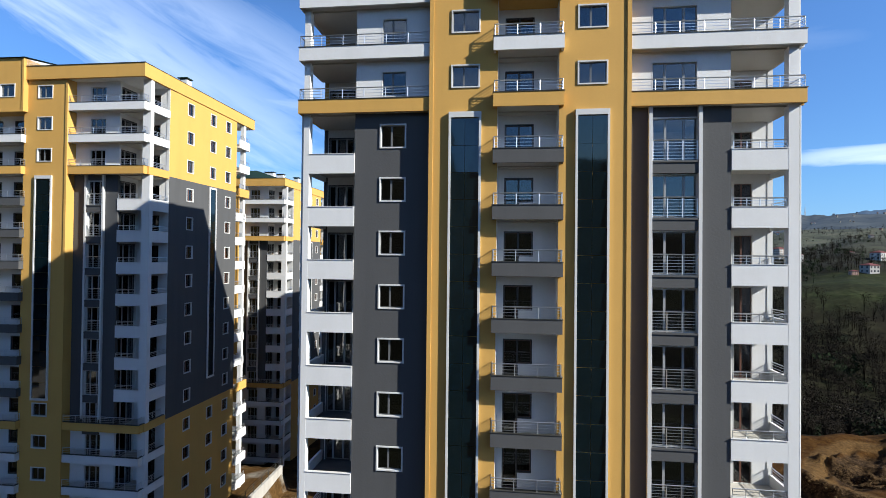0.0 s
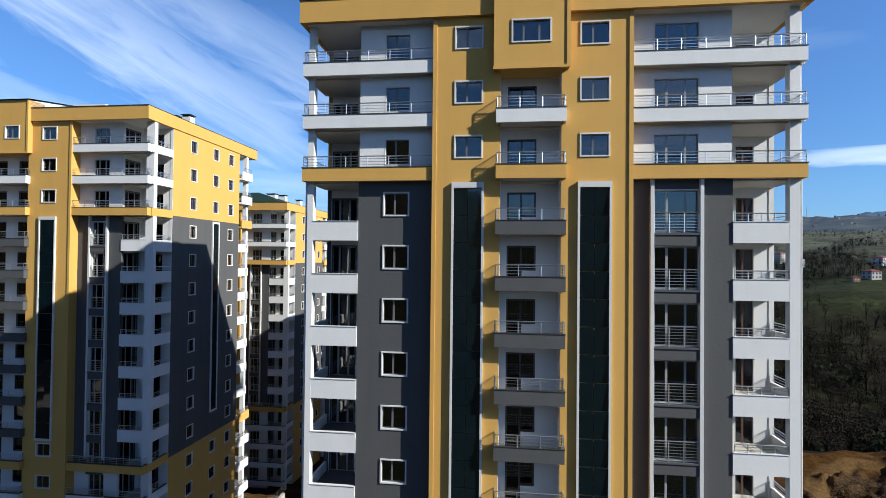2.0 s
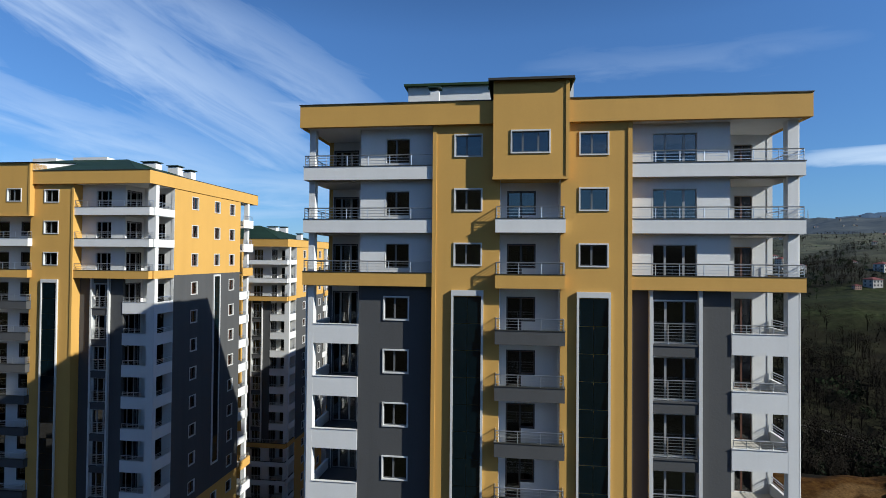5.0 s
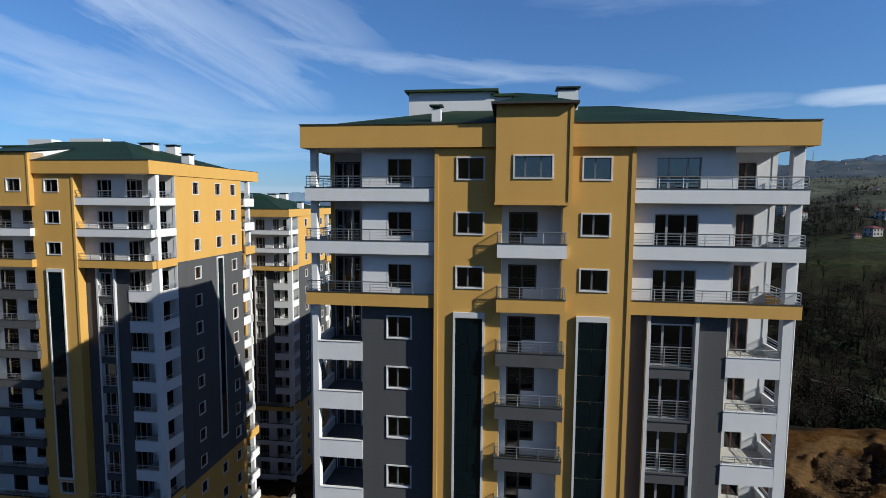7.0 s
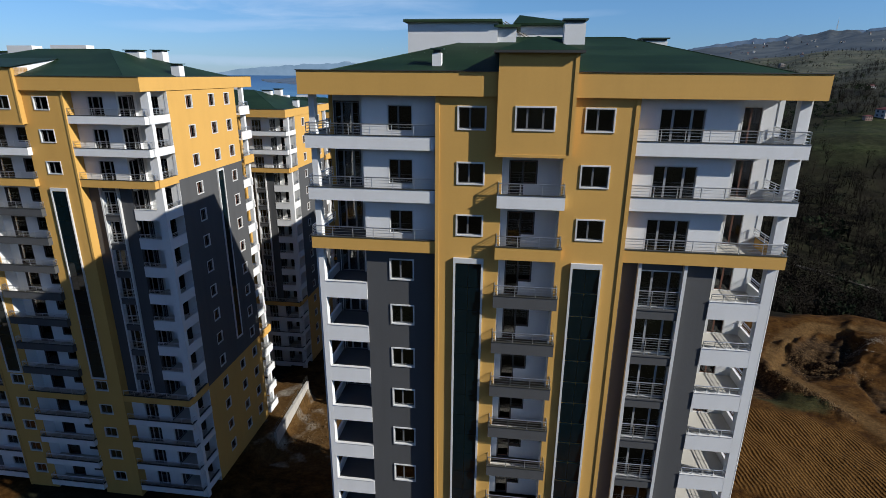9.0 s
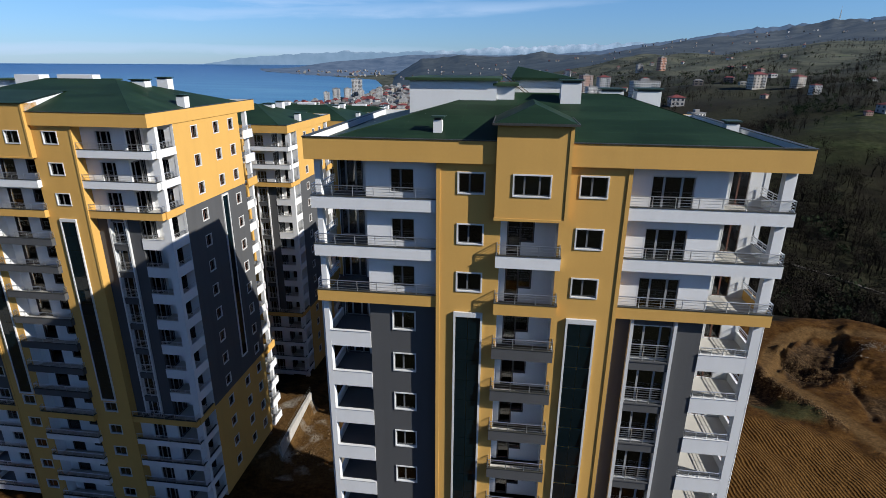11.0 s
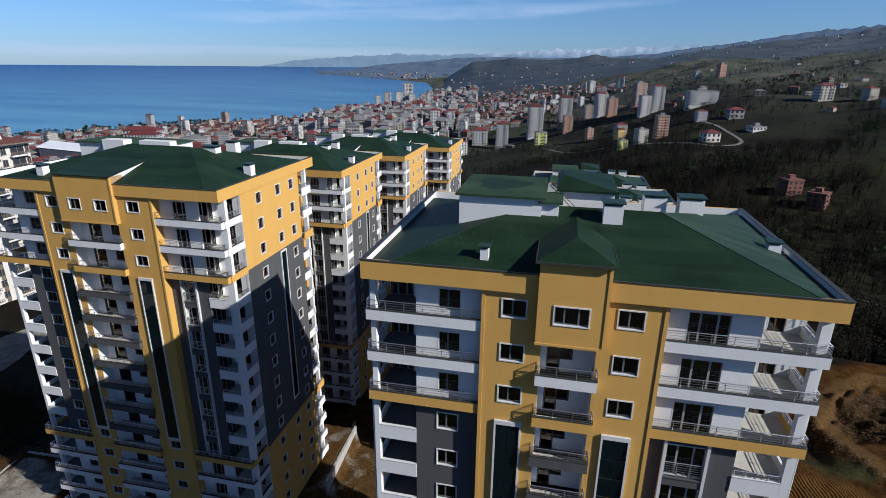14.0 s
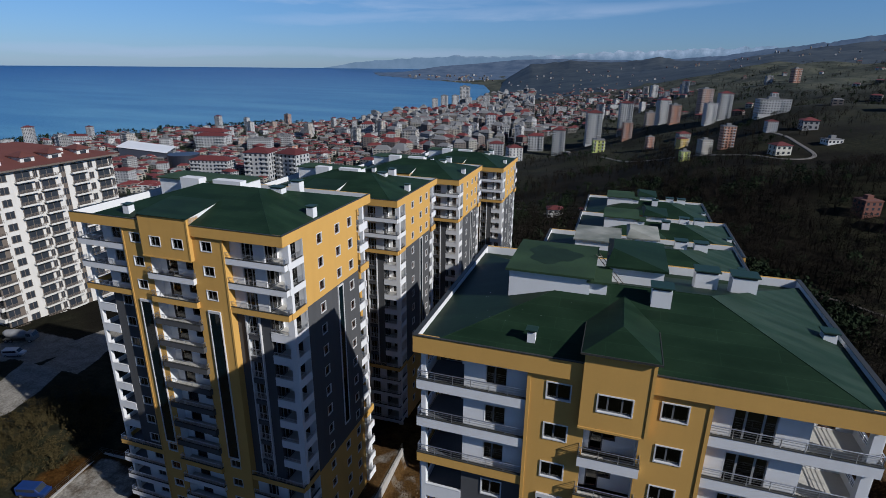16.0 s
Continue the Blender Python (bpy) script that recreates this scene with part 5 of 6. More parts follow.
def hip(bm, w, d, z, rise, over=0.6):
    a, b = w / 2 + over, d / 2 + over
    k = max(a - b, 0)
    k2 = max(b - a, 0)
    base = [bm.verts.new(p) for p in ((-a, -b, z), (a, -b, z), (a, b, z), (-a, b, z))]
    low = [bm.verts.new((v.co.x, v.co.y, z - 0.25)) for v in base]
    r0, r1 = bm.verts.new((-k, -k2, z + rise)), bm.verts.new((k + 1e-3, k2 + 1e-3, z + rise))
    if k >= k2:
        bm.faces.new((base[0], base[1], r1, r0))
        bm.faces.new((base[1], base[2], r1))
        bm.faces.new((base[2], base[3], r0, r1))
        bm.faces.new((base[3], base[0], r0))
    else:
        bm.faces.new((base[0], base[1], r0))
        bm.faces.new((base[1], base[2], r1, r0))
        bm.faces.new((base[2], base[3], r1))
        bm.faces.new((base[3], base[0], r0, r1))
    for i in range(4):
        bm.faces.new((low[i], low[(i + 1) % 4], base[(i + 1) % 4], base[i]))
    bm.faces.new(low[::-1])


def block(kind, w, d, floors, wall_mat, roof_mat, flat, label, category="building"):
    """A town building at the origin, its foot sunk into the slope: walls, roof, one row of windows a storey, balcony slabs."""
    T = thing("house" if floors <= 3 else "town_block", label, category, "buildings of the town")
    h = floors * 3.0
    bm = bmesh.new()
    box(bm, -w / 2, w / 2, -d / 2, d / 2, -9, h)
    part("wall", bm, wall_mat, T)
    bm = bmesh.new()
    if flat:
        box(bm, -w / 2 - 0.3, w / 2 + 0.3, -d / 2 - 0.3, d / 2 + 0.3, h, h + 0.7)
        box(bm, -w * 0.2, w * 0.15, -d * 0.15, d * 0.2, h + 0.7, h + 3.2)
    else:
        hip(bm, w, d, h + 0.25, min(w, d) * 0.22)
    part("roof", bm, roof_mat, T)
    nx, ny = max(2, round(w / 3.4)), max(2, round(d / 3.4))
    slabs = [(-w * 0.46, -w * 0.22, -d / 2 - 1.2, -d / 2 - 0.003), (w * 0.22, w * 0.46, -d / 2 - 1.2, -d / 2 - 0.003), (w / 2 + 0.003, w / 2 + 1.1, -d * 0.2, d * 0.2)] if floors > 3 else []
    wins, bals = bmesh.new(), bmesh.new()
    for k in range(floors):
        for i in range(nx):
            x = -w / 2 + (i + 0.5) * w / nx
            for y in (-d / 2, d / 2):
                box(wins, x - 0.75, x + 0.75, y - 0.06, y + 0.06, 3 * k + 0.8, 3 * k + 2.35)
        for i in range(ny):
            y = -d / 2 + (i + 0.5) * d / ny
            for x in (-w / 2, w / 2):
                box(wins, x - 0.06, x + 0.06, y - 0.75, y + 0.75, 3 * k + 0.8, 3 * k + 2.35)
        if k:
            for q in slabs:
                box(bals, *q, 3 * k - 0.15, 3 * k + 0.75)
    tagged(part("glazing", wins, DARK_WIN, T), kind="stuff")
    if slabs:
        tagged(part("balcony_tier", bals, TOWN_WHITE, T), kind="stuff")
    else:
        bals.free()
    return T


KINDS = {
    "white_red": block("white_red", 18, 14, 6, TOWN_WHITE, RED_ROOF, False, "white block of flats with a red tiled roof"),
    "mixed_red": block("mixed_red", 15, 12, 5, TOWN, RED_ROOF, False, "rendered town block with a red tiled roof"),
    "long_red": block("long_red", 34, 14, 5, TOWN_WHITE, RED_ROOF, False, "long white block with a red roof"),
    "flat": block("flat", 16, 13, 7, TOWN, FLAT_ROOF, True, "rendered town block with a flat grey roof"),
    "tall": block("tall", 20, 16, 14, TOWN_WHITE, RED_ROOF, False, "tall white block of flats with a red roof"),
    "tall_flat": block("tall_flat", 20, 16, 13, TOWN, FLAT_ROOF, True, "tall block of flats with a flat roof"),
    "slab": block("slab", 36, 16, 6, TOWN_WHITE, FLAT_ROOF, True, "broad white block of flats with a flat roof"),
    "brick": block("brick", 13, 12, 8, TOWN_BRICK, FLAT_ROOF, True, "bare red-brick block still in carcass state"),
    "lime": block("lime", 11, 10, 4, TOWN_LIME, FLAT_ROOF, True, "lime green painted house"),
    "ochre": block("ochre", 12, 10, 4, TOWN_OCHRE, RED_ROOF, False, "ochre painted house with a red roof"),
    "house": block("house", 10, 8.5, 2, TOWN, RED_ROOF, False, "small hillside house with a red roof", "house"),
    "ruin": block("ruin", 11, 10, 3, SHADED_BRICK, SHADED_BRICK, True, "unfinished red-brick house on the slope", "house"),
    "shed": block("shed", 56, 30, 2, TOWN, FLAT_ROOF, True, "long low hall with a grey roof"),
    "frame_house": block("frame_house", 12, 9, 1, TOWN, FLAT_ROOF, True, "half-built grey concrete house on the slope", "house"),
    "skyscraper": block("skyscraper", 24, 22, 20, surface("grey_tower_cladding", (0.42, 0.41, 0.39), 0.6, 0.1, 0.2, 3, 0.05), FLAT_ROOF, True, "grey high-rise tower near the shore"),
}
used = set()


def place_block(kind, x, y, turn, k=1.0):
    z = float(land(x, y))
    d = math.hypot(x, y)
    s = reach(d) / d
    m = Matrix.Translation(shrink(x, y, z)) @ pose(0, 0, 0, 0, 0, turn) @ Matrix.Scale(s * k, 4)
    if kind not in used:
        used.add(kind)
        KINDS[kind].matrix_basis = m
        return KINDS[kind]
    ob = copy_thing(KINDS[kind], pose(0, 0, 0))
    ob.matrix_basis = m
    return ob


LANDMARKS = [
    ("long_red", -400, 455, 12, 1.2), ("white_red", -352, 470, 10, 1.5), ("white_red", -322, 482, -8, 1.5), ("long_red", -600, 690, 10, 1.5), ("long_red", -575, 660, 14, 1.3),
    ("skyscraper", -520, 1510, 20, 0.66), ("skyscraper", -496, 1525, 10, 0.8), ("skyscraper", -468, 1540, 25, 0.8), ("skyscraper", -446, 1560, 15, 1.2), ("skyscraper", -428, 1535, 20, 0.72), ("skyscraper", -378, 1546, 15, 0.78),
    ("tall", -225, 957, 20, 0.84), ("tall", -201, 979, 15, 0.7), ("shed", -140, 957, 14, 1.0), ("shed", -128, 1010, 14, 0.9), ("tall", -40, 798, 12, 1.02), ("tall", 1, 943, 8, 1.0), ("tall", 48, 798, 20, 0.74), ("brick", 61, 776, 12, 0.95),
    ("tall_flat", 110, 905, 20, 0.85), ("tall", 112, 740, 10, 0.72), ("tall_flat", 96, 728, 14, 0.62), ("slab", 148, 671, 10, 0.86), ("brick", 85, 520, 10, 0.78), ("lime", -27, 695, 10, 1.25), ("brick", 5, 760, 10, 0.9),
    ("lime", 50, 485, 12, 0.65), ("tall", -83, 763, 5, 0.82), ("flat", 67, 507, 25, 0.6), ("ochre", 58, 600, 30, 0.75), ("house", 115, 473, 20, 1.2), ("white_red", 124, 554, 10, 0.5), ("house", 153, 555, 5, 1.25), ("frame_house", 157, 503, 20, 1.0),
    ("ruin", 116.8, 307, 20, 0.8), ("ruin", 124, 290, 55, 0.8), ("mixed_red", 252, 630, 10, 0.95), ("mixed_red", 284, 611, 25, 0.7), ("white_red", 274, 555, 15, 0.45), ("house", 260, 427, 20, 0.9), ("house", 244, 418, 0, 0.45), ("house", 341, 547, 30, 1.1), ("long_red", -850, 665, 30, 0.9), ("long_red", -800, 700, 30, 0.8),
    ("brick", 30, 660, 20, 0.6), ("mixed_red", 62, 640, 20, 0.8), ("flat", 35, 835, 10, 0.9), ("white_red", -120, 800, 10, 1.2), ("brick", -194, 1159, 10, 1.1), ("flat", -300, 760, 5, 1.3),
    ("mixed_red", -250, 690, 18, 1.2), ("tall_flat", -285, 930, 20, 0.6), ("white_red", -160, 720, 10, 1.0), ("mixed_red", -130, 690, 30, 1.2), ("house", -34, 320, 15, 0.9), ("house", -14, 312, 40, 0.8),
    ("brick", 290, 1189, 20, 1.0), ("flat", 250, 1200, 10, 0.7), 
]
for kind, x, y, turn, k in LANDMARKS:
    place_block(kind, x, y, turn, k)
rng = random.Random(5)
taken = [(x, y) for _, x, y, _, _ in LANDMARKS]
tries = 0
while len(taken) < 200 and tries < 9000:
    tries += 1
    th, d = radians(rng.uniform(-58, 12)), 330 * (1500 / 330) ** rng.random()
    x, y = d * math.sin(th), d * math.cos(th)
    if float(town_of(np.array(x), np.array(y))) < 0.6 or min((x - a) ** 2 + (y - b) ** 2 for a, b in taken) < (22 + d * 0.018) ** 2:
        continue
    if min(float(near_line(np.array(x), np.array(y), q)) for q in (ROAD,)) < 16:
        continue
    if th < radians(-27) and rng.random() < 0.72:
        continue
    taken.append((x, y))
    place_block(rng.choice(["white_red", "mixed_red", "flat", "flat", "mixed_red", "flat", "slab", "brick"] if d < 800 else ["tall_flat", "mixed_red", "flat", "tall_flat", "tall", "flat", "slab"]), x, y, rng.choice([0, 12, 20, -10, 35, 80]), rng.uniform(0.6, 0.95) * (0.75 if d > 900 else 1.0))
for i in range(14):
    th, d = radians(rng.uniform(9, 34)), rng.uniform(560, 1700)
    x, y = d * math.sin(th), d * math.cos(th)
    if min((x - a) ** 2 + (y - b) ** 2 for a, b in taken) > 30 ** 2:
        taken.append((x, y))
        place_block("house", x, y, rng.uniform(0, 90), rng.uniform(0.6, 0.9))
for kind in KINDS:
    if kind not in used:
        place_block(kind, -300 + 20 * len(used), 1000, 0)


def quads_object(name, label, category, mats, boxes):
    """Many far boxes with gabled tops in one mesh: boxes are (x, y, z, w, d, h, turn, wall index, roof index), in shrunk space."""
    vs, fs, mi = [], [], []
    for x, y, z, w, d, h, turn, wi, ri in boxes:
        c, s = math.cos(turn), math.sin(turn)
        o = len(vs)
        for px, py, pz in ((-1, -1, -0.6), (1, -1, -0.6), (1, 1, -0.6), (-1, 1, -0.6), (-1, -1, 1), (1, -1, 1), (1, 1, 1), (-1, 1, 1), (-0.5, 0, 1.22), (0.5, 0, 1.22)):
            lx, ly = px * w / 2, py * d / 2
            vs.append((x + lx * c - ly * s, y + lx * s + ly * c, z + pz * h))
        for f, q in (((0, 1, 5, 4), wi), ((1, 2, 6, 5), wi), ((2, 3, 7, 6), wi), ((3, 0, 4, 7), wi), ((4, 5, 9, 8), ri), ((5, 6, 9), ri), ((6, 7, 8, 9), ri), ((7, 4, 8), ri)):
            fs.append([o + i for i in f])
            mi.append(q)
        # rows of dark windows, storey by storey, on the sides towards the estate
        k = w / max(1, round(w / 4.2))
        tiers = max(1, round(h / (0.62 * k)))
        for nx, ny, span, off in ((0, -1, w, d / 2), (1, 0, d, w / 2), (-1, 0, d, w / 2)):
            count = max(1, round(span / k))
            for row in range(tiers):
                z0, z1 = z + h * (row + 0.3) / tiers, z + h * (row + 0.78) / tiers
                for i in range(count):
                    o = len(vs)
                    for a, zz in ((i + 0.22, z0), (i + 0.78, z0), (i + 0.78, z1), (i + 0.22, z1)):
                        a = span * (a / count - 0.5)
                        lx, ly = nx * (off + 0.01 * w) - ny * a, ny * (off + 0.01 * w) + nx * a
                        vs.append((x + lx * c - ly * s, y + lx * s + ly * c, zz))
                    fs.append([o, o + 1, o + 2, o + 3])
                    mi.append(len(mats) - 1)
    me = bpy.data.meshes.new(name)
    me.from_pydata(vs, [], fs)
    for q in mats:
        me.materials.append(q)
    me.polygons.foreach_set("material_index", mi)
    return tagged(new(name, me), label, category, kind="stuff")


far_boxes = []
tries = 0
while len(far_boxes) < 2100 and tries < 40000:
    tries += 1
    th = radians(rng.uniform(-58, 26))
    d = 420 * (6400 / 420) ** rng.random()
    x, y = d * math.sin(th), d * math.cos(th)
    t = float(town_of(np.array(x), np.array(y)))
    hill = th > radians(-9) and d > 700
    if not (t > 0.5 or (hill and d < 2600 and rng.random() < 0.03) or (d > 4600 and -23 < math.degrees(th) < -13 and rng.random() < 0.9)):
        continue
    z = float(land(x, y))
    if z < SEA + 1.5 or (d < 1600 and min((x - a) ** 2 + (y - b) ** 2 for a, b in taken) < 20 ** 2):
        continue
    s = reach(d) / d
    px, py, pz = shrink(x, y, z)
    big = rng.random()
    tall = rng.uniform(4, 8) if big < 0.6 or hill or th < radians(-26) else rng.uniform(10, 22)
    if d > 1500 and big > 0.9 and not hill:
        tall = rng.uniform(16, 26)
    if d > 900 and not hill and d < 4000 and th > radians(-24):
        tall = max(tall, rng.uniform(7, 24))
    w = rng.uniform(8, 13) if tall < 10 else rng.uniform(12, 22)
    far_boxes.append((px, py, pz, w * s, rng.uniform(0.7, 1.0) * w * s, tall * s, rng.uniform(-0.6, 0.6), rng.choice((0, 1, 1, 2, 2, 2)), 3 if rng.random() < (0.75 if th < radians(-27) or hill else 0.28) else 4))
for i in range(190):
    rows_ = RIDGE["backdrop_slopes"]
    col = rows_[rng.randrange(4, len(rows_) - 60)]
    px, py, pz = col[rng.randrange(2, 10)]
    s = math.hypot(px, py) / 4000
    w = rng.uniform(7, 12)
    far_boxes.append((px, py, pz, w * s, 0.8 * w * s, rng.uniform(5, 11) * s, rng.uniform(-0.6, 0.6), rng.choice((0, 0, 1, 1, 2)), rng.choice((3, 3, 4))))
quads_object("distant_town", "hundreds of small white and cream houses with red roofs", "houses", [TOWN_WHITE, surface("cream_render", (0.27, 0.25, 0.21), 0.9, 0.1, 0.2, 2, 0.0), surface("grey_brown_render", (0.14, 0.115, 0.10), 0.9, 0.1, 0.2, 2, 0.0), RED_ROOF, FLAT_ROOF, DARK_WIN], far_boxes)

def ribbon(name, label, line, width, mat, lift=0.12, step=4.0):
    """A lane laid on the slope: a strip with a slight crown and edges dug in."""
    pts = []
    for (ax, ay), (bx, by) in zip(line, line[1:]):
        n = max(1, int(math.hypot(bx - ax, by - ay) / step))
        pts += [(ax + (bx - ax) * i / n, ay + (by - ay) * i / n) for i in range(n)]
    pts.append(line[-1])
    for _ in range(6):
        pts = [pts[0]] + [((pts[i - 1][0] + 2 * pts[i][0] + pts[i + 1][0]) / 4, (pts[i - 1][1] + 2 * pts[i][1] + pts[i + 1][1]) / 4) for i in range(1, len(pts) - 1)] + [pts[-1]]
    bm = bmesh.new()
    rows = []
    for i, (x, y) in enumerate(pts):
        a, b = pts[max(i - 1, 0)], pts[min(i + 1, len(pts) - 1)]
        d = math.hypot(b[0] - a[0], b[1] - a[1])
        nx, ny = (b[1] - a[1]) / d, -(b[0] - a[0]) / d
        row = []
        for k, dz in ((-0.62, -0.6), (-0.5, 0), (0, 0.05), (0.5, 0), (0.62, -0.6)):
            px, py = x + nx * width * k, y + ny * width * k
            row.append(bm.verts.new(shrink(px, py, float(land(px, py)) + lift + dz)))
        rows.append(row)
    for a, b in zip(rows, rows[1:]):
        for j in range(4):
            bm.faces.new((a[j], a[j + 1], b[j + 1], b[j]))
    return tagged(new(name, mesh_of(bm, name, mat)), label, "lane", kind="structure")


LANE_MAT = surface("gravel_lane", (0.14, 0.13, 0.115), 0.95, 0.25, 0.15, 2, 0.3)
ribbon("road_lane", "pale gravel lane across the hillside", LANE, 2.6, LANE_MAT, 0.4)
ribbon("road_lane_wood", "thin pale track through the bare woods", LANE_C, 1.1, surface("muddy_track", (0.05, 0.045, 0.038), 0.95, 0.3, 0.15, 2, 0.3), 0.5)
ribbon("road_lane_low", "narrow gravel lane through the woods", LANE_B, 2.2, LANE_MAT, 0.3)

# ---------------------------------------------------------------- winter woods and shrubs
def leafy(name, seed, n, spread, size, trunk):
    """Arrays of one bush or tree: a thin trunk with limbs and many small twig and leaf faces, uneven in outline."""
    r = random.Random(seed)
    tri = []
    lobes = [(r.uniform(-1, 1) * spread * 0.55, r.uniform(-1, 1) * spread * 0.55, trunk + r.uniform(0.2, 1.0) * spread * 1.1, r.uniform(0.35, 0.6) * spread) for _ in range(6)]
    for lx, ly, lz, lr in lobes:
        b = Vector((0, 0, trunk * 0.5))
        e_ = Vector((lx, ly, lz))
        s_ = Vector((0.05, 0.03, 0)) * spread * 0.5
        tri.append((b - s_, b + s_, e_))
    s_ = spread * 0.05
    tri.append((Vector((-s_, -s_, -1)), Vector((s_, s_, -1)), Vector((0, 0, trunk + spread * 0.6))))
    tri.append((Vector((-s_, s_, -1)), Vector((s_, -s_, -1)), Vector((0, 0, trunk + spread * 0.6))))
    for _ in range(n):
        lx, ly, lz, lr = r.choice(lobes)
        v = Vector((r.gauss(0, 1), r.gauss(0, 1), r.gauss(0, 1))).normalized() * lr * r.random() ** 0.4
        c = Vector((lx, ly, lz)) + v
        a = Vector((r.gauss(0, 1), r.gauss(0, 1), r.gauss(0, 1))).normalized()
        b = a.orthogonal().normalized()
        k = size * r.uniform(0.6, 1.4)
        tri.append((c + a * k, c - a * k * 0.6 + b * k * 0.7, c - a * k * 0.5 - b * k * 0.7))
    return np.array([[list(p) for p in t] for t in tri])


def foliage_material(name, c0, c1, c2):
    m, n, l, b = nodes_of(name)
    geo = n.new("ShaderNodeNewGeometry")
    r = n.new("ShaderNodeValToRGB")
    r.color_ramp.elements.new(0.5)
    for e_, p, c in zip(r.color_ramp.elements, (0.0, 0.5, 1.0), (c0, c1, c2)):
        e_.position, e_.color = p, (*c, 1)
    t = n.new("ShaderNodeTexNoise")
    t.inputs["Scale"].default_value = 0.05
    l.new(geo.outputs["Position"], t.inputs["Vector"])
    mx = n.new("ShaderNodeMath")
    mx.operation = "MULTIPLY_ADD"
    mx.inputs[1].default_value = 0.5
    l.new(geo.outputs["Random Per Island"], mx.inputs[0])
    ad = n.new("ShaderNodeMath")
    ad.operation = "MULTIPLY_ADD"
    ad.inputs[1].default_value, ad.inputs[2].default_value = 1.1, -0.3
    l.new(t.outputs["Fac"], ad.inputs[0])
    l.new(ad.outputs[0], mx.inputs[2])
    l.new(mx.outputs[0], r.inputs[0])
    l.new(r.outputs[0], b.inputs["Base Color"])
    # thin twigs scatter light all round: lean the shading normal to the sky
    lean = n.new("ShaderNodeVectorMath")
    lean.operation = "MULTIPLY_ADD"
    lean.inputs[1].default_value, lean.inputs[2].default_value = (0.7, 0.7, 0.7), (0.1, -0.08, 0.34)
    l.new(geo.outputs["Normal"], lean.inputs[0])
    nz = n.new("ShaderNodeVectorMath")
    nz.operation = "NORMALIZE"
    l.new(lean.outputs[0], nz.inputs[0])
    l.new(nz.outputs[0], b.inputs["Normal"])
    b.inputs["Roughness"].default_value = 0.8
    b.inputs["Specular IOR Level"].default_value = 0.03
    return m


def scatter(name, label, category, models, spots, mat):
    tris = []
    r = random.Random(len(spots))
    for x, y, s in spots:
        d = math.hypot(x, y)
        k = reach(d) / d
        p = np.array(shrink(x, y, float(land(x, y))))
        t = r.choice(models)
        a = r.uniform(0, 6.28)
        rot = np.array([[math.cos(a), -math.sin(a), 0], [math.sin(a), math.cos(a), 0], [0, 0, r.uniform(0.8, 1.25)]])
        tris.append((t @ rot.T) * s * k + p)
    v = np.concatenate(tris).reshape(-1, 3)
    me = bpy.data.meshes.new(name)
    me.vertices.add(len(v))
    me.vertices.foreach_set("co", v.ravel())
    nf = len(v) // 3
    me.loops.add(len(v))
    me.loops.foreach_set("vertex_index", np.arange(len(v)))
    me.polygons.add(nf)
    me.polygons.foreach_set("loop_start", np.arange(0, len(v), 3))
    me.update(calc_edges=True)
    me.materials.append(mat)
    return tagged(new(name, me), label, category, kind="stuff")


BARE = foliage_material("bare_twigs", (0.0072, 0.006, 0.0046), (0.011, 0.0092, 0.007), (0.0175, 0.0145, 0.011))
DRY = foliage_material("dry_shrub_leaves", (0.02, 0.016, 0.008), (0.04, 0.032, 0.014), (0.075, 0.058, 0.026))
EVERG = foliage_material("evergreen_leaves", (0.007, 0.012, 0.007), (0.013, 0.020, 0.010), (0.022, 0.032, 0.015))
bare_models = [leafy("bare", i, 125, 2.6, 0.155, 2.2) for i in range(5)]
ever_models = [leafy("ever", 20 + i, 70, 2.6, 0.42, 1.0) for i in range(5)]
bush_models = [leafy("bush", 40 + i, 70, 1.3, 0.18, 0.0) for i in range(4)]
bare_spots, ever_spots = [], []
tries = 0
while len(bare_spots) < 9500 and tries < 90000:
    tries += 1
    th, d = radians(rng.uniform(-34, 42)), 60 * (1900 / 60) ** (rng.random() ** 0.75)
    x, y = d * math.sin(th), d * math.cos(th)
    ax, ay = np.array(x), np.array(y)
    if (-75 < x < 30 and y < 172) or float(land(x, y)) < SEA + 4 or float(dirt_of(ax, ay)) > 0.2 or float(town_of(ax, ay)) > 0.5 or min(float(near_line(ax, ay, q)) for q in (LANE, LANE_B, LANE_C)) < 5:
        continue
    if min((x - a) ** 2 + (y - b) ** 2 for a, b in taken) < 11 ** 2:
        continue
    if math.hypot((math.degrees(th) - 31) / 6.5, (d - 430) / 95) < 0.75 and rng.random() < 0.93:
        continue
    wood = float(wave(ax, ay, 95, 2.0)) + 0.35 * float(wave(ax, ay, 30, 7.0))
    thick = 1.0 if d < 330 else (0.95 if wood > -0.1 else 0.14)
    if rng.random() > thick:
        continue
    s = rng.uniform(0.7, 1.5) * (1.25 if d < 400 else (1.0 if wood > -0.1 else 0.55))
    (ever_spots if float(wave(ax, ay, 55, 4.4)) > 0.55 or rng.random() < 0.06 else bare_spots).append((x, y, s))
scatter("winter_woods", "dense leafless brown woods on the valley slopes", "trees", bare_models, bare_spots, BARE)
scatter("evergreen_thicket", "dark evergreen trees among the bare woods", "trees", ever_models, ever_spots, EVERG)
town_trees = []
tries = 0
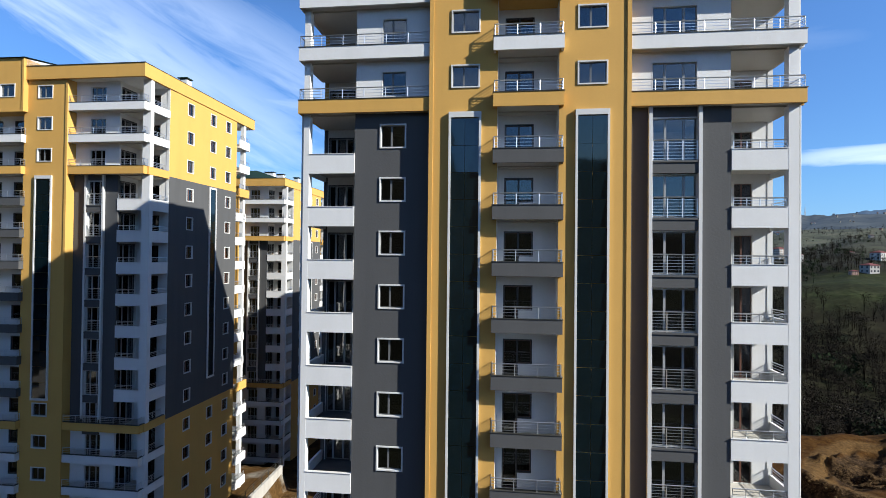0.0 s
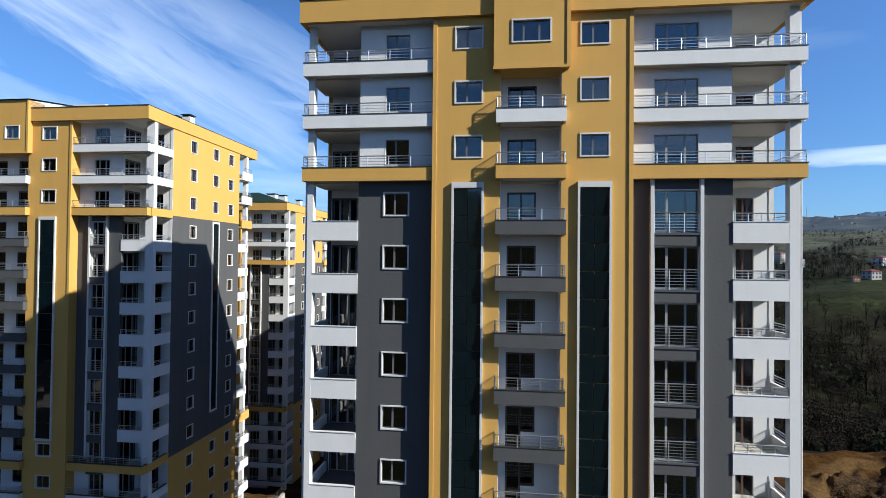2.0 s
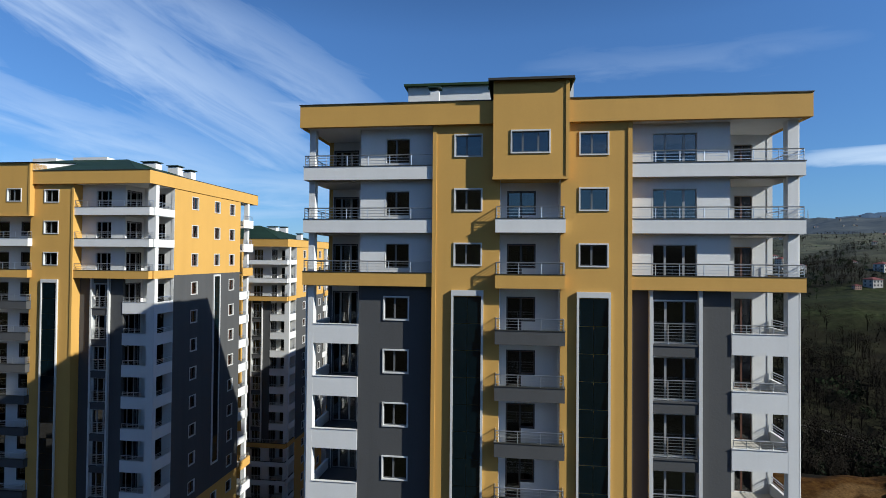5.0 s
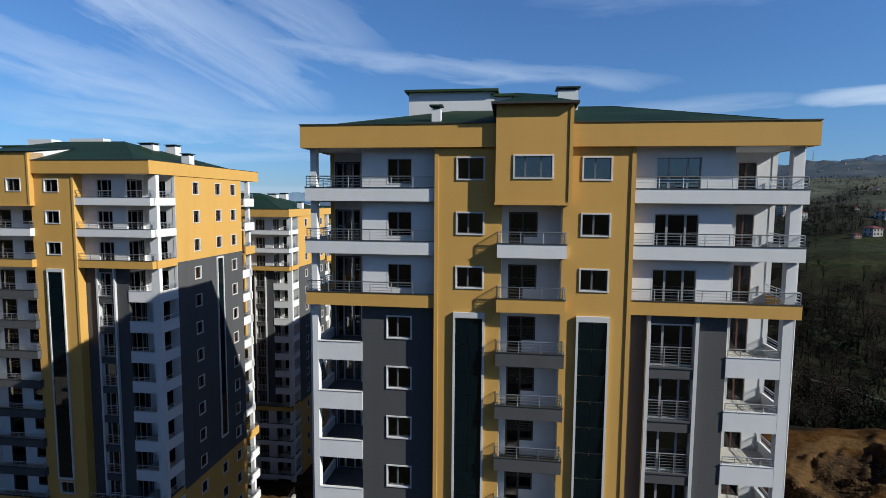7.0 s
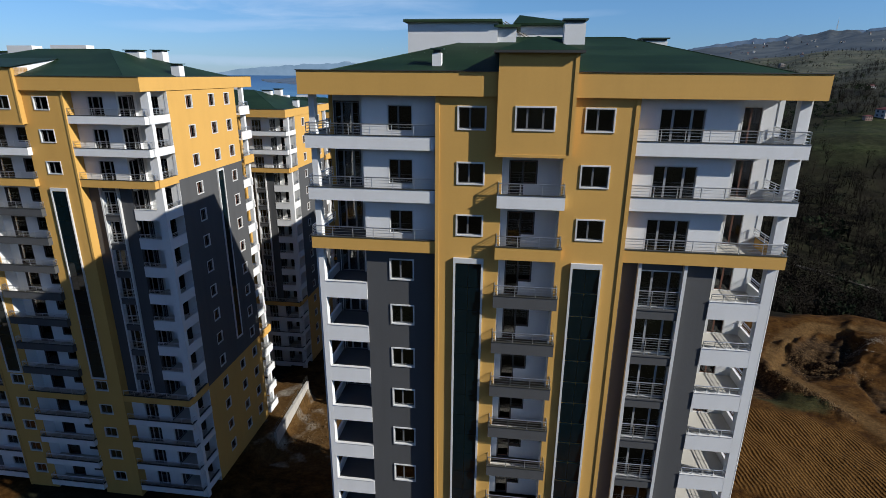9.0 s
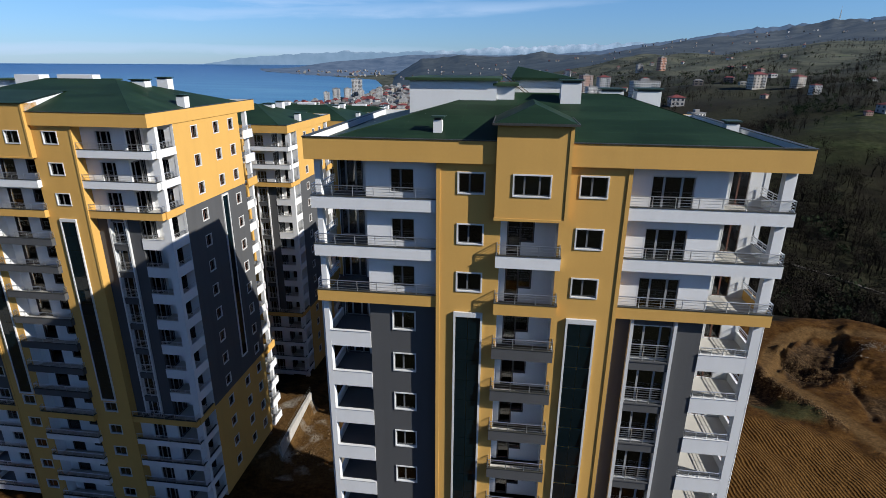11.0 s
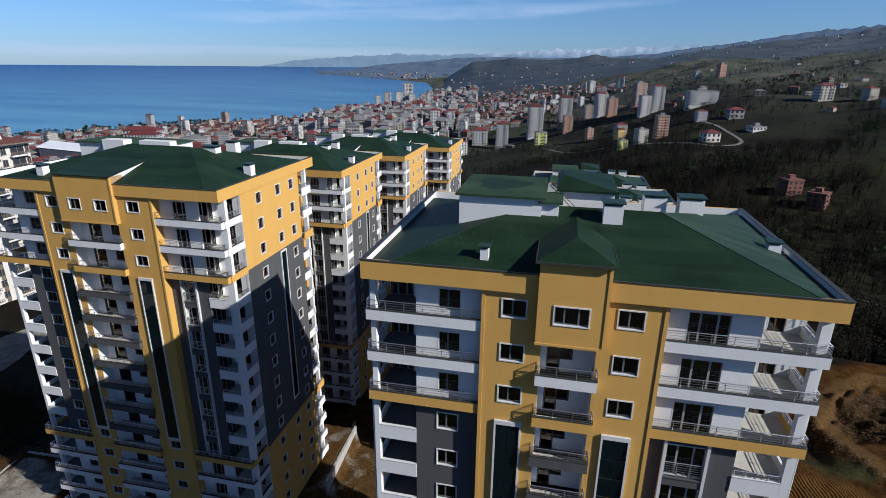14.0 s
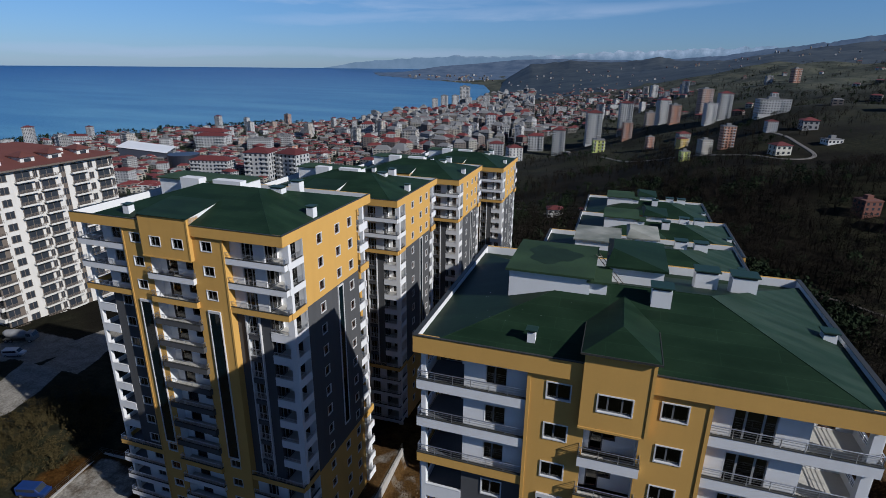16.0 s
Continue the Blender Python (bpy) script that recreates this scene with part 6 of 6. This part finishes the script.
while len(town_trees) < 3600 and tries < 40000:
    tries += 1
    th, d = radians(rng.uniform(-58, 8)), rng.uniform(260, 1700)
    x, y = d * math.sin(th), d * math.cos(th)
    if float(land(x, y)) > SEA + 2 and min((x - a) ** 2 + (y - b) ** 2 for a, b in taken) > 13 ** 2 and not (-90 < x < 30 and y < 175) and (d < 420 or float(town_of(np.array(x), np.array(y))) > 0.3):
        town_trees.append((x, y, rng.uniform(0.8, 1.5)))
for i in range(420):
    y = rng.uniform(430, 1100)
    x = float(np.interp(y, COAST_Y, COAST_X)) + rng.uniform(28, 75)
    if float(land(x, y)) > SEA + 1.5 and rng.random() < 0.4 + 0.6 * float(wave(np.array(x), np.array(y), 60, 1.0) > 0):
        town_trees.append((x, y, rng.uniform(1.2, 2.2)))
scatter("town_trees", "dark green trees between the houses of the town", "trees", ever_models, town_trees, EVERG)
bank = []
for i in range(360):
    a, q = rng.uniform(0, 6.28), rng.random() ** 0.5
    x, y = -94 + 12 * q * math.cos(a), 53 + 13 * q * math.sin(a)
    if float(near_line(np.array(x), np.array(y), ROAD)) > 6.5 and x < -82.5:
        bank.append((x, y, rng.uniform(0.5, 1.1)))
scatter("bank_saplings", "thin leafless saplings on the roadside bank", "saplings", bare_models, [(x, y, 0.45 + 0.25 * s) for x, y, s in bank[::9]], DRY)
scatter("bank_shrubs", "dry brown shrubs on the roadside bank", "shrubs", bush_models, bank, DRY)

# ---------------------------------------------------------------- the cream tower across the road
CREAM = surface("cream_render", (0.55, 0.53, 0.49), 0.85, 0.07, 0.4, 6, 0.2, streak=0.12)
TAUPE = surface("taupe_render", (0.13, 0.105, 0.085), 0.85, 0.1, 0.4, 6, 0.2)


def cream_tower(label, x, y, z, turn, floors=13, w=30.0, d=35.5):
    """Origin: the corner that faces the estate; the fronts run along -x and +y."""
    T = thing("apartment_building", label, "building", "flats across the road", pose(x, y, z, 0, 0, turn))
    h = floors * 3.0
    bm = bmesh.new()
    box(bm, -w, 0, 0, d, -4, h)
    part("wall", bm, CREAM, T)
    bm = bmesh.new()
    box(bm, -2.6, 0.05, -0.05, 2.4, -4, h - 0.3)
    part("corner_panel", bm, TAUPE, T, "taupe corner strip")
    bm = bmesh.new()
    hip(bm, w, d, h + 0.5, 4.2, 1.5)
    part("roof", bm, BROWN_ROOF, T, "brown hipped tile roof", pose(-w / 2, d / 2, 0))
    bm = bmesh.new()
    box(bm, -w - 1.5, 1.5, -1.5, d + 1.5, h, h + 0.45)
    part("eaves", bm, TAUPE, T)
    for q in ((-6, 5, 1.0, 3.4), (-12, 9, 1.3, 5.2), (-20, 7, 1.0, 4.2), (-3, 14, 0.9, 2.6), (-4, 24, 1.0, 3.2), (-7, 31, 1.2, 3.6)):
        bm = bmesh.new()
        box(bm, q[0] - q[2] / 2, q[0] + q[2] / 2, q[1] - 0.5, q[1] + 0.5, h, h + q[3])
        part("chimney", bm, CREAM, T)
    # dormers along the eaves
    for px, py, turn_ in ((-3.2, 6.2, 90), (-3.2, 14.0, 90), (-3.2, 20.9, 90), (-3.2, 28.6, 90), (-6.0, 3.0, 0), (-13.5, 3.0, 0), (-21.0, 3.0, 0)):
        bm = bmesh.new()
        box(bm, -1.7, 1.7, -1.6, 2.6, h + 0.4, h + 2.5)
        dormer = part("dormer", bm, CREAM, T, "cream dormer in the tiled roof", pose(px, py, 0, 0, 0, turn_))
        bm = bmesh.new()
        hip(bm, 3.4, 4.6, h + 2.75, 1.0, 0.4)
        part("dormer_roof", bm, BROWN_ROOF, dormer, m=pose(0, 0.5, 0))
        bm = bmesh.new()
        box(bm, -0.8, 0.8, -1.66, -1.603, h + 0.9, h + 2.1)
        part("dormer_window", bm, DARK_WIN, dormer)
    # narrow dark strips between the bays
    for cy in (3.6, 21.0):
        bm = bmesh.new()
        box(bm, 0.003, 0.06, cy - 0.55, cy + 0.55, -4, h - 0.3)
        part("facade_strip", bm, TAUPE, T, "narrow taupe strip between the bays")
    for k in range(floors):
        f = 3.0 * k
        for cx in (-1.3, -9.5, -17.0, -25.0):
            bm = bmesh.new()
            box(bm, cx - 2.1, cx + 2.1, -1.3, -0.003, f - 0.15, f + 0.02)
            box(bm, cx - 2.1, cx + 2.1, -1.3, -1.2, f + 0.02, f + 0.85)
            box(bm, cx - 2.1, cx - 2.0, -1.2, -0.003, f + 0.02, f + 0.85)
            box(bm, cx + 2.0, cx + 2.1, -1.2, -0.003, f + 0.02, f + 0.85)
            part("balcony", bm, CREAM, T)
        for cy in (1.6, 11.0, 16.8, 25.0, 32.2):
            bm = bmesh.new()
            box(bm, 0.003, 1.2, cy - 2.3, cy + 2.3, f - 0.15, f + 0.02)
            box(bm, 1.1, 1.2, cy - 2.3, cy + 2.3, f + 0.02, f + 0.28)
            bal = part("balcony", bm, CREAM, T)
            bm = bmesh.new()
            for zz in (0.45, 0.65, 0.85, 1.05):
                box(bm, 1.12, 1.17, cy - 2.3, cy + 2.3, f + zz - 0.035, f + zz + 0.035)
            for i in range(7):
                box(bm, 1.11, 1.18, cy - 2.28 + i * 0.76 - 0.03, cy - 2.28 + i * 0.76 + 0.03, f + 0.28, f + 1.08)
            part("railing", bm, TAUPE, bal, "dark metal balcony railing")
        for cx, ww in ((-1.3, 2.2), (-5.2, 1.5), (-9.5, 3.2), (-13.3, 1.5), (-17.0, 3.2), (-21.0, 1.5), (-25.0, 3.2)):
            tall = 0.1 if abs(cx) in (1.3, 9.5, 17.0, 25.0) else 0.9
            bm = bmesh.new()
            box(bm, cx - ww / 2, cx + ww / 2, -0.05, 0.0, f + tall, f + 2.35)
            part("window", bm, DARK_WIN, T)
        for cy, ww in ((1.6, 2.8), (6.2, 2.0), (11.0, 3.4), (14.0, 0.9), (16.8, 3.4), (20.8, 1.3), (25.0, 3.4), (28.6, 1.2), (32.2, 3.4), (34.8, 0.9)):
            tall = 0.1 if cy in (1.6, 11.0, 16.8, 25.0, 32.2) else 0.7
            bm = bmesh.new()
            box(bm, 0.0, 0.09, cy - ww / 2, cy + ww / 2, f + tall, f + 2.35)
            pane_ = part("window", bm, DARK_WIN, T)
            bm = bmesh.new()
            for yy in (cy - ww / 2, cy, cy + ww / 2):
                box(bm, 0.0, 0.12, yy - 0.07, yy + 0.07, f + tall, f + 2.35)
            box(bm, 0.0, 0.16, cy - ww / 2 - 0.12, cy + ww / 2 + 0.12, f + tall - 0.14, f + tall)
            part("frame", bm, TAUPE, pane_)
    return T


cream = cream_tower("cream tower of flats with a brown tiled roof", -153.9, 89.0, -6.4, -3)
cream.matrix_basis = cream.matrix_basis @ Matrix.Scale(1.1, 4)

# ---------------------------------------------------------------- yards, walls, fences
def retaining_wall(line, top, foot, label):
    T = thing("retaining_wall", label, "wall")
    for (ax, ay), (bx, by) in zip(line, line[1:]):
        L = math.hypot(bx - ax, by - ay)
        bm = bmesh.new()
        box(bm, 0, L, -0.2, 0.2, foot, top)
        a = math.degrees(math.atan2(by - ay, bx - ax))
        part("wall_section", bm, CONCRETE, T, m=pose(ax, ay, 0, 0, 0, a))
        n = int(L / 2)
        for i in range(n + 1):
            bm = bmesh.new()
            tube(bm, (L * i / n, 0, top), (L * i / n, 0, top + 1.1), 0.035, 5)
            part("fence_post", bm, GUTTER, T, m=pose(ax, ay, 0, 0, 0, a))
        for zz in (0.4, 0.75, 1.1):
            bm = bmesh.new()
            tube(bm, (0, 0, top + zz), (L, 0, top + zz), 0.022, 4)
            part("fence_rail", bm, GUTTER, T, m=pose(ax, ay, 0, 0, 0, a))
    return T


retaining_wall([(-31.2, 72.2), (-30.8, 59.0)], 0.15, -4.0, "raw concrete retaining wall with a thin railing")
retaining_wall([(-66.0, 55.0), (-79.6, 54.2), (-78.4, 45.0), (-77.4, 36.0)], 0.3, -2.0, "low concrete wall round a gravel yard")


# ---------------------------------------------------------------- vehicles by the road
PAINT_BLUE = surface("blue_paint", (0.01, 0.03, 0.12), 0.35, 0.1, 1.5, 20, 0.0)
PAINT_WHITE = surface("white_paint", (0.55, 0.55, 0.55), 0.35, 0.08, 1.5, 20, 0.0)
PAINT_GREY = surface("dusty_grey_paint", (0.20, 0.20, 0.20), 0.6, 0.2, 1.5, 12, 0.05)
RUBBER = surface("tyre_rubber", (0.015, 0.015, 0.016), 0.85, 0.2, 4, 30, 0.1)


def wheel(parent, x, y, r=0.48, w=0.3):
    bm = bmesh.new()
    tube(bm, (x, y - w / 2, r), (x, y + w / 2, r), r, 16)
    ty = part("wheel", bm, RUBBER, parent)
    bm = bmesh.new()
    tube(bm, (x, y - w / 2 - 0.02, r), (x, y + w / 2 + 0.02, r), r * 0.55, 12)
    part("rim", bm, STEEL, ty)


def cab(parent, x0, x1, w, z0, z1, mat):
    bm = bmesh.new()
    prof = ((x0, z0), (x1, z0), (x1, z0 + (z1 - z0) * 0.5), (x1 - 0.45, z1), (x0, z1))
    a = [bm.verts.new((x, -w / 2, z)) for x, z in prof]
    b = [bm.verts.new((x, w / 2, z)) for x, z in prof]
    bm.faces.new(a)
    bm.faces.new(b[::-1])
    for i in range(5):
        bm.faces.new((a[(i + 1) % 5], a[i], b[i], b[(i + 1) % 5]))
    bmesh.ops.recalc_face_normals(bm, faces=bm.faces[:])
    bev(bm, 0.06)
    c = part("cab", bm, mat, parent)
    bm = bmesh.new()
    zm = z0 + (z1 - z0) * 0.55
    poly(bm, (x1 + 0.005, -w * 0.42, zm), (x1 + 0.005, w * 0.42, zm), (x1 - 0.40, w * 0.38, z1 - 0.12), (x1 - 0.40, -w * 0.38, z1 - 0.12))
    part("windscreen", bm, DARK_WIN, c)
    for s in (-1, 1):
        bm = bmesh.new()
        y = s * (w / 2 + 0.004)
        box(bm, x0 + 0.25, x1 - 0.6, y - 0.004, y + 0.004, zm, z1 - 0.15)
        part("side_window", bm, DARK_WIN, c)
    return c


def lorry(x, y, turn, paint, label, drum=False):
    T = thing("lorry", label, "truck", m=pose(x, y, float(land(x, y)) + 0.03, 0, 0, turn))
    cab(T, 2.0, 4.0, 2.3, 0.7, 2.75, paint)
    bm = bmesh.new()
    box(bm, -4.0, 3.9, -0.9, 0.9, 0.55, 0.9)
    part("chassis", bm, GUTTER, T)
    bm = bmesh.new()
    if drum:
        n = 18
        prof = ((-3.9, 0.55), (-3.2, 0.95), (-1.2, 1.2), (0.6, 1.15), (1.7, 0.7))
        rings_ = [[bm.verts.new((px, r * math.cos(2 * math.pi * i / n), 2.05 + 0.08 * (-px) + r * math.sin(2 * math.pi * i / n))) for i in range(n)] for px, r in prof]
        for a, b in zip(rings_, rings_[1:]):
            for i in range(n):
                bm.faces.new((a[i], a[(i + 1) % n], b[(i + 1) % n], b[i]))
        bm.faces.new(rings_[0][::-1])
        bm.faces.new(rings_[-1])
        part("mixer_drum", bm, PAINT_GREY, T)
    else:
        box(bm, -4.0, 1.8, -1.15, 1.15, 0.95, 1.1)
        for q in ((-4.0, 1.8, -1.15, -1.07), (-4.0, 1.8, 1.07, 1.15), (-4.0, -3.92, -1.07, 1.07), (1.72, 1.8, -1.07, 1.07)):
            box(bm, *q, 1.1, 1.9)
        part("load_bed", bm, paint, T)
    for wx in (2.9, -1.9, -3.1):
        for wy in (-1.0, 1.0):
            wheel(T, wx, wy)
    return T


def van(x, y, turn, paint, label):
    T = thing("van", label, "van", m=pose(x, y, float(land(x, y)) + 0.03, 0, 0, turn))
    bm = bmesh.new()
    prof = ((-2.3, 0.35), (2.3, 0.35), (2.35, 0.95), (1.55, 1.15), (1.0, 1.85), (-2.25, 1.9))
    a = [bm.verts.new((px, -0.9, pz)) for px, pz in prof]
    b = [bm.verts.new((px, 0.9, pz)) for px, pz in prof]
    bm.faces.new(a)
    bm.faces.new(b[::-1])
    for i in range(6):
        bm.faces.new((a[(i + 1) % 6], a[i], b[i], b[(i + 1) % 6]))
    bmesh.ops.recalc_face_normals(bm, faces=bm.faces[:])
    bev(bm, 0.07)
    c = part("body", bm, paint, T)
    for s in (-1, 1):
        bm = bmesh.new()
        y_ = s * 0.906
        box(bm, -2.0, 0.95, y_ - 0.004, y_ + 0.004, 1.2, 1.7)
        part("side_window", bm, DARK_WIN, c)
    bm = bmesh.new()
    poly(bm, (1.56, -0.78, 1.17), (1.56, 0.78, 1.17), (1.04, 0.74, 1.82), (1.04, -0.74, 1.82))
    part("windscreen", bm, DARK_WIN, c)
    for wx in (1.45, -1.5):
        for wy in (-0.82, 0.82):
            wheel(T, wx, wy, 0.34, 0.2)
    return T


lorry(-143.5, 84.5, 20, PAINT_GREY, "dusty grey concrete mixer lorry parked by the road", True)
van(-135.5, 77.5, 25, PAINT_WHITE, "small white van parked by the road")
van(-81.3, 43.6, 15, PAINT_BLUE, "small blue van parked beside the gravel yard")

# ---------------------------------------------------------------- the sports hall by the shore road
def hall(x, y, turn):
    d = math.hypot(x, y)
    T = thing("sports_hall", "low hall with a slanting white metal roof", "hall", m=pose(*shrink(x, y, float(land(x, y))), 0, 0, turn) @ Matrix.Scale(0.72, 4))
    bm = bmesh.new()
    a = [bm.verts.new(p) for p in ((-38, -30, -8), (38, -30, -8), (38, 30, -8), (-38, 30, -8), (-38, -30, 24), (38, -30, 12), (38, 30, 14), (-38, 30, 26))]
    for f in ((0, 1, 5, 4), (1, 2, 6, 5), (2, 3, 7, 6), (3, 0, 4, 7)):
        bm.faces.new([a[i] for i in f])
    part("wall", bm, surface("dark_cladding", (0.03, 0.035, 0.05), 0.5, 0.1, 0.1, 1, 0.0), T)
    bm = bmesh.new()
    top = [(-40, -32, 24.6), (40, -32, 12.2), (40, 32, 14.2), (-40, 32, 26.6)]
    a = [bm.verts.new(p) for p in top] + [bm.verts.new((px, py, pz + 1.2)) for px, py, pz in top]
    for f in ((3, 2, 1, 0), (4, 5, 6, 7), (0, 1, 5, 4), (1, 2, 6, 5), (2, 3, 7, 6), (3, 0, 4, 7)):
        bm.faces.new([a[i] for i in f])
    part("roof", bm, surface("white_metal_roof", (0.62, 0.63, 0.64), 0.5, 0.08, 0.05, 1, 0.0), T)
    return T


hall(-590, 555, 30)
bm = bmesh.new()
tube(bm, (0, 0, -8), (0, 0, 17), 17, 28)
drum = thing("round_block", "dark round office block", "building", m=pose(-470, 490, float(land(-470, 490))))
part("wall", bm, surface("dark_blue_cladding", (0.018, 0.02, 0.03), 0.4, 0.1, 0.1, 1, 0.0), drum)

# ---------------------------------------------------------------- a ladder left on the nearest roof
def ladder(a, b, width, label):
    T = thing("ladder", label, "ladder")
    a, b = Vector(a), Vector(b)
    side = (b - a).cross(Vector((0, 0, 1))).normalized() * width / 2
    for s in (-1, 1):
        bm = bmesh.new()
        tube(bm, a + side * s, b + side * s, 0.03, 6)
        part("stile", bm, TAUPE, T)
    n = int((b - a).length / 0.3)
    for i in range(1, n):
        bm = bmesh.new()
        p = a.lerp(b, i / n)
        tube(bm, p - side, p + side, 0.022, 5)
        part("rung", bm, CONCRETE, T)
    return T


ladder((0.74, 37.3, 49.6), (-1.2, 39.7, 50.95), 0.34, "wooden ladder leaning on the rooftop stair head")


# ---------------------------------------------------------------- stones turned up by the earthworks
def stones(name, label, line, width, n, size, mat, seed):
    """Loose angular stones strewn along a line on the soil."""
    r = random.Random(seed)
    vs, fs = [], []
    for _ in range(n):
        i = r.randrange(len(line) - 1)
        t = r.random()
        x = line[i][0] + (line[i + 1][0] - line[i][0]) * t + r.gauss(0, width)
        y = line[i][1] + (line[i + 1][1] - line[i][1]) * t + r.gauss(0, width)
        if x > 0:
            x, y = x * EW, y * EW
        z = float(land(x, y))
        s = size * r.uniform(0.4, 1.0) * (1 + 1.5 * (r.random() < 0.06))
        o = len(vs)
        for px, py, pz in ((1, 0, 0.1), (0.2, 1, 0), (-1, 0.3, 0.1), (-0.2, -1, 0), (0.1, 0.1, 0.9), (0, 0, -0.8)):
            vs.append((x + s * (px + r.uniform(-0.3, 0.3)), y + s * (py + r.uniform(-0.3, 0.3)), z + 0.05 + s * (pz + r.uniform(-0.2, 0.2))))
        for a, b in ((0, 1), (1, 2), (2, 3), (3, 0)):
            fs.append((o + a, o + b, o + 4))
            fs.append((o + b, o + a, o + 5))
    me = bpy.data.meshes.new(name)
    me.from_pydata(vs, [], fs)
    me.materials.append(mat)
    return tagged(new(name, me), label, "stones", kind="stuff")


CLOD = foliage_material("clods_of_earth", (0.045, 0.026, 0.012), (0.08, 0.05, 0.024), (0.13, 0.088, 0.046))
GRAVEL = foliage_material("pale_gravel", (0.08, 0.065, 0.045), (0.15, 0.125, 0.095), (0.24, 0.21, 0.17))
stones("rubble", "brown clods and stones beside the wheel track", BERM, 0.9, 1500, 0.12, CLOD, 3)
stones("rubble", "loose earth and stones in the dug pit", RUBBLE, 2.4, 2600, 0.13, CLOD, 4)
stones("gravel_heap", "pale gravel spilled on the bank", [(67.5, 101.8), (70.2, 101.3), (75.4, 104.7)], 1.5, 700, 0.12, GRAVEL, 5)
stones("rubble", "loose brown stones in the yard between the towers", [(-28.5, 70), (-27.5, 62), (-25, 60)], 1.6, 500, 0.13, CLOD, 6)


# scraps left on the nearest roof
r_ = random.Random(12)
vs, fs = [], []
for _ in range(18):
    x, y = r_.uniform(-8.5, -2.4), 29.4 + 5.2 * r_.random()
    z, q = 47.6 + 0.27 * (y - 28.95) + 0.012, r_.uniform(0.015, 0.04)
    o = len(vs)
    a = r_.uniform(0, 3)
    for k in range(4):
        vs.append((x + q * math.cos(a + 1.57 * k), y + q * math.sin(a + 1.57 * k), z + 0.27 * q * math.sin(a + 1.57 * k)))
    vs.append((x, y, z + q * 0.6))
    fs += [(o + k, o + (k + 1) % 4, o + 4) for k in range(4)]
me = bpy.data.meshes.new("roof_scraps")
me.from_pydata(vs, [], fs)
me.materials.append(TRIM)
tagged(new("roof_scraps", me), "small white scraps of rubble on the green roof", "debris", kind="stuff")
